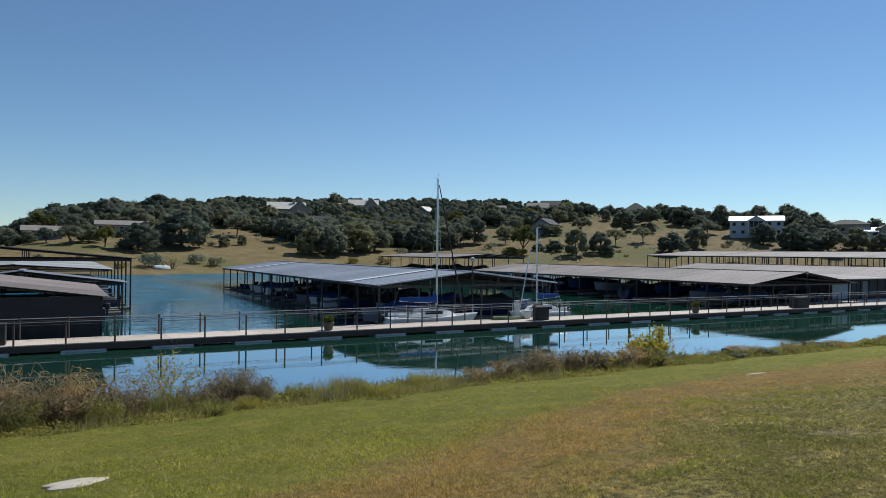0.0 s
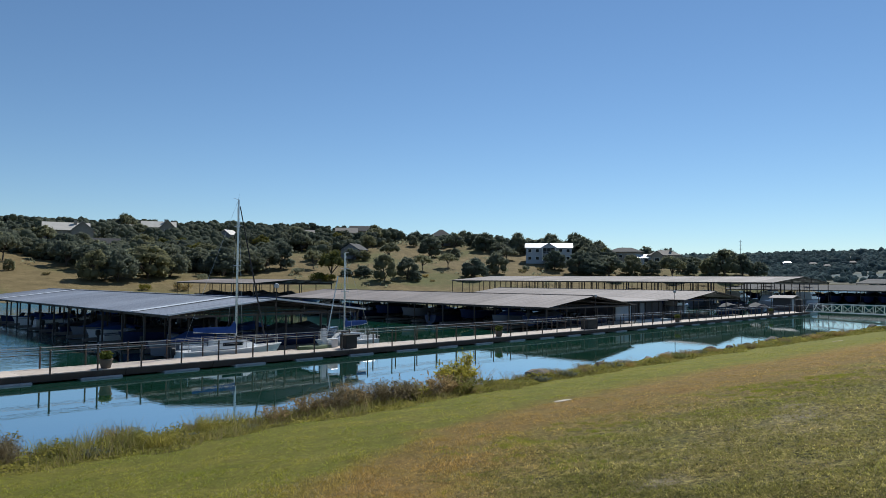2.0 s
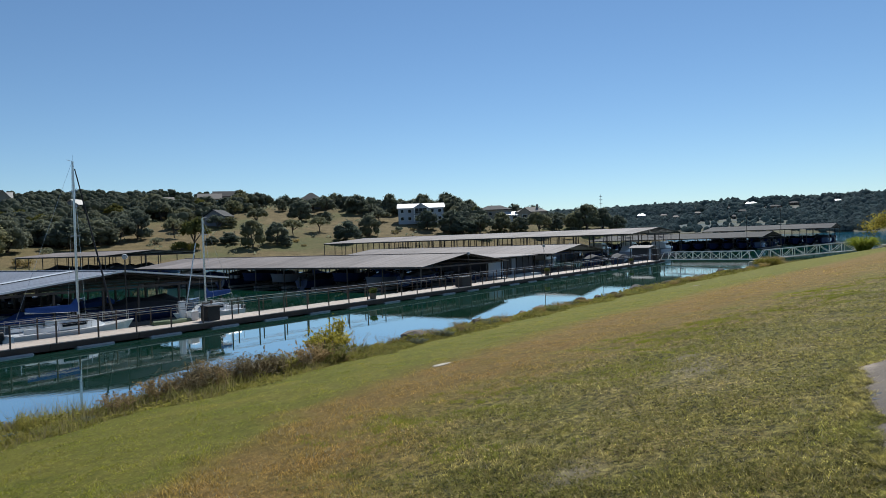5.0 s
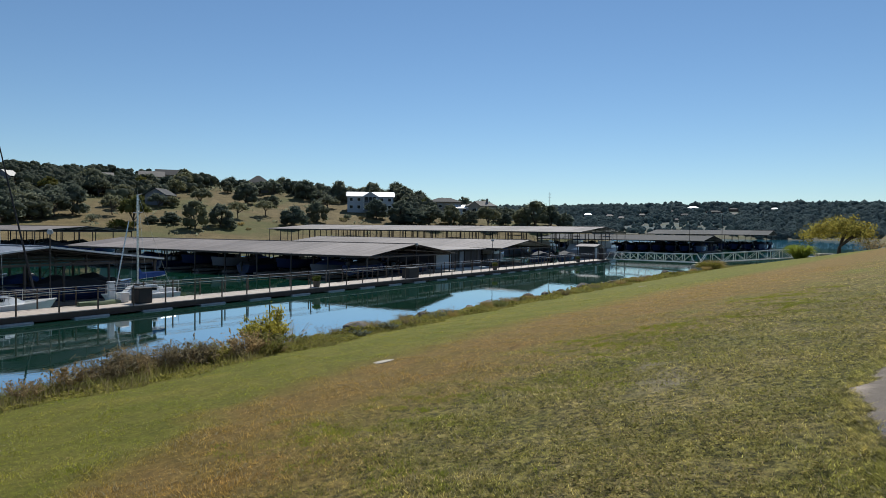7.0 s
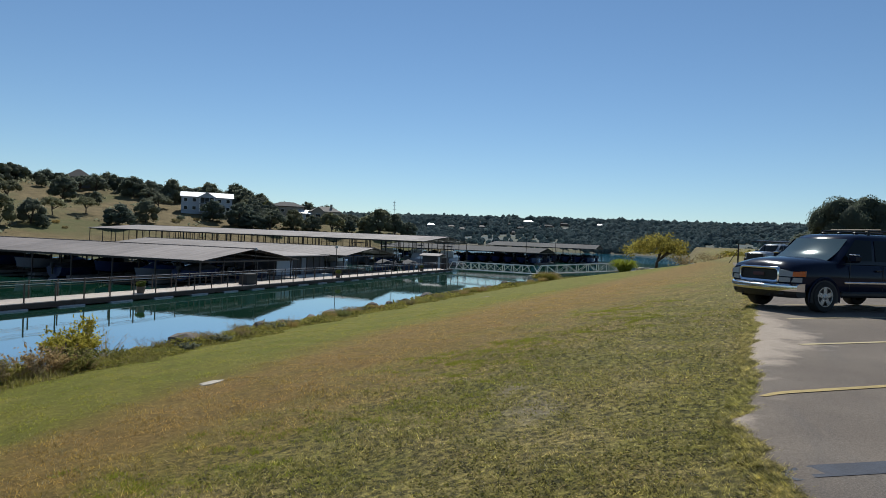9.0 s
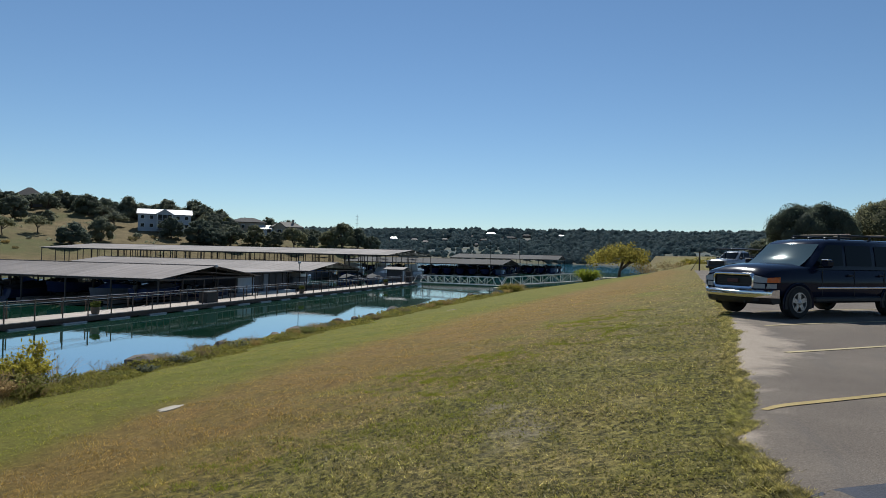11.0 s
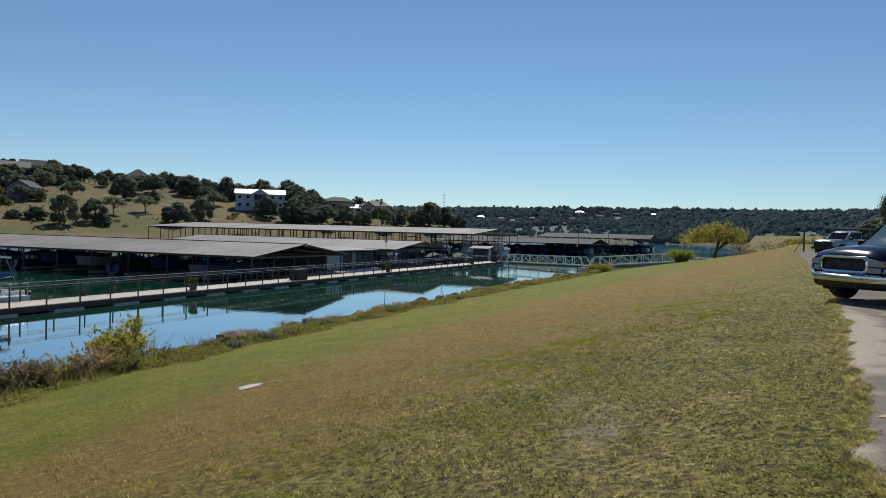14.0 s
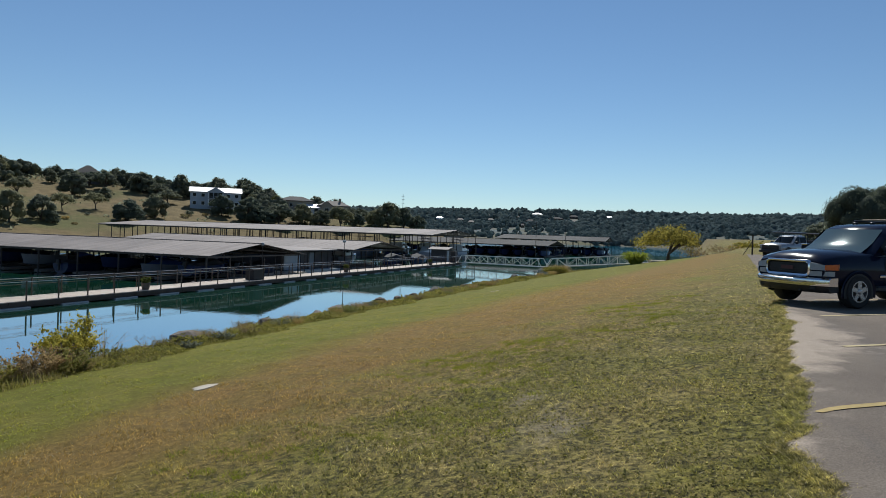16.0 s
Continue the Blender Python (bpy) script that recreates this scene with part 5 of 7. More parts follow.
for k, (x, y, s, kind) in enumerate([(-2.6, 16.6, .9, 1), (-4.2, 16.2, .9, 1), (-6, 16.8, .8, 0), (.2, 16.9, .6, 0), (11.0, 18.6, .8, 1), (12.2, 18.3, .9, 1), (13.2, 18.9, .8, 1), (14.3, 18.4, .95, 1), (15.4, 18.2, .9, 0), (16.4, 18.1, .95, 1), (17.4, 17.9, 1.0, 0),
                                     (18.2, 18.6, .8, 1), (9.7, 18.5, .6, 1), (20.0, 18.9, .6, 0), (23.2, 20.2, .4, 0), (25.6, 20.5, .45, 0), (31, 20.4, .45, 0), (22.0, 17.6, .6, 2), (24.2, 17.8, .7, 2), (29.4, 18.6, .75, 2), (31.2, 18.9, .7, 2), (37, 18.8, .75, 2), (40.5, 19.0, .7, 2), (34.2, 18.4, .5, 0),
                                     (46, 18.6, .7, 2), (6.3, 17.2, .45, 2), (3.8, 17.0, .5, 2), (8.2, 17.6, .4, 2)]):
    put(LEAFY[kind], x, min(y, 19.7), s, k * 40, .02)


WEEDS = [tuft("grass_clump", "green and straw grass clump on the bank", 81, .5, .6, 420, M_WEEDG, .010), tuft("grass_clump", "dry straw-coloured grass clump on the bank", 82, .5, .7, 400, M_WEED, .009, .35),
         tuft("grass_clump", "brown dry grass clump on the bank", 83, .55, .7, 420, M_TWIG, .009), tuft("grass_clump", "short drooping green grass clump on the bank", 84, .55, .4, 420, M_WEEDG, .012, .8)]
rng = np.random.default_rng(18)
for k in range(210):
    x = -13 + 100 * (k / 210) ** 1.6 + rng.uniform(-.5, .5)
    lo = float(np.interp(x, [-15, 0, 10, 30, 60, 105], [14.6, 15.4, 17.0, 18.0, 16.6, 13.5]))
    y = rng.uniform(lo, float(np.interp(x, [-15, 45, 85, 105], [20.2, 19.9, 18.0, 16.0])))
    kind = int(rng.choice([0, 1, 2, 3], p=[.36, .22, .12, .3]) if x > 4 else rng.choice([0, 1, 2, 3], p=[.35, .1, .1, .45]))
    put(WEEDS[kind], x, y, rng.uniform(.6, 1.2) * (.85 if x < 20 else .8), rng.uniform(0, 360), .03, rng.uniform(.9, 1.4))


def blades(rng, x, y, z, h, w, lean):
    """Tapering blades: one thin triangle each, bent by a random lean."""
    n = len(x)
    a = rng.uniform(0, math.tau, n)
    b = rng.uniform(0, math.tau, n)
    ux, uy = np.cos(a) * w / 2, np.sin(a) * w / 2
    tx, ty = x + np.cos(b) * lean * h, y + np.sin(b) * lean * h
    return np.stack([np.stack([x - ux, y - uy, z], 1), np.stack([x + ux, y + uy, z], 1), np.stack([tx, ty, z + h], 1)], 1).reshape(-1, 3)


def stuff(name, label, mesh, material, category):
    return solo(name, mesh, material, pose(0, 0, 0), label, category, kind="stuff")


# weeds along the bank
rng = np.random.default_rng(8)
n = 100000
wx = -14 + 120 * rng.random(n) ** 1.9
wu = rng.random(n)
edge = np.interp(wx, [-15, 0, 10, 30, 60, 105], [14.6, 15.0, 16.2, 17.0, 16.0, 12.5]) + .5 * np.sin(wx * .9) + .3 * np.sin(wx * 2.3)
shore_y = np.interp(wx, [-15, 45, 85, 105], [20.5, 20.2, 18.3, 16.3])
wy = edge + (shore_y + .1 - edge) * wu
tall = np.interp(wx, [-14, 6, 16, 24, 60, 105], [1.05, .9, .95, .38, .34, .45]) * (.45 + .55 * np.clip(np.sin(wx * 1.1 + wy * .6) * np.sin(wy * 1.3 - wx * .5) + .55, 0, 1)) * np.clip(.3 + wu * 1.3, 0, 1)
clump = (np.sin(wx * 2.7 + 1.3 * wy) + np.sin(3.1 * wy - 1.7 * wx) + rng.normal(0, .6, n)) > -.4
wx, wy, tall = wx[clump], wy[clump], tall[clump]
wz = height(wx, wy)
half = rng.random(len(wx)) < .5 + .25 * np.sin(wx * .8) * np.sin(wy * 1.1 + 1)
for msk, material, nm, lb in ((half, M_WEED, "dry_weeds", "dry straw-coloured weeds along the bank"), (~half, M_WEEDG, "green_weeds", "green weeds along the bank")):
    k = msk.sum()
    stuff(nm, lb, quads_mesh(nm, blades(rng, wx[msk], wy[msk], wz[msk] - .03, tall[msk] * rng.uniform(.25, .95, k), rng.uniform(.010, .026, k), rng.uniform(.1, .8, k)), 3), material, "weeds")

# low leafy cover between the weeds
n = 90000
cx = -14 + 95 * rng.random(n) ** 1.7
cu = rng.random(n)
lo = np.interp(cx, [-15, 0, 10, 30, 60, 105], [14.8, 15.2, 16.5, 17.3, 16.2, 12.8]) + .5 * np.sin(cx * .9) + .3 * np.sin(cx * 2.3)
cy = lo + (np.interp(cx, [-15, 45, 85, 105], [20.5, 20.2, 18.3, 16.3]) - lo) * cu
hump = 1.6 * patches(cx, cy, 1.1, 3) * patches(cx, cy, .4, 4) * 1.5
cz = height(cx, cy) + hump * .26 * rng.random(n) ** .6 * np.clip(cu * 3, .2, 1) + .01
size = np.interp(cx, [-14, 20, 80], [.05, .06, .14])
cover = leaf_quads(rng, np.stack([cx, cy, cz], 1), np.tile([0, 0, 1.0], (n, 1)), size[:, None], 1.7)
stuff("ground_cover", "low leafy green cover along the bank", quads_mesh("ground_cover", cover, 4), M_COVER, "plants")

# turf: short blades, dense by the path and thinning away from it
n = 900000
u = rng.random(n)
px, py = -3 + 5.2 * u, -1.6 + 3.4 * u
r, a = np.exp(rng.uniform(math.log(1.6), math.log(46), n)), np.radians(rng.uniform(-28, 118, n))
gx, gy = px + r * np.cos(a), py + r * np.sin(a)
far_edge = np.interp(gx, [-15, 0, 10, 30, 60, 105], [15.6, 16.0, 17.2, 18.0, 16.8, 13.5])
lush = 2.2 * (patches(gx, gy, .12, 5) + .8 * patches(gx, gy, .35, 6) + .6 * patches(gx, gy, .9, 7) - 1.2)
worn = np.zeros(n)
for sx, sy, ra, rb in SPOTS:
    worn = np.maximum(worn, np.exp(-((gx - sx) / ra) ** 2 - ((gy - sy) / rb) ** 2))
fringe = np.where(gx > 3.6, lot_edge(gx) - .16 + .22 * patches(gx, gy, .3, 11), -9)
keep = (gy > fringe) & (gy < far_edge) & (lush + rng.normal(0, .5, n) > -.75) & (rng.random(n) > worn * .6)
gx, gy, r, lush = gx[keep], gy[keep], r[keep], lush[keep]
k = len(gx)
rust = np.clip(1 - np.abs(gy - 6.8) / 3.2, 0, 1)
hh = np.interp(r, [1.6, 8, 20, 30], [.026, .026, .024, .026]) * (.85 + .28 * lush) * rng.uniform(.3, 1.5, k) * (1 + .4 * rust)
ww = np.interp(r, [1.6, 5, 12, 20, 30, 46], [.006, .008, .011, .016, .024, .034]) * rng.uniform(.5, 1.4, k)
stuff("grass", "short mown grass, green, russet and straw-coloured", quads_mesh("grass", blades(rng, gx, gy, lawn(gx, gy) - .006, np.clip(hh, .006, .12), ww, rng.uniform(.2, 1.5, k)), 3), M_GRASS, "grass")
n = 130000
u = rng.random(n)
r, a = np.exp(rng.uniform(math.log(1.6), math.log(24), n)), np.radians(rng.uniform(-28, 118, n))
tx, ty = -3 + 5.2 * u + r * np.cos(a), -1.6 + 3.4 * u + r * np.sin(a)
keep = (patches(tx, ty, .5, 8) + .7 * patches(tx, ty, .15, 9) + rng.normal(0, .2, n) > .85) & (ty > np.where(tx > 3.6, lot_edge(tx), -9)) & (ty < 9.5)
tx, ty, r = tx[keep], ty[keep], r[keep]
k = len(tx)
stuff("thatch", "pale straw litter lying in the lawn", quads_mesh("thatch", blades(rng, tx, ty, lawn(tx, ty) + .006, .014 * rng.uniform(.2, 1.3, k), np.interp(r, [1.6, 24], [.005, .016]) * rng.uniform(.5, 1.4, k), rng.uniform(2, 6, k)), 3), M_THATCH, "straw")
# small broad leaves of clover and runner grass lying in the turf
n = 400000
u = rng.random(n)
r, a = np.exp(rng.uniform(math.log(1.6), math.log(20), n)), np.radians(rng.uniform(-28, 118, n))
tx, ty = -3 + 5.2 * u + r * np.cos(a), -1.6 + 3.4 * u + r * np.sin(a)
keep = (patches(tx, ty, .6, 31) + .9 * patches(tx, ty, .13, 32) + rng.normal(0, .18, n) > .80 + .35 * np.clip(ty - np.interp(tx, *zip(*UPPER)) + 1.2, 0, 6)) & (ty > np.where(tx > 3.6, lot_edge(tx), -9)) & (ty < 11)
tx, ty, r = tx[keep], ty[keep], r[keep]
k = len(tx)
up = np.tile([0, -.1, 1.0], (k, 1))
leafy = leaf_quads(rng, np.stack([tx, ty, lawn(tx, ty) + rng.uniform(.004, .034, k)], 1), up, np.interp(r, [1.6, 6, 20], [.009, .015, .030])[:, None], 1.8)
stuff("low_leaves", "small broad leaves lying in the turf", quads_mesh("low_leaves", leafy, 4), M_LOWLEAF, "grass")
# ragged tufts hanging over the edge of the car park
n = 60000
ex = 3.2 + 22 * rng.random(n) ** 1.5
ey = lot_edge(ex) + rng.normal(.03, .05, n) + .10 * (patches(ex, ex * 0, .22, 12) - .6) + .06 * (patches(ex, ex * 0, .07, 13) - .5)
stuff("edge_grass", "ragged grass hanging over the car park edge", quads_mesh("edge_grass", blades(rng, ex, ey, lawn(ex, ey) + .012, .028 * rng.uniform(.3, 1.5, n), .008 * rng.uniform(.6, 1.5, n), rng.uniform(.6, 2.6, n)), 3), M_GRASS, "grass")
# fresh green tufts scattered in the drier turf
n = 30000
ca = rng.uniform(-1, 24, 620)
hub = rng.uniform(-1, 24, 34)
ca[:420] = hub[rng.integers(0, 34, 420)] + rng.normal(0, .42, 420)
cb = np.interp(np.round(ca / 1.5) * 1.5, *zip(*UPPER)) - .7 + .9 * np.sin(np.round(ca / 1.5) * 5.1) + rng.normal(0, .65, 620)
pick = rng.integers(0, 620, n)
tx, ty = ca[pick] + rng.normal(0, .06, n), cb[pick] + rng.normal(0, .06, n)
keep = ty > np.where(tx > 3.6, lot_edge(tx), -9)
tx, ty = tx[keep], ty[keep]
k = len(tx)
stuff("fresh_grass", "fresh green tufts in the dry turf", quads_mesh("fresh_grass", blades(rng, tx, ty, lawn(tx, ty) - .005, .042 * rng.uniform(.3, 1.2, k), .009 * rng.uniform(.6, 1.4, k), rng.uniform(.3, 1.2, k)), 3), M_FRESH, "grass")

# bearing, distance and width of the houses on the far hill
FAR_HOUSES = [(18.8, 1000, 14, 1), (17.1, 990, 14, 0), (10.8, 1125, 22, 1), (5.1, 1110, 15, 1), (7.8, 1020, 11, 0), (14.8, 1060, 7, 0), (14.6, 1000, 12, 0), (11.4, 1000, 14, 3), (9.3, 1060, 28, 3), (7.9, 1095, 18, 3), (12.0, 905, 6, 3), (6.3, 1090, 8, 0),
              (12.4, 1060, 12, 3), (16.2, 960, 11, 0)]
# woods on the far hills, nobody could count these
rng = np.random.default_rng(9)
n = 15500
r = np.where(rng.random(n) < .16, rng.uniform(738, 800, n), rng.uniform(760, 1210, n))
az = np.radians(rng.uniform(-26, 27, n))
fx, fy = r * np.cos(az), r * np.sin(az)
fd = lake_distance(fx, fy)
deg = np.degrees(az)
meadow = (np.abs(deg - 11.8) < np.interp(r, [735, 800, 850, 900, 920], [5.2, 4.6, 3.0, 1.6, 0])) | ((np.sin(fx * .016 + 1) * np.sin(fy * .024 + fx * .004) > .62) & (r < 1000))
keep = (fd > 6) & (~meadow | (rng.random(n) < .12))
for a, b, w, _ in FAR_HOUSES:
    off = np.abs(az - radians(a)) * r
    keep &= ~((off < w * .55) & (r > b - 60) & (r < b + 14))
fx, fy, r = fx[keep], fy[keep], r[keep]
k = len(fx)
s = rng.uniform(.55, 1.15, k) * np.interp(r, [740, 960, 1060, 1200], [.68, .95, 1.3, 1.45])
size = np.stack([s * rng.uniform(3.4, 5.6, k), s * rng.uniform(3.4, 5.6, k), s * rng.uniform(3.6, 5.8, k)], 1)
c = np.stack([fx, fy, height(fx, fy) + size[:, 2] * .35], 1)
pick = rng.integers(0, k, k * 3)
d = rng.normal(0, 1, (k * 3, 3))
d /= np.linalg.norm(d, axis=1, keepdims=True)
d[:, 2] = np.abs(d[:, 2])
c = np.concatenate([c, c[pick] + d * size[pick] * .8])
size = np.concatenate([size, size[pick] * rng.uniform(.26, .52, (k * 3, 1))])
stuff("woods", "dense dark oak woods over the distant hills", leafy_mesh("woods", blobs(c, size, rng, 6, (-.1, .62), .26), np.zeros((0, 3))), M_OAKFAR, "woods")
# the rest of the hill's oaks, packed too densely to count
n = 4200
az, r = np.radians(rng.uniform(19.5, 97, n)), rng.uniform(205, 380, n)
fx, fy = -3 + r * np.cos(az), r * np.sin(az)
fd = lake_distance(fx, fy)
deg = np.degrees(az)
lim = np.interp(deg, *WOODS)
keep = (r > lim + 10) & (fd > 30) & (np.sin(fx * .045 + 2) * np.sin(fy * .05) + rng.normal(0, .35, n) > -.45) & ((deg > 31) | (r < 345))
for a, b, c0, c1 in GLADES:
    keep &= ~((np.abs(deg - a) < b / 2) & (r > c0) & (r < c1))
for a, b, rad in CLEAR:
    keep &= np.hypot(fx - a, fy - b) > rad * 1.05
    keep &= ~((np.abs(az - math.atan2(b, a + 3)) < rad * .55 / math.hypot(a, b)) & (r < math.hypot(a, b)) & (r > math.hypot(a, b) - 34))
fx, fy = fx[keep][:1700], fy[keep][:1700]
fz = height(fx, fy)
k = len(fx)
lobes_n, per = 9, 84
ang, rad_ = rng.uniform(0, math.tau, (k, lobes_n)), rng.uniform(.3, 3.0, (k, lobes_n))
lz = rng.uniform(.9, 4.9, (k, lobes_n)) - rad_ * .35
c = np.stack([fx[:, None] + np.cos(ang) * rad_, fy[:, None] + np.sin(ang) * rad_, fz[:, None] + lz], -1).reshape(-1, 3)
size = rng.uniform(.9, 1.9, (len(c), 1)) * np.array([1.0, 1.0, .85])
pick = rng.integers(0, len(c), k * per)
d = rng.normal(0, 1, (k * per, 3))
d /= np.linalg.norm(d, axis=1, keepdims=True)
tufts = leaf_quads(rng, c[pick] + d * size[pick] * rng.uniform(.85, 1.12, (k * per, 1)), d, .36, 1.5)
stuff("oak_woods", "dense dark oak woods on the upper hill", leafy_mesh("oak_woods", blobs(c, size * .88, rng, 7, (-.6, .1, .75), .18), tufts), M_OAK, "woods")
# undergrowth between the trees of the near hill
n = 8000
az, r = np.radians(rng.uniform(20, 97, n)), rng.uniform(190, 420, n)
fx, fy = -3 + r * np.cos(az), r * np.sin(az)
fd = lake_distance(fx, fy)
keep = ((r > np.interp(np.degrees(az), *WOODS) + 4) & (np.sin(fx * .07) * np.sin(fy * .06 + 1) + rng.normal(0, .4, n) > .1)) | ((fd > 12) & (rng.random(n) < .05))
for a, b, rad in CLEAR:
    keep &= np.hypot(fx - a, fy - b) > rad * 1.15
fx, fy = fx[keep], fy[keep]
fz = height(fx, fy)
k = len(fx)
per = 9
c = np.repeat(np.stack([fx, fy, fz], 1), per, 0)
d = rng.normal(0, 1, (k * per, 3))
d /= np.linalg.norm(d, axis=1, keepdims=True)
d[:, 2] = np.abs(d[:, 2])
s = np.repeat(rng.uniform(.5, 1.3, k), per)[:, None]
stuff("undergrowth", "low brush between the hillside trees", quads_mesh("undergrowth", leaf_quads(rng, c + d * s * np.array([1.8, 1.8, 1.2]), d, .6, 1.4), 4), M_OAK, "brush")


# ---- boats ----
def hull_rings(L, B, H, draft=.35, stern=.86, n=12, rake=.25):
    rings = []
    for k in range(n + 1):
        u = k / n
        w = B / 2 * (stern + (1 - stern) * math.sin(min(u / .45, 1) * math.pi / 2)) * (1 - max(0, (u - .45) / .55) ** 2.4)
        w = max(w, .02)
        sheer = H * (1 + .28 * u * u)
        keel = -draft * (1 - max(0, (u - .6) / .4) ** 2)
        x = -L / 2 + L * u
        xt = x + rake * u * u
        rings.append([(xt, -w, sheer), (x, -w * .93, sheer * .35), (x, -w * .62, keel * .5), (x, 0, keel), (x, w * .62, keel * .5), (x, w * .93, sheer * .35), (xt, w, sheer)])
    return rings


def deck_of(rings, inset=.0, drop=.03):
    g = Geo()
    pts = []
    for r in rings:
        pts += [(r[0][0], r[0][1] * (1 - inset), r[0][2] - drop), (r[0][0], 0, r[0][2] - drop + .05), (r[6][0], r[6][1] * (1 - inset), r[6][2] - drop)]
    f = []
    for k in range(len(rings) - 1):
        a = 3 * k
        f += [(a, a + 1, a + 4, a + 3), (a + 1, a + 2, a + 5, a + 4)]
    return g.add(pts, f)


def motorboat(label, hull, L=6.2, B=2.3, H=.75, cover=None, cabin=False, tower=False):
    b = thing("motorboat", pose(0, 0, 0), label, "boat", "boats in the slips")
    r = hull_rings(L, B, H)
    part("hull", Geo().loft(r), hull, b, smooth=True)
    part("rub_rail", Geo().loft([[(p[0][0], p[0][1] * 1.01, p[0][2] - .02), (p[0][0], p[0][1] * 1.03, p[0][2] - .05), (p[0][0], p[0][1] * 1.01, p[0][2] - .08)] for p in r]), M_BLACK, b)
    part("deck", deck_of(r), M_CREAM, b)
    z = H + .05
    if cabin:
        part("cabin", Geo().loft([[(L * a, -B * w, z + c0), (L * a, -B * w * .85, z + h), (L * a, B * w * .85, z + h), (L * a, B * w, z + c0)] for a, w, h, c0 in
                                  ((-.18, .38, .95, 0), (.05, .37, .95, 0), (.18, .33, .45, .02), (.36, .14, .2, .1))]), M_WHITE, b, smooth=True)
        for s in (-1, 1):
            part("cabin_window", Geo().slab([(-L * .15, s * B * .365, z + .72), (L * .04, s * B * .36, z + .7), (L * .06, s * B * .37, z + .42), (-L * .15, s * B * .372, z + .42)], .02), M_GLASS, b)
        part("bimini_top", Geo().loft([[(-L * .4, -B * .36, z + 1.5), (-L * .4, 0, z + 1.62), (-L * .4, B * .36, z + 1.5)], [(-L * .05, -B * .36, z + 1.55), (-L * .05, 0, z + 1.67), (-L * .05, B * .36, z + 1.55)]], False), M_BLUE if cover is None else cover, b)
        for s in (-1, 1):
            part("bimini_pole", Geo().tube((-L * .22, s * B * .4, z), (-L * .38, s * B * .36, z + 1.5), .02, n=5).tube((-L * .22, s * B * .4, z), (-L * .06, s * B * .36, z + 1.55), .02, n=5), M_ALU, b)
    elif cover is not None:
        rings = []
        for a, w, h in ((-.46, .40, .12), (-.3, .43, .35), (-.02, .44, .62), (.1, .4, .7), (.25, .3, .3), (.44, .1, .12)):
            rings.append([(L * a, -B * w, z - .06), (L * a, -B * w * .8, z + h * .6), (L * a, 0, z + h), (L * a, B * w * .8, z + h * .6), (L * a, B * w, z - .06)])
        part("canvas_cover", Geo().loft(rings), cover, b, smooth=True)
    else:
        part("windscreen", Geo().loft([[(L * .1, -B * .4, z), (L * .16, 0, z), (L * .1, B * .4, z)], [(L * .05, -B * .36, z + .45), (L * .1, 0, z + .48), (L * .05, B * .36, z + .45)]], False), M_GLASS, b)
        for s in (-1, 1):
            part("seat", Geo().box((-L * .08, s * B * .2, z + .15), (.6, .6, .5), 0, .08), M_CREAM, b)
    if tower:
        t = Geo()
        for s in (-1, 1):
            t.tube((-L * .02, s * B * .42, z), (-L * .1, s * B * .34, z + 1.25), .03, n=6)
            t.tube((L * .1, s * B * .4, z), (-L * .06, s * B * .34, z + 1.25), .03, n=6)
        t.tube((-L * .1, -B * .34, z + 1.25), (-L * .1, B * .34, z + 1.25), .03, n=6)
        part("wakeboard_tower", t, M_BLACK, b)
    part("outboard_motor", Geo().box((-L / 2 - .22, 0, H + .15), (.42, .34, .55), 0, .08).box((-L / 2 - .2, 0, H - .4), (.2, .14, .7), 0, .03), M_BLACK, b)
    return b


FLEET = [motorboat("grey motorboat with a blue canvas cover in its slip", M_CREAM, cover=M_BLUE), motorboat("grey runabout with a dark windscreen on a lift", M_CREAM, 6.0, tower=True),
         motorboat("navy motorboat under a black canvas cover", M_NAVY, cover=M_BLACKC), motorboat("grey cabin cruiser with a blue bimini top", M_CREAM, 7.6, 2.7, .95, None, True),
         motorboat("dark blue open motorboat in its slip", M_NAVY, 5.8), motorboat("white runabout with a blue cover hung on its lift", M_WHITE, 6.0, cover=M_BLUE), motorboat("white open runabout hung on its lift", M_WHITE, 6.2)]


def moor(k, x, y, z, turn, s=1.0):
    ob = FLEET[k % len(FLEET)]
    m = pose(x, y, z + .2, 0, 0, turn) @ Matrix.Scale(s * .9, 4)
    if ob.get("used"):
        return copy_thing(ob, m @ Matrix.Scale(1 / ob.scale.x, 4))
    ob.matrix_basis = m
    ob["used"] = 1
    return ob


rng = np.random.default_rng(21)
for i, y in enumerate(np.arange(41.9, 86, 3.7)):
    moor(int(rng.choice([2, 5, 0, 2, 4, 6])), 19.2 - rng.uniform(.2, .8), y, .12 + .25 * (rng.random() < .3), 0 if rng.random() < .6 else 180, .86)
    if i:
        moor(int(rng.choice([2, 4, 0, 2, 1])), 26.0, y, .15, 0 if rng.random() < .5 else 180)
for i, y in enumerate(np.arange(41.0, 82, 4.6)):
    moor((2, 0, 4, 2, 1, 2, 4, 0, 3)[i % 9], 53.9, y, (.75, .5, .9, .3, .8, .9, .3, .5, .3)[i % 9], 180 if i % 3 else 0)
    moor((2, 0, 4, 1)[i % 4], 62.0, y, .3, 0)
for i, y in enumerate(np.arange(47.0, 74, 4.6)):
    moor((0, 2, 3, 1)[i % 4], 83.0, y, .35, 180)
    moor((3, 1, 4, 2)[i % 4], 92.6, y, .4, 0, 1.1)
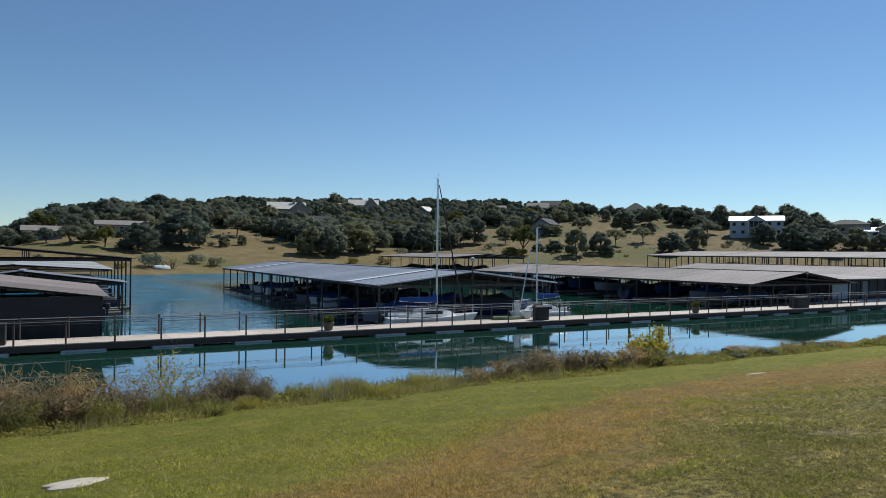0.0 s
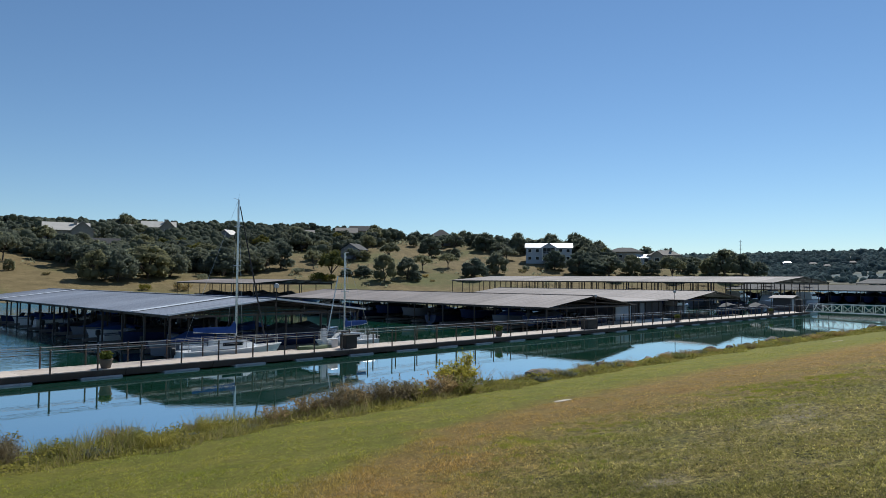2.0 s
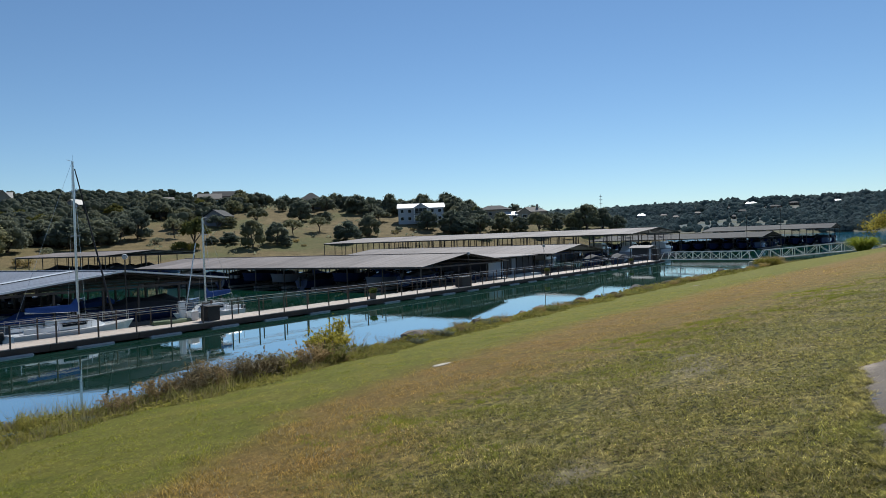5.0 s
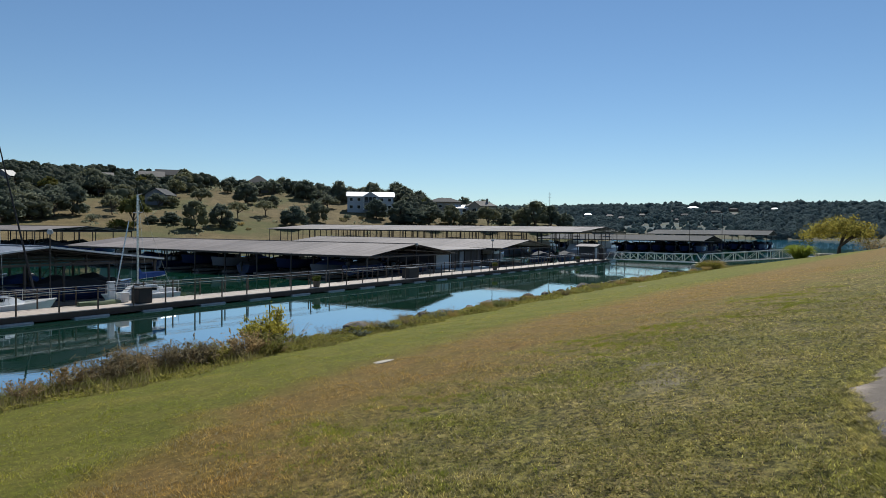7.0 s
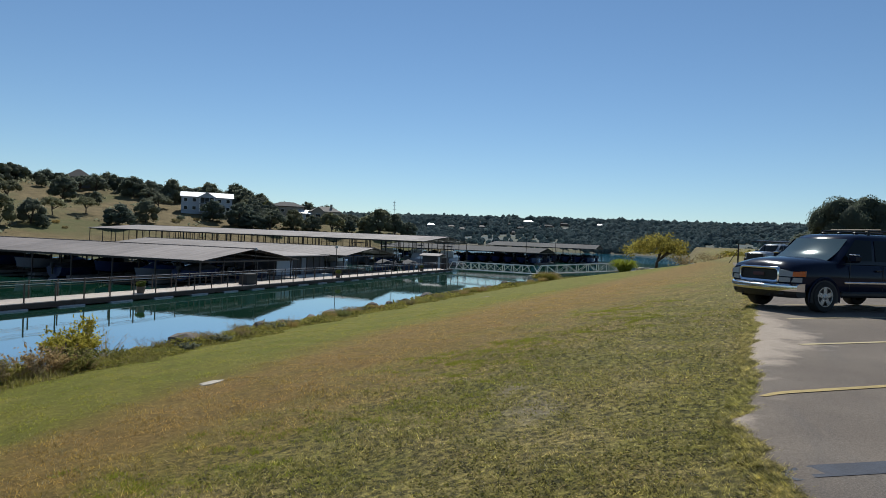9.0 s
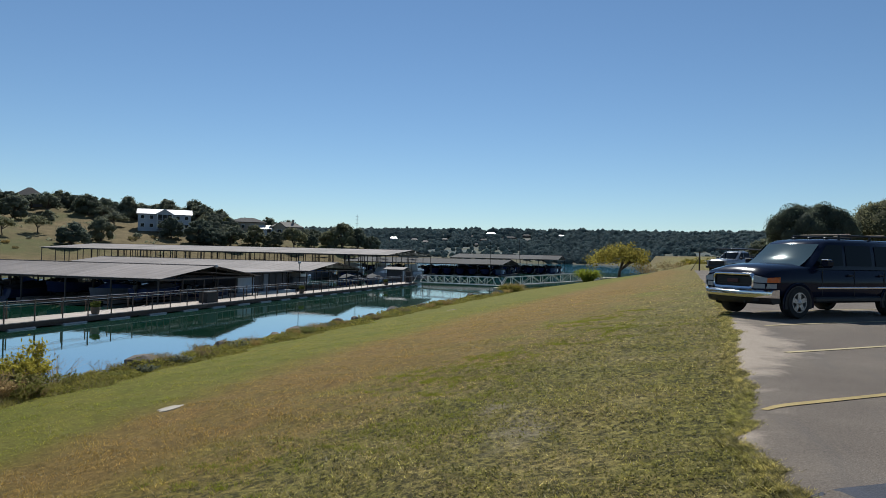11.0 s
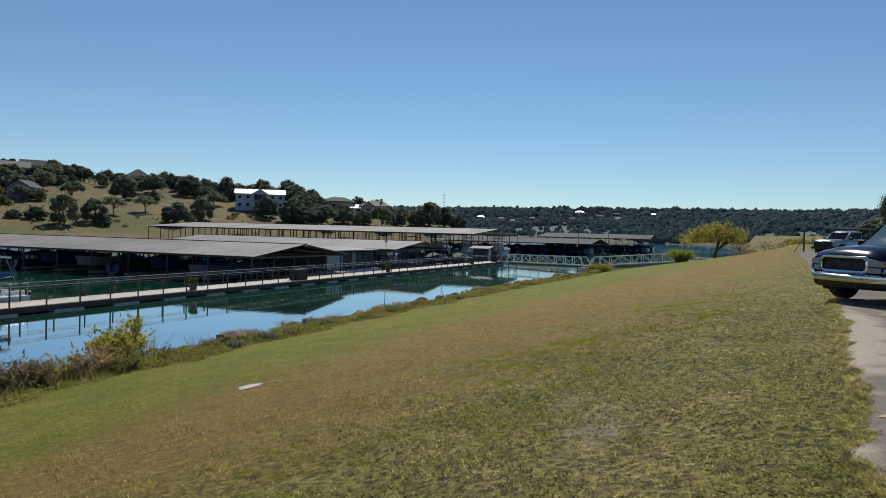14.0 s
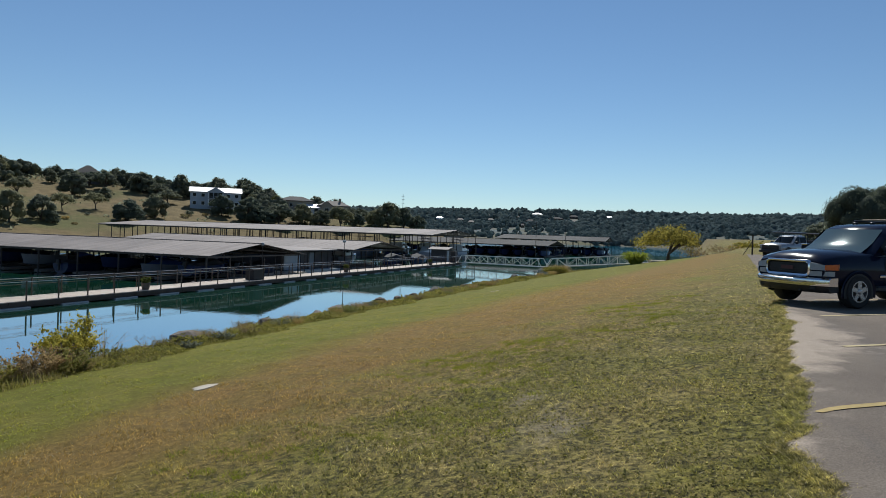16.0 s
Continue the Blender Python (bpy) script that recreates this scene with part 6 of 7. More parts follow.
for i, y in enumerate(np.arange(45.5, 116, 6.8)):
    moor((3, 2, 0, 4)[i % 4], 124.6, y, .2, 180, 1.35)
    if i < 5:
        moor(3, 144, y, .2, 0, 1.6)
for i, y in enumerate(np.arange(33.5, 74, 3.4)):
    moor((2, 4, 4, 2)[i % 4], 180.5, y, .5, 180, 1.5)
    moor((4, 2, 4)[i % 3], 199.5, y, .5, 0, 1.5)
for i, y in enumerate(np.arange(23.5, 54, 3.6)):
    moor((2, 4, 4, 2, 2)[i % 5], 219, y, .6, 180, 1.7)
    moor((4, 2, 4)[i % 3], 236, y, .6, 0, 1.7)
for i, y in enumerate((50.0, 54.3, 59, 64.5, 70)):
    moor((2, 4, 2, 4, 0)[i], -2.6 if i < 2 else -1.2, y + (1.2 if i == 1 else 0), .25, 0 if i % 2 else 180, .9)
# dark covered boats fill the slips of the dock across the cove
for i, y in enumerate(np.arange(108.0, 133, 5.0)):
    moor((2, 4)[i % 2], 62.6, y, .7, 180, 1.4)
    moor((4, 2)[i % 2], 69.6, y, .7, 0, 1.4)
# boats seen end-on under the front gables
moor(2, 24.2, 41.4, .35, 180, 1.1)
moor(2, 26.4, 42.6, .3, 0, 1.1)
moor(0, 17.8, 41.9 - .6, .2, 180)
moor(1, 60.5, 42.6, .3, 90, 1.0)
moor(2, 103.5, 39.6, .25, 185, 1.2)
moor(2, 100.5, 42.5, .2, 175, 1.2)


def sailboat(label, L, B, H, mast_h, cover, hull, jib=True):
    b = thing("sailboat", pose(0, 0, 0), label, "sailboat")
    r = hull_rings(L, B, H, .4, .7, 14, .35)
    part("hull", Geo().loft(r), hull, b, smooth=True)
    part("deck", deck_of(r), M_WHITE, b)
    z = H + .06
    part("cabin", Geo().loft([[(x, -w, z), (x, -w * .86, z + h), (x, w * .86, z + h), (x, w, z)] for x, w, h in ((-L * .16, B * .33, .46), (L * .06, B * .32, .46), (L * .16, B * .26, .36), (L * .27, B * .12, .06))]), M_WHITE, b, smooth=True)
    for s in (-1, 1):
        part("cabin_window", Geo().slab([(-L * .13, s * B * .313, z + .36), (L * .08, s * B * .30, z + .36), (L * .07, s * B * .322, z + .16), (-L * .13, s * B * .332, z + .16)], .025), M_GLASS, b)
        part("coaming", Geo().box((-L * .3, s * B * .33, z + .12), (L * .26, .09, .26), 0, .03), M_WHITE, b)
        pts = [(-L * .46, s * B * .36), (-L * .2, s * B * .46), (L * .08, s * B * .46), (L * .33, s * B * .3), (L * .5, s * .08)]
        for hh, rr in ((.62, .008), (.32, .006)):
            part("lifeline", Geo().loft([[(px, py + rr * math.cos(a * math.tau / 5), z + hh + rr * math.sin(a * math.tau / 5)) for a in range(5)] for px, py in pts]), M_ALU, b)
        for p in pts:
            part("stanchion", Geo().tube((*p, z - .05), (*p, z + .64), .014, n=6), M_ALU, b)
    part("hatch", Geo().box((L * .03, 0, z + .5), (.55, .5, .07), 0, .02), M_BLACK, b)
    m = L * .06
    g = Geo().tube((m, 0, z + .4), (m + .02, 0, mast_h), .075, .055, 10)
    for q in (.55, .82):
        hh = z + (mast_h - z) * q
        g.tube((m, -.42, hh), (m, .42, hh), .018, n=6)
    g.tube((m, 0, mast_h), (m - .3, 0, mast_h + .06), .012, n=5).tube((m, 0, mast_h), (m + .05, 0, mast_h + .35), .008, n=5)
    part("mast", g, M_ALU, b, "white aluminium mast with spreaders", smooth=True)
    part("boom", Geo().tube((m, 0, z + .85), (m - L * .42, 0, z + 1.0), .05, n=8), M_ALU, b)
    rings = []
    for u, rr in ((0, .05), (.02, .12), (.15, .12), (.6, .09), (.97, .05), (1, .03)):
        x = m - L * .42 * u
        lift = .7 * math.exp(-u * 30)
        rings.append([(x + .02, -rr * .7, z + .82 + .15 * u), (x, -rr * .8, z + 1.05 + .1 * u + lift * .5), (x, 0, z + 1.1 + rr + .1 * u + lift), (x, rr * .8, z + 1.05 + .1 * u + lift * .5), (x + .02, rr * .7, z + .82 + .15 * u)])
    part("sail_cover", Geo().loft(rings), cover, b, "blue canvas sail cover", smooth=True)
    g = Geo()
    for s in (-1, 1):
        g.tube((m, s * .05, mast_h - .1), (m, s * .42, z + (mast_h - z) * .55), .006, n=5).tube((m, s * .42, z + (mast_h - z) * .55), (m - .1, s * B * .44, z), .006, n=5)
    g.tube((m, 0, mast_h), (-L * .47, 0, z), .006, n=5)
    part("rigging", g, M_ALU, b)
    if jib:
        part("furled_jib", Geo().tube((m + .12, 0, mast_h - .4), (L * .38, 0, z + .1), .03, .06, 8), M_BLACKC, b, "furled jib in a dark cover")
    part("outboard_motor", Geo().box((-L / 2 - .15, .3, H), (.26, .24, .45), 0, .05).box((-L / 2 - .15, .3, H - .5), (.12, .1, .6)), M_BLACK, b)
    return b


s1 = sailboat("white sailboat with blue sail cover moored at the walkway", 6.4, 2.3, .56, 9.55, M_BLUE, M_WHITE)
s1.matrix_basis = pose(18.4, 38.05, .28, 0, 0, 0)
s2 = sailboat("small white sailboat with blue cover moored at the walkway", 4.6, 1.9, .52, 6.5, M_BLUE, M_WHITE, False)
s2.matrix_basis = pose(27.2, 38.1, .34, 0, 0, 180)
solo("spare_mast", Geo().tube((0, 0, 0), (.95, 0, 4.5), .04, .03, 8), M_ALU, pose(24.95, 37.5, .75), "leaning aluminium pole beside the small sailboat", "pole", smooth=True)
kay = hull_rings(2.6, .8, .3, .1, .4, 12, .1)
solo("canoe", Geo().loft(kay), M_GREENHULL, pose(23.2, 36.05, .80, 180, 0, 0), "upturned olive green canoe on the walkway", "canoe", smooth=True)


sk = hull_rings(3.4, 1.4, .5, .15, .7, 12, .15)
solo("skiff", Geo().loft(sk), M_WHITE, pose(16, 150, z_at(16, 150) + .62, 180, 0, 20), "white skiff lying upturned on the far shore", "boat", smooth=True)


# ---- things on the walkway ----
def planter():
    t = thing("planter", pose(0, 0, 0), "tan flower pot with leafy plant on the walkway", "flower pot", "flower pots on the walkway")
    part("pot", Geo().lathe([(.24, 0), (.27, .05), (.33, .42), (.37, .44), (.37, .52), (.31, .52), (.30, .46), (.02, .46)], n=16), M_TERRA, t, smooth=True)
    rng = np.random.default_rng(3)
    p, d = lobes_points(rng, [(0, 0, .68, .3, .26), (.14, .1, .78, .2, .2), (-.16, -.05, .72, .2, .2)], 340, .2)
    part("plant", quads_mesh("plant", leaf_quads(rng, p, d, .11, 2.2), 4), M_FLOWER, t)
    return t


pl = planter()
pl.matrix_basis = pose(10.2, 34.75, WZ) @ Matrix.Scale(.85, 4)
for x in (39.3, 68.8, 95.6):
    copy_thing(pl, pose(x, 34.75, WZ, 0, 0, x * 7))


def dock_box(label, x, y, w, d, h):
    t = thing("storage_bin", pose(x, y, WZ), label, "storage bin", "bins on the walkway")
    part("body", Geo().box((0, 0, h / 2), (w, d, h), 0, .03), M_BIN, t)
    part("lid", Geo().box((0, 0, h + .03), (w + .06, d + .06, .06), 0, .02), M_BIN, t)


dock_box("dark slatted bin on the walkway", 24.95, 35.0, .85, .7, .82)
dock_box("dark bin on the walkway near the gable dock", 52.4, 35.1, 1.6, .8, .85)
dock_box("dark bin on the walkway beside the screened dock", -5.4, 35.1, 1.0, .8, .9)
dock_box("tall dark cabinet at the end of the walkway", 108.3, 35.3, .9, .8, 1.75)
ped = thing("power_pedestal", pose(23.95, 36.3, WZ), "white power pedestal on the dock", "pedestal", "power pedestals")
part("body", Geo().box((0, 0, .55), (.32, .26, 1.1), 0, .04), M_WHITE, ped)
part("cap", Geo().box((0, 0, 1.15), (.38, .32, .1), 0, .03), M_FLOAT, ped)
part_box = thing("dock_box", pose(24.6, 36.2, WZ), "low white dock box", "dock box")
part("body", Geo().box((0, 0, .25), (.55, .45, .5), 0, .04), M_WHITE, part_box)
part("lid", Geo().box((0, 0, .53), (.6, .5, .07), 0, .03), M_WHITE, part_box)


def dock_lamp(x, y, z0, z1):
    t = thing("dock_lamp", pose(x, y, z0), "small globe lamp on a dark pole at the dock", "lamp", "dock lamps")
    part("pole", Geo().tube((0, 0, 0), (0, 0, z1 - z0), .035, n=8), M_STEEL, t)
    part("globe", Geo().lathe([(.02, 0), (.13, .05), (.17, .16), (.13, .28), (.03, .33)], (0, 0, z1 - z0), 12), M_FLOAT, t, smooth=True)


dock_lamp(22.3, 39.3, .55, 4.4)
dock_lamp(57.9, 38.0, .55, 3.35)
dock_lamp(72.5, 36.9, .6, 3.7)


# marina office between the docks
office = thing("marina_office", pose(66.8, 41.2, 0), "low marina office with pale blue panels and a flat awning", "office building")
part("body", Geo().box((5.5, 3.2, 1.55), (11.0, 6.4, 2.0)), M_DARKW, office)
part("panel", Geo().box((1.7, -.06, 1.5), (3.3, .08, 1.8), 0, .02), M_BLUEW, office, "pale blue wall panel")
for x in (3.6, 5.2, 6.8, 8.4, 10.0):
    part("stud", Geo().box((x, -.05, 1.55), (.12, .08, 2.0), 0, .01), M_STEEL, office)
part("door", Geo().box((6.0, -.04, 1.5), (.95, .07, 1.9), 0, .02), M_GREYW, office)
part("roof", Geo().slab([(-.3, -.6, 2.75), (11.4, -.6, 2.75), (11.4, 6.8, 2.95), (-.3, 6.8, 2.95)], .1), M_ROOF_BROWN, office)
part("float_base", Geo().box((5.5, 2.6, .4), (11.6, 7.6, .3)), M_FLOAT, office)
awn = thing("awning", pose(58.5, 38.9, 0), "flat sheet awning on thin posts beside the dock gable", "awning")
part("roof", Geo().slab([(0, 0, 2.95), (9.2, 0, 2.45), (9.2, 3.0, 2.45), (0, 3.0, 2.95)], .06), M_ROOF_BROWN, awn)
for x, z in ((3.2, 2.7), (9.0, 2.4)):
    part("post", Geo().tube((x, .1, .4), (x, .1, z), .045, n=6), M_STEEL, awn)
part("deck", Geo().box((4.6, 1.5, .42), (9.2, 3.2, .22)), M_DECK, awn)
hut = thing("dock_hut", pose(111.5, 37.6, 0), "small grey hut with a pale roof edge beside the walkway", "hut")
part("wall", Geo().box((2.0, 1.4, 1.6), (3.6, 2.6, 2.0)), M_DARKW, hut)
part("roof", Geo().slab([(-.3, -.4, 2.62), (2.0, -.4, 3.0), (2.0, 3.2, 3.0), (-.3, 3.2, 2.62)], .09).slab([(2.0, -.4, 3.0), (4.3, -.4, 2.62), (4.3, 3.2, 2.62), (2.0, 3.2, 3.0)], .09), M_ROOF_BROWN, hut)
part("float_base", Geo().box((2.0, 1.2, .4), (5.0, 4.0, .3)), M_FLOAT, hut)
part("door", Geo().box((1.2, .06, 1.5), (.9, .06, 1.8), 0, .02), M_BLUEW, hut)


# ---- gangway ----
def span(p, q, panels, label):
    g = thing("gangway", pose(*p), label, "gangway", "gangway spans")
    a, b = Vector((0, 0, 0)), Vector(q) - Vector(p)
    side = Vector((-b.y, b.x, 0)).normalized() * .75
    up = Vector((0, 0, 1.15))
    part("deck", Geo().slab([a - side, a + side, b + side, b - side][::-1], .08), M_DECK, g)
    for s in (-1, 1):
        o = side * s
        n = part("lower_chord", Geo().tube(a + o, b + o, .06, n=6), M_GALV, g)
        c0, c1 = a.lerp(b, .5 / panels), a.lerp(b, 1 - .5 / panels)
        part("upper_chord", Geo().tube(c0 + o + up, c1 + o + up, .055, n=6).tube(a + o, c0 + o + up, .05, n=6).tube(b + o, c1 + o + up, .05, n=6), M_GALV, g)
        for k in range(panels):
            u0, u1 = a.lerp(b, k / panels), a.lerp(b, (k + 1) / panels)
            if k:
                part("upright", Geo().tube(u0 + o, u0 + o + up, .04, n=6), M_GALV, g)
                d = (u0 + o + up, u1 + o) if k % 2 else (u0 + o, u1 + o + up)
                if k < panels - 1:
                    part("brace", Geo().tube(*d, .03, n=6), M_GALV, g)
    return g


span((109.0, 34.2, .75), (100.6, 19.2, .95), 10, "aluminium truss gangway from the walkway to the pier")
span((100.3, 18.9, .95), (104.6, 5.0, 2.1), 10, "aluminium truss gangway from the pier to the bank")
pier = thing("gangway_pier", pose(100.0, 19.0, 0), "small concrete pier with white posts under the gangway", "pier")
part("footing", Geo().box((0, 0, .15), (2.6, 1.6, 1.1), 0, .06), M_CONC, pier)
for s in (-1, 1):
    part("post", Geo().box((s * 1.0, -.5, .6), (.18, .18, .8), 0, .02), M_WHITE, pier)
solo("landing_slab", Geo().box((0, 0, 0), (2.4, 2.2, .3), 0, .04), M_CONC, pose(104.9, 3.9, z_at(104.9, 3.9) + .02, 0, 0, 17), "concrete landing where the gangway meets the lawn", "landing")


# ---- rocks and slabs ----
def rock(seed, r, flat=.6):
    rng = np.random.default_rng(seed)
    bm = bmesh.new()
    bmesh.ops.create_icosphere(bm, subdivisions=2, radius=r)
    ph = rng.uniform(0, 6, 6)
    for v in bm.verts:
        c = v.co
        k = 1 + .22 * math.sin(c.x / r * 2.3 + ph[0]) + .18 * math.sin(c.y / r * 3.1 + ph[1]) + .16 * math.sin(c.z / r * 2.7 + ph[2]) + rng.uniform(-.06, .06)
        v.co = Vector((c.x * k * 1.25, c.y * k, c.z * k * flat))
    m = bpy.data.meshes.new("rock")
    bm.to_mesh(m)
    bm.free()
    return m


ROCKS = [rock(k, .5, .62) for k in range(4)]
DARK = [rock(k + 9, .5, .6) for k in range(3)]
for m in ROCKS:
    m.materials.append(M_ROCK)
for m in DARK:
    m.materials.append(M_DARKROCK)


def lay_rock(m, x, y, s, turn, label):
    return solo("rock", m, None, pose(x, y, max(z_at(x, y), LEVEL) + .16 * s, 0, 0, turn) @ Matrix.Scale(s * 1.25, 4), label, "rock", "shore rocks")


for k, (x, y, s) in enumerate([(25.0, 19.9, .9), (22.6, 20.1, .5), (29.3, 20.0, .5), (31, 20.2, .6), (36, 20.2, .5), (38, 19.9, .7), (44, 20.0, .6), (47, 20.0, .5)]):
    lay_rock(ROCKS[k % 4], x, y, s, k * 53, "pale limestone rock at the waterline")
for k, (x, y, s) in enumerate([(53, 19.4, 1.5), (54.8, 19.6, 1.2), (49.5, 19.6, .8), (58, 19.2, 1.1), (61, 19.2, 1.0), (64, 19.0, .8), (67, 18.9, 1.1), (72, 18.7, .8), (77, 18.2, 1.5), (83, 18.0, .9), (89, 17.6, 1.0), (94, 17.2, .8)]):
    lay_rock(DARK[k % 3], x, y, s * .72, k * 71, "dark wet boulder on the shore")
slab_g = Geo().loft([[(.24 * (1 + .2 * math.sin(3 * a + 1) + .12 * math.sin(7 * a)) * math.cos(a) * s, .42 * (1 + .15 * math.sin(2 * a)) * math.sin(a) * s, z) for a in [i * math.tau / 22 for i in range(22)]] for s, z in ((1.04, -.06), (1.02, .008), (.96, .016), (.5, .018))])
slab_m = slab_g.mesh("stone_slab", True)
slab_m.materials.append(M_CONC)
for x, y, s, turn, label in ((12.75, 9.9, .85, -53, "pale flat concrete slab set in the lawn"), (-2.78, 6.52, 1.2, 0, "pale flat concrete slab set in the lawn"), (45.5, 12.7, .8, 0, "small pale stone on the lower lawn")):
    tilt = math.degrees(math.atan2(float(lawn(x, y + .2)) - float(lawn(x, y - .2)), .4))
    solo("stone_slab", slab_m, None, pose(x, y, float(lawn(x, y)) + .012, tilt, 0, 0) @ pose(0, 0, 0, 0, 0, turn) @ Matrix.Scale(s, 4), label, "slab", "pale slabs in the lawn")


# ---- houses ----
def house(label, x, y, w, d, h, rh, wall, roof, turn=None, floors=1, gable_front=False, sink=.6, chimney=False, wins=4, hip=0.0, wing=None):
    if turn is None:
        turn = math.degrees(math.atan2(y, x + 2)) - 90
    t = thing("house", pose(x, y, z_at(x, y) - sink, 0, 0, turn), label, "house", "houses on the hill")
    H = h + sink
    g = Geo().box((0, 0, H / 2), (w, d, H))
    if not hip:
        g.add([(-w / 2, -d / 2, H), (-w / 2, d / 2, H), (-w / 2, 0, H + rh * .98)], [(0, 1, 2)])
        g.add([(w / 2, -d / 2, H), (w / 2, d / 2, H), (w / 2, 0, H + rh * .98)], [(0, 2, 1)])
    part("wall", g, wall, t)
    o = .5
    zo = H - rh * o / (d / 2)
    if hip:
        e = max(w / 2 + o - hip, .05)
        r = part("roof", Geo().add([(-w / 2 - o, -d / 2 - o, zo), (w / 2 + o, -d / 2 - o, zo), (w / 2 + o, d / 2 + o, zo), (-w / 2 - o, d / 2 + o, zo), (-e, 0, H + rh), (e, 0, H + rh)]
                                   + [(sx * (w / 2 + o), sy * (d / 2 + o), zo - .16) for sx, sy in ((-1, -1), (1, -1), (1, 1), (-1, 1))],
                                   [(0, 1, 5, 4), (1, 2, 5), (2, 3, 4, 5), (3, 0, 4), (6, 7, 1, 0), (7, 8, 2, 1), (8, 9, 3, 2), (9, 6, 0, 3), (9, 8, 7, 6)]), roof, t)
    else:
        r = part("roof", Geo().slab([(-w / 2 - o, -d / 2 - o, zo), (w / 2 + o, -d / 2 - o, zo), (w / 2 + o, 0, H + rh), (-w / 2 - o, 0, H + rh)], .14)
                 .slab([(-w / 2 - o, 0, H + rh), (w / 2 + o, 0, H + rh), (w / 2 + o, d / 2 + o, zo), (-w / 2 - o, d / 2 + o, zo)], .14), roof, t)
    if wing:
        # a cross wing with its gable to the lake: offset, width, reach, drop of its ridge
        wx, ww, reach, drop = wing
        y0, hz = -d / 2 - reach, H + rh - drop
        part("wing_wall", Geo().box((wx, -d / 2 - reach / 2 + .2, (H - .25) / 2), (ww, reach + .4, H - .25)).add([(wx - ww / 2, y0, H - .25), (wx + ww / 2, y0, H - .25), (wx, y0, hz - .1)], [(0, 1, 2)]), wall, t)
        for sd in (-1, 1):
            q = [(wx, y0 - .5, hz), (wx, 0, hz), (wx + sd * (ww / 2 + .5), 0, H - .55), (wx + sd * (ww / 2 + .5), y0 - .5, H - .55)]
            part("wing_roof", Geo().slab(q if sd < 0 else q[::-1], .12), roof, t)
        wn_ = part("window", Geo().box((wx, y0 - .03, sink + h * .5), (ww * .4, .1, 1.5), 0, .02), M_WHITE, t)
        part("pane", Geo().box((wx, y0 - .09, sink + h * .5), (ww * .36, .03, 1.3)), M_GLASS, wn_)
    if chimney:
        part("chimney", Geo().box((w * .2, -d * .1, rh * .9 + H + .3), (.9, .9, 1.6)), M_STONEW, r)
    if gable_front:
        gw = w * .3
        part("front_bay", Geo().box((0, -d / 2 - .9, H / 2), (gw, 1.9, H)).add([(-gw / 2, -d / 2 - 1.85, H), (gw / 2, -d / 2 - 1.85, H), (0, -d / 2 - 1.85, H + rh * .8)], [(0, 1, 2)]), wall, t)
        for s in (-1, 1):
            q = [(0, -d / 2 - 2.3, H + rh * .9), (0, 0, H + rh * .9), (s * (gw / 2 + .5), -.2, H - .35), (s * (gw / 2 + .5), -d / 2 - 2.3, H - .35)]
            part("gable_roof", Geo().slab(q if s < 0 else q[::-1], .12), roof, t)
        for f in range(floors):
            z = sink + h / floors * f + .1
            b = part("balcony", Geo().box((0, -d / 2 - 2.5, z), (gw, 1.5, .22)), M_GREYW, t)
            part("balcony_rail", Geo().box((0, -d / 2 - 3.2, z + .95), (gw, .08, .1)).box((0, -d / 2 - 3.2, z + .5), (gw, .05, .06)), M_GREYW, b)
            wn_ = part("window", Geo().box((0, -d / 2 - 1.87, z + 1.3), (gw * .9, .08, 2.1), 0, .02), M_STUCCO, t)
            for q in (-1, 0, 1):
                part("pane", Geo().box((q * gw * .29, -d / 2 - 1.93, z + 1.3), (gw * .26, .03, 1.95)), M_GLASS, wn_)
            for q in (-1, 1):
                part("porch_post", Geo().box((q * gw * .47, -d / 2 - 3.15, z + 1.4), (.2, .2, 2.8), 0, .02), M_WHITE, t)
    for f in range(floors):
        for k in range(wins):
            wx = -w / 2 + w * (k + .5) / wins
            if gable_front and abs(wx) < w * .2:
                continue
            z = sink + h / floors * (f + .52)
            wn_ = part("window", Geo().box((wx, -d / 2 - .03, z), (1.3, .1, 1.35), 0, .02), M_WHITE, t)
            part("pane", Geo().box((wx, -d / 2 - .09, z), (1.12, .03, 1.16)), M_GLASS, wn_)
    part("door", Geo().box((w * .06, -d / 2 - .04, sink + 1.02), (1.0, .1, 2.04), 0, .02), M_ROOF_DARK, t)
    return t


house("two-storey pale house with glaring white metal roof and balconies", 213, 158.5, 17, 9, 5.6, 1.7, M_STUCCO, M_ROOF_WHITE, None, 2, True, wins=6)
house("low grey house among oaks by the shore hill", -6, 199, 8.5, 7, 2.2, 1.2, M_GREYW, M_ROOF_TAN, wins=3)
house("pale hilltop house with stepped metal roof", 4, 298, 8.5, 8, 4.4, 1.4, M_STUCCO, M_ROOF_PALE, None, 2, chimney=True, wins=3, wing=(1.6, 3.4, 1.2, .2))
house("long low tan house behind a large oak", 14, 208, 15, 8, 2.5, 1.2, M_STONEW, M_ROOF_TAN, wins=6, wing=(4.6, 5, 2.0, .2))
house("tan stone house with pale metal roof and stone chimney", 70.5, 248, 13, 10, 4.9, 2.6, M_STONEW, M_ROOF_PALE, None, 1, chimney=True, wins=5, wing=(4.6, 6.4, 2.4, -.2))
house("grey house half hidden by oaks", 77, 235, 10.5, 8, 3.0, 1.8, M_GREYW, M_ROOF_DARK, wins=3)
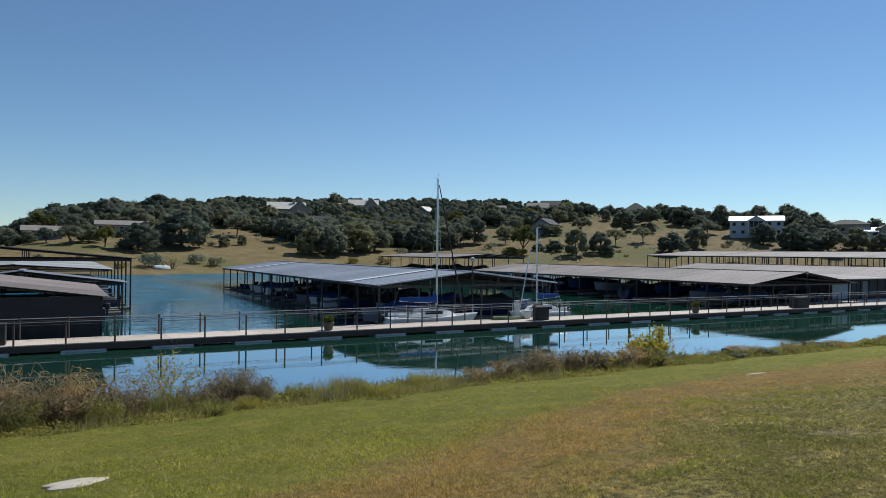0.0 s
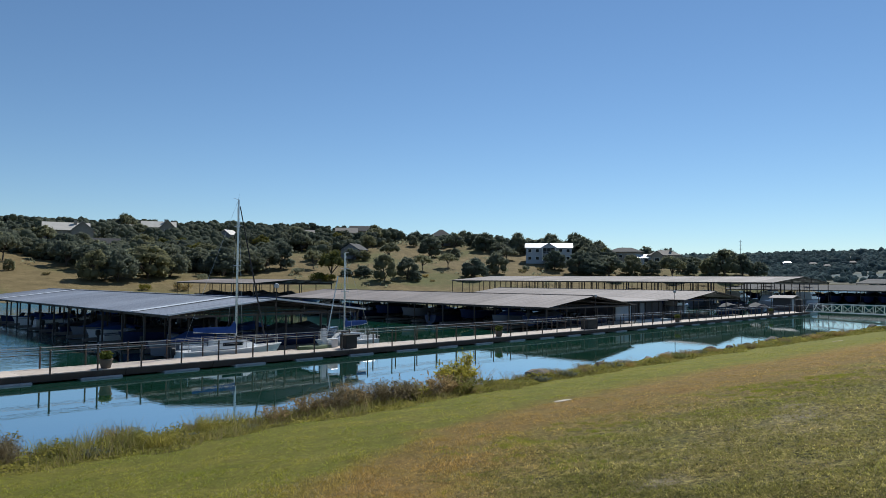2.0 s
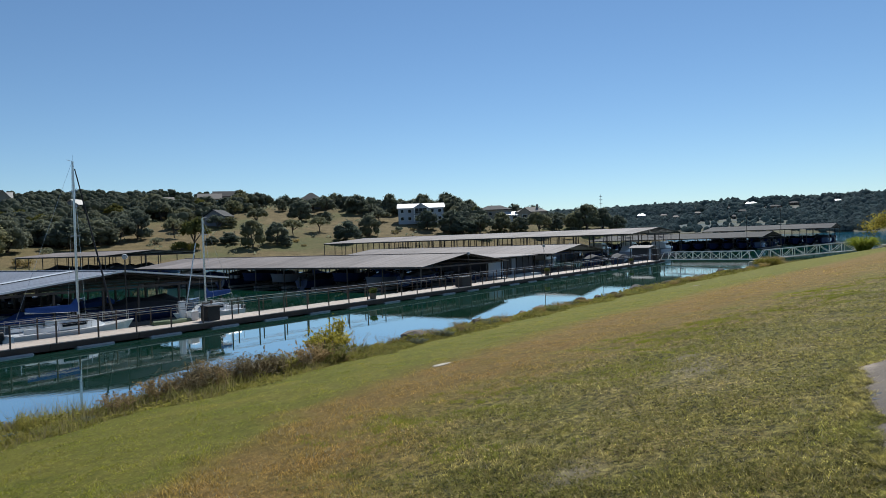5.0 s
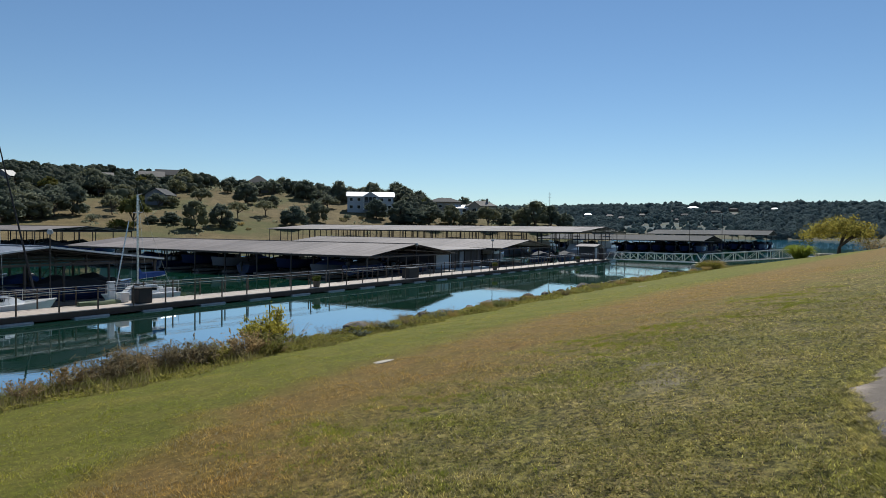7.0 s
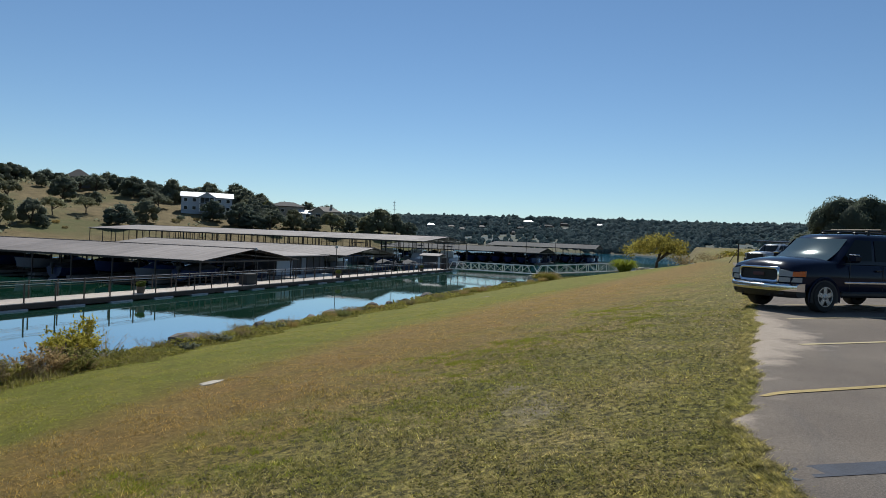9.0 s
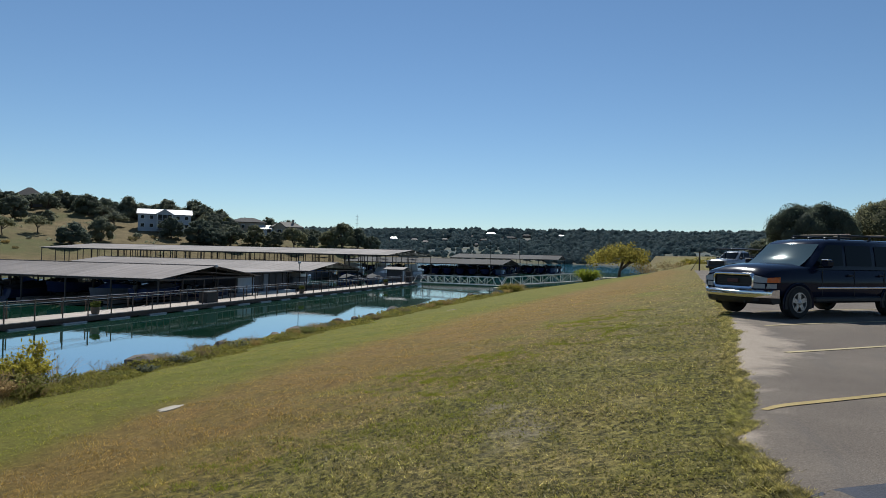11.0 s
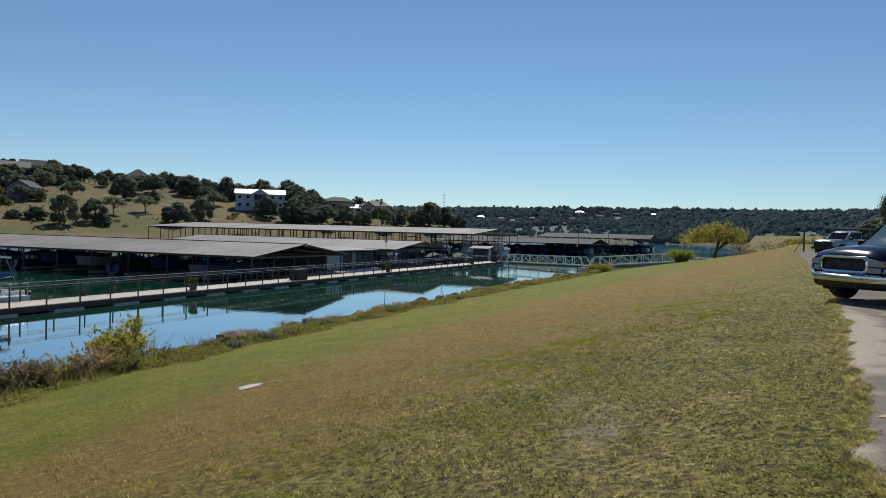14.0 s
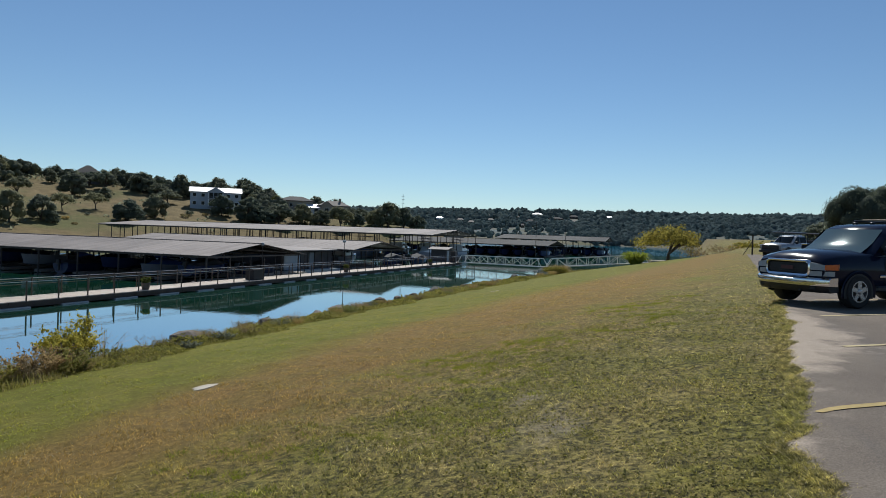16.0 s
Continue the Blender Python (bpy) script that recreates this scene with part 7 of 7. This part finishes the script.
house("large pale-roofed house with several gables on the ridge", 119.5, 293, 13, 9, 3.9, 2.6, M_STONEW, M_ROOF_PALE, None, 1, chimney=True, wins=5, wing=(3.4, 5.6, 2.4, -.5))
house("low pale-roofed outbuilding beside the ridge house", 108.5, 297, 6.5, 7, 2.6, 1.6, M_STONEW, M_ROOF_PALE, None, 1, wins=2)
house("low pale-roofed porch wing below the ridge house", 127, 286, 5.5, 6, 2.2, 1.3, M_STONEW, M_ROOF_PALE, None, 1, wins=2)
house("small house with blue-white metal roof", 141, 273, 5.2, 6, 2.0, 2.0, M_GREYW, M_ROOF_PALE, 25, wins=2)
house("brown house with tall roof on the ridge", 183, 246, 9, 8, 3.2, 2.2, M_STONEW, M_ROOF_TAN, wins=3)
house("dark-roofed house on the ridge", 191, 246, 9.5, 8, 3.6, 2.2, M_STONEW, M_ROOF_DARK, wins=3)
house("small grey barn on the slope", 152, 200, 7, 7, 3.2, 2.0, M_GREYW, M_ROOF_DARK, 25, wins=2)
house("small tan house under the crest trees", 169, 256, 7.5, 7, 2.3, 1.3, M_STONEW, M_ROOF_TAN, wins=3)
house("dark hip-roofed house on the crest", 213, 217, 9, 9, 4.0, 2.9, M_GREYW, M_ROOF_DARK, hip=4.4)
house("stucco house with a dark hipped roof among oaks", 242, 143, 13, 9, 3.9, 1.6, M_STONEW, M_ROOF_DARK, hip=4.6)
house("low house with white metal roof", 242, 134, 7.5, 6, 2.6, 1.2, M_STUCCO, M_ROOF_WHITE, wins=3)
house("tan house with pale roof and chimneys on the spur", 247, 129, 12, 8, 4.0, 1.8, M_STONEW, M_ROOF_TAN, chimney=True, hip=4.4, wing=(-2.6, 4.4, 1.6, .3))
for az, r, w, look_ in FAR_HOUSES:
    house(("distant house with tan roof on the far hill", "distant house with glaring white roof on the far hill", "distant house with pale roof on the far hill", "distant brown house with dark roof on the far hill")[look_], r * math.cos(radians(az)), r * math.sin(radians(az)), w * .72, 9, 3.0, 1.9, (M_STONEW, M_STUCCO, M_STONEW, M_BROWNW)[look_], (M_ROOF_TAN, M_ROOF_WHITE, M_ROOF_PALE, M_ROOF_DARK)[look_], None, 1, wins=max(3, int(w / 5)), sink=.5, hip=w * .2)

tower = thing("radio_mast", pose(255, 103, z_at(255, 103)), "thin radio mast on the wooded spur", "mast")
part("pole", Geo().tube((0, 0, 0), (0, 0, 13), .14, .07, 6), M_FLOAT, tower)
for z in (9.5, 11, 12.2):
    part("crossarm", Geo().box((0, 0, z), (.9, .9, .1)), M_FLOAT, tower)
for y, h in ((30, 8.6), (23.7, 9.0)):
    p = thing("light_pole", pose(150, y, 0), "thin light pole over the outer docks", "light pole", "light poles")
    part("pole", Geo().tube((0, 0, -1), (0, 0, h), .06, .04, 8), M_STEEL, p)
    part("lamp_head", Geo().box((-.4, 0, h), (1.0, .4, .16), 0, .04), M_FLOAT, p)
fp = thing("fence_post", pose(75.5, -5.4, z_at(75.5, -5.4)), "dark wooden fence post with a leaning brace", "fence post")
part("post", Geo().tube((0, 0, -.2), (0, 0, 1.95), .075, .07, 8), M_WOODPOST, fp)
part("brace", Geo().tube((.05, .8, 0), (0, .05, 1.3), .035, .03, 7), M_WOODPOST, fp)
fp2 = thing("fence_post", pose(72.0, -6.0, z_at(72, -6.0)), "short wooden fence post", "fence post")
part("post", Geo().tube((0, 0, -.2), (0, 0, 1.1), .06, .055, 8), M_WOODPOST, fp2)


# ---- vehicles ----
def wheel(parent, x, y, r, width, side):
    w = part("wheel", Geo().lathe([(r * .62, -width / 2), (r * .93, -width / 2), (r, -width / 2 + .04), (r, width / 2 - .04), (r * .93, width / 2), (r * .62, width / 2)], n=28, caps=False), M_TYRE, parent, smooth=True,
             at=pose(x, y, r, 90, 0, 0))
    g = Geo()
    zf = -width / 2 - .005 if side > 0 else width / 2 + .005
    s = -1 if side > 0 else 1
    g.lathe([(r * .62, zf - s * .01), (r * .64, zf), (r * .58, zf), (r * .56, zf - s * .05)], n=28, caps=False)
    part("rim", g, M_RIM, w, smooth=True)
    h = Geo()
    for k in range(5):
        a = k * math.tau / 5 + .3
        c, q = math.cos(a), math.sin(a)
        n = (-q, c)
        i, o = r * .08, r * .6
        pts = [(c * i + n[0] * .05, q * i + n[1] * .05), (c * o + n[0] * .05, q * o + n[1] * .05), (c * o - n[0] * .05, q * o - n[1] * .05), (c * i - n[0] * .05, q * i - n[1] * .05)]
        lo, hi = zf - s * .05, zf - s * .005
        h.add([(*p, lo) for p in pts] + [(*p, hi) for p in pts], [(0, 1, 2, 3), (7, 6, 5, 4), (0, 4, 5, 1), (1, 5, 6, 2), (2, 6, 7, 3), (3, 7, 4, 0)])
    h.lathe([(r * .15, zf - s * .05), (r * .15, zf), (r * .08, zf + s * .01), (.01, zf + s * .01)], n=14)
    part("spokes", h, M_RIM, w)
    part("brake_disc", Geo().lathe([(r * .55, zf - s * .08), (r * .55, zf - s * .07), (.02, zf - s * .07)], n=20), M_BLACK, w)


def section(x, w, zl, zb, crown=.03, tuck=.06):
    """One cross-section of a car body, from sill to shoulder and back."""
    return [(x, -w + tuck, zl), (x, -w, zl + .14), (x, -w - .0, (zl + zb) / 2), (x, -w + .02, zb - .10), (x, -w + .09, zb - .02), (x, -w * .5, zb + crown), (x, 0, zb + crown * 1.25),
            (x, w * .5, zb + crown), (x, w - .09, zb - .02), (x, w - .02, zb - .10), (x, w, (zl + zb) / 2), (x, w, zl + .14), (x, w - tuck, zl)]


def arch(parent, x, y, r, material, side):
    g = Geo()
    n = 20
    pts = []
    for k in range(n + 1):
        a = math.pi * (-.06 + 1.12 * k / n)
        for rr, yy in ((r, 0), (r + .055, .02), (r + .075, 0)):
            pts.append((x + rr * math.cos(a), y + side * yy, r * .86 + rr * math.sin(a) * 1.0 - .05))
    f = []
    for k in range(n):
        for j in range(2):
            a = k * 3 + j
            f.append((a, a + 1, a + 4, a + 3))
    g.add(pts, f)
    part("arch_lip", g, material, parent, smooth=True)
    disc = [(x + r * math.cos(math.pi * (-.08 + 1.16 * k / 24)), y + side * .006, r * .86 + r * math.sin(math.pi * (-.08 + 1.16 * k / 24)) - .05) for k in range(25)]
    disc += [(p[0], p[1] - side * .03, p[2]) for p in disc]
    part("wheel_well", Geo().add(disc, [tuple(range(25)), tuple(range(49, 24, -1))]), M_BLACK, parent)


def suv():
    v = thing("suv", pose(0, 0, 0), "dark navy sport utility vehicle with chrome grille and bumper, parked", "car", "parked vehicles")
    body = [section(-2.78, .86, .62, 1.10), section(-2.72, .95, .50, 1.14), section(-2.2, .99, .46, 1.17), section(0, 1.0, .44, 1.17), section(1.1, 1.0, .44, 1.18), section(1.32, 1.0, .44, 1.205, .04), section(1.5, .995, .44, 1.20, .055),
            section(1.9, .985, .46, 1.18, .065), section(2.35, .965, .50, 1.135, .06), section(2.58, .94, .56, 1.07, .04), section(2.66, .91, .62, 1.0, .02)]
    part("body", Geo().loft(body), M_CAR, v, smooth=True)
    green = []
    for z, xf, xr, w, rnd in ((1.13, 1.42, -2.70, .95, .10), (1.5, 1.02, -2.64, .905, .11), (1.76, .72, -2.56, .855, .13), (1.83, .60, -2.5, .79, .15), (1.865, .35, -2.35, .66, .2)):
        green.append([(xf, -w + rnd, z), (xf + .05, 0, z), (xf, w - rnd, z), (xf - rnd, w, z), (-.6, w, z), (xr + rnd, w, z), (xr, w - rnd, z), (xr, -w + rnd, z), (xr + rnd, -w, z), (-.6, -w, z), (xf - rnd, -w, z)])
    part("cabin", Geo().loft(green), M_CAR, v, smooth=True)
    sh = []
    for u in np.linspace(-1, 1, 11):
        bow = .075 * (1 - u * u)
        sh.append([(1.62 + bow, .80 * u, 1.13), (1.31 + bow, .785 * u, 1.305), (1.10 + bow, .77 * u, 1.445), (.79 + bow, .735 * u, 1.735)])
    part("windscreen", Geo().loft(sh, False), M_SHIELD, v, "windscreen catching the sun", smooth=True)
    for s in (-1, 1):
        part("wiper", Geo().tube((1.42, s * .12 + .2, 1.205), (1.20, s * .12 - .34, 1.35), .012, n=5), M_BLACK, v)
        for a, b, a2, b2 in ((1.20, .22, .72, .20), (.10, -.80, .10, -.80), (-.95, -2.35, -.95, -2.2)):
            y0, y1 = s * .945, s * .868
            q = [(a, y0, 1.22), (b if b < a else b, y0, 1.22), (b2, y1, 1.71), (a2, y1, 1.71)]
            part("side_window", Geo().add([(x, y + s * .012, z + .005) for x, y, z in q], [(0, 1, 2, 3) if s > 0 else (3, 2, 1, 0)]), M_GLASS, v)
        part("side_moulding", Geo().box((-.3, s * 1.012, .695), (2.9, .03, .055), 0, .012), M_CHROME, v, "chrome side moulding")
        part("rocker_panel", Geo().box((-.05, s * .955, .42), (2.55, .12, .14), 0, .04), M_BLACK, v)
        for x in (.98, -.12, -1.2):
            part("door_gap", Geo().box((x, s * 1.0, .82), (.012, .008, .62)), M_BLACK, v)
        for x in (.05, -1.05):
            part("door_handle", Geo().box((x, s * 1.018, 1.0), (.2, .035, .05), 0, .015), M_CAR, v)
        m = part("mirror", Geo().box((.98, s * 1.12, 1.27), (.16, .26, .2), 0, .05), M_CAR, v)
        part("mirror_arm", Geo().box((1.0, s * .98, 1.2), (.1, .16, .06), 0, .02), M_BLACK, m)
        part("mirror_cap", Geo().box((1.01, s * 1.12, 1.355), (.13, .2, .03), 0, .012), M_CHROME, m)
        part("headlight", Geo().loft([[(2.60, s * .615, .805), (2.60, s * .615, .975), (2.46, s * .93, .93), (2.46, s * .93, .805)], [(2.74, s * .615, .81), (2.73, s * .615, .965), (2.655, s * .925, .92), (2.665, s * .925, .81)]]), M_LAMP, v, "clear headlight")
        part("turn_signal", Geo().loft([[(2.48, s * .86, .81), (2.46, s * .86, .955), (2.28, s * .96, .945), (2.28, s * .96, .815)], [(2.668, s * .928, .815), (2.658, s * .928, .92), (2.38, s * 1.005, .93), (2.38, s * 1.005, .815)]]), M_AMBER, v, "amber turn signal")
        part("parking_lamp", Geo().loft([[(2.60, s * .615, .67), (2.60, s * .615, .785), (2.40, s * .96, .785), (2.40, s * .96, .68)], [(2.74, s * .615, .675), (2.74, s * .615, .785), (2.625, s * .975, .785), (2.625, s * .975, .685)]]), M_LAMP, v)
        part("fog_vent", Geo().box((2.72, s * .62, .42), (.06, .26, .1), 0, .02), M_BLACK, v)
        part("tow_hook", Geo().tube((2.72, s * .42, .36), (2.8, s * .42, .36), .03, n=6), M_BLACK, v)
        part("roof_rail", Geo().tube((.0, s * .66, 1.96), (-2.2, s * .66, 1.96), .022, n=8).tube((.0, s * .66, 1.84), (.0, s * .66, 1.97), .03, n=8).tube((-1.1, s * .66, 1.86), (-1.1, s * .66, 1.97), .03, n=8).tube((-2.2, s * .66, 1.86), (-2.2, s * .66, 1.97), .03, n=8), M_BLACK, v)
        for x in (1.75, -1.55):
            arch(v, x, s * 1.0, .43, M_CAR, s)
            wheel(v, x, s * .895, .365, .27, s)
    for x in (-.35, -1.6):
        part("cross_bar", Geo().tube((x, -.7, 1.99), (x, .7, 1.99), .02, n=8), M_TAN, v)
    for yy in (-.45, 0, .45):
        part("marker_lamp", Geo().box((.18, yy, 1.90), (.12, .09, .05), 0, .02), M_BLACK, v)
    part("grille", Geo().box((2.685, 0, .83), (.05, 1.06, .24), 0, .02), M_BLACK, v)
    fr = Geo()
    loops = []
    for o, xx in ((-.01, 2.66), (-.005, 2.73), (.02, 2.755), (.045, 2.74), (.06, 2.66)):
        w, h, r = .60 - o, .175 - o, .10 - o * .6
        loops.append([(xx, sy * (w - r) + r * math.cos(a), .835 + sz * (h - r) + r * math.sin(a)) for sy, sz, a0 in ((1, 1, 0), (-1, 1, 1), (-1, -1, 2), (1, -1, 3)) for a in [(a0 + q / 4) * math.pi / 2 for q in range(5)]])
    nn = len(loops[0])
    fr.add([p for lp in loops for p in lp], [(k * nn + i, k * nn + (i + 1) % nn, (k + 1) * nn + (i + 1) % nn, (k + 1) * nn + i) for k in range(4) for i in range(nn)])
    part("grille_frame", fr, M_CHROME, v, "rounded chrome grille frame", smooth=True)
    for z in (.755, .80, .87, .915):
        part("grille_bar", Geo().box((2.715, 0, z), (.02, 1.06, .014)), M_BLACK, v)
    part("badge", Geo().box((2.735, 0, .835), (.02, .34, .085), 0, .01), M_RED, v, "plain dull red badge")
    bp = []
    for yy in np.linspace(-1.0, 1.0, 13):
        xx = 2.90 - .30 * abs(yy) ** 3
        bp.append([(xx - .25, yy, .46), (xx - .02, yy, .47), (xx, yy, .53), (xx - .01, yy, .60), (xx - .06, yy, .64), (xx - .25, yy, .65)])
    part("bumper", Geo().loft(bp), M_CHROME, v, "chrome front bumper", smooth=True)
    bp = []
    for yy in np.linspace(-.96, .96, 13):
        xx = 2.84 - .30 * abs(yy) ** 3
        bp.append([(xx - .3, yy, .34), (xx - .08, yy, .32), (xx - .02, yy, .38), (xx, yy, .458), (xx - .3, yy, .458)])
    part("air_dam", Geo().loft(bp), M_BLACK, v, smooth=True)
    part("rear_bumper", Geo().box((-2.82, 0, .58), (.2, 1.9, .2), 0, .05), M_CHROME, v)
    part("underbody", Geo().box((0, 0, .42), (4.6, 1.5, .2), 0, .05), M_BLACK, v)
    part("dash", Geo().box((1.1, 0, 1.14), (.5, 1.5, .06), 0, .02), M_BLACK, v)
    return v


def rest(v, x, y, heading, size=1.0, wb=3.3):
    """Sets a vehicle down on the slope of the car park."""
    c, s = math.cos(radians(heading)), math.sin(radians(heading))
    front, back = z_at(x + c * wb / 2, y + s * wb / 2), z_at(x - c * wb / 2, y - s * wb / 2)
    left, right = z_at(x - s * .85, y + c * .85), z_at(x + s * .85, y - c * .85)
    pitch = -math.degrees(math.atan2(front - back, wb))
    roll = math.degrees(math.atan2(left - right, 1.7))
    v.matrix_basis = Matrix.Translation((x, y, (front + back) / 2 + .04)) @ Euler((radians(roll), radians(pitch), radians(heading)), "XYZ").to_matrix().to_4x4() @ Matrix.Scale(size, 4)


rest(suv(), 19.7, -2.42, 128, .93)


def pickup():
    v = thing("pickup_truck", pose(0, 0, 0), "silver crew-cab pickup with black front and a ladder rack", "pickup truck", "parked vehicles")
    part("body", Geo().loft([section(-2.95, .94, .62, 1.18), section(-2.9, .97, .55, 1.2), section(-.9, .99, .5, 1.22), section(1.2, .99, .48, 1.22), section(2.1, .98, .5, 1.18, .06), section(2.75, .95, .55, 1.1, .05), section(2.85, .92, .62, 1.04)]), M_SILVER, v, smooth=True)
    green = []
    for z, xf, xr, w in ((1.18, 1.3, -.98, .92), (1.55, .85, -.92, .84), (1.84, .45, -.8, .76), (1.92, .2, -.65, .62)):
        green.append([(xf, -w + .1, z), (xf + .05, 0, z), (xf, w - .1, z), (xf - .1, w, z), (xr + .1, w, z), (xr, w - .1, z), (xr, -w + .1, z), (xr + .1, -w, z), (xf - .1, -w, z)])
    part("cab", Geo().loft(green), M_SILVER, v, smooth=True)
    part("windscreen", Geo().add([(1.28, .76, 1.24), (1.35, 0, 1.24), (1.28, -.76, 1.24), (.58, -.66, 1.79), (.64, 0, 1.8), (.58, .66, 1.79)], [(0, 1, 4, 5), (1, 2, 3, 4)]), M_GLASS, v)
    part("grille", Geo().box((2.87, 0, .86), (.08, 1.5, .42), 0, .04), M_BLACK, v)
    part("bumper", Geo().box((2.92, 0, .55), (.22, 1.95, .26), 0, .07), M_BLACK, v)
    for s in (-1, 1):
        for a, b in ((1.0, .22), (.12, -.75)):
            q = [(a, s * .915, 1.27), (b, s * .915, 1.27), (b, s * .80, 1.76), (min(a, .5), s * .80, 1.76)]
            part("side_window", Geo().add([(x, y + s * .012, z) for x, y, z in q], [(0, 1, 2, 3) if s > 0 else (3, 2, 1, 0)]), M_GLASS, v)
        part("headlight", Geo().box((2.82, s * .84, .98), (.14, .26, .18), 0, .03), M_LAMP, v)
        part("mirror", Geo().box((.95, s * 1.12, 1.3), (.16, .26, .24), 0, .05), M_BLACK, v)
        part("step_bar", Geo().tube((1.2, s * .98, .42), (-1.0, s * .98, .42), .05, n=8), M_BLACK, v)
        rk = Geo()
        for x in (-1.05, -2.75):
            rk.tube((x, s * .86, 1.2), (x, s * .8, 2.05), .035, n=6)
        rk.tube((2.0, s * .8, 2.07), (-2.9, s * .8, 2.07), .035, n=6)
        part("rack_side", rk, M_BLACK, v)
        for x in (1.85, -1.75):
            arch(v, x, s * .99, .48, M_BLACK, s)
            wheel(v, x, s * .89, .4, .28, s)
    for x in (1.9, -.2, -1.05, -2.75):
        part("rack_bar", Geo().tube((x, -.8, 2.07), (x, .8, 2.07), .03, n=6), M_BLACK, v)
    part("ladder", Geo().tube((3.0, .25, 2.14), (-3.1, .25, 2.14), .03, n=6).tube((3.0, .6, 2.14), (-3.1, .6, 2.14), .03, n=6), M_ALU, v, "long aluminium ladder on the rack")
    part("cargo", Geo().box((-1.9, 0, 1.3), (1.7, 1.5, .5), 0, .1), M_BLACKC, v, "dark covered load")
    part("underbody", Geo().box((0, 0, .45), (4.8, 1.4, .2), 0, .05), M_BLACK, v)
    return v


rest(pickup(), 67.5, -7.6, 140)
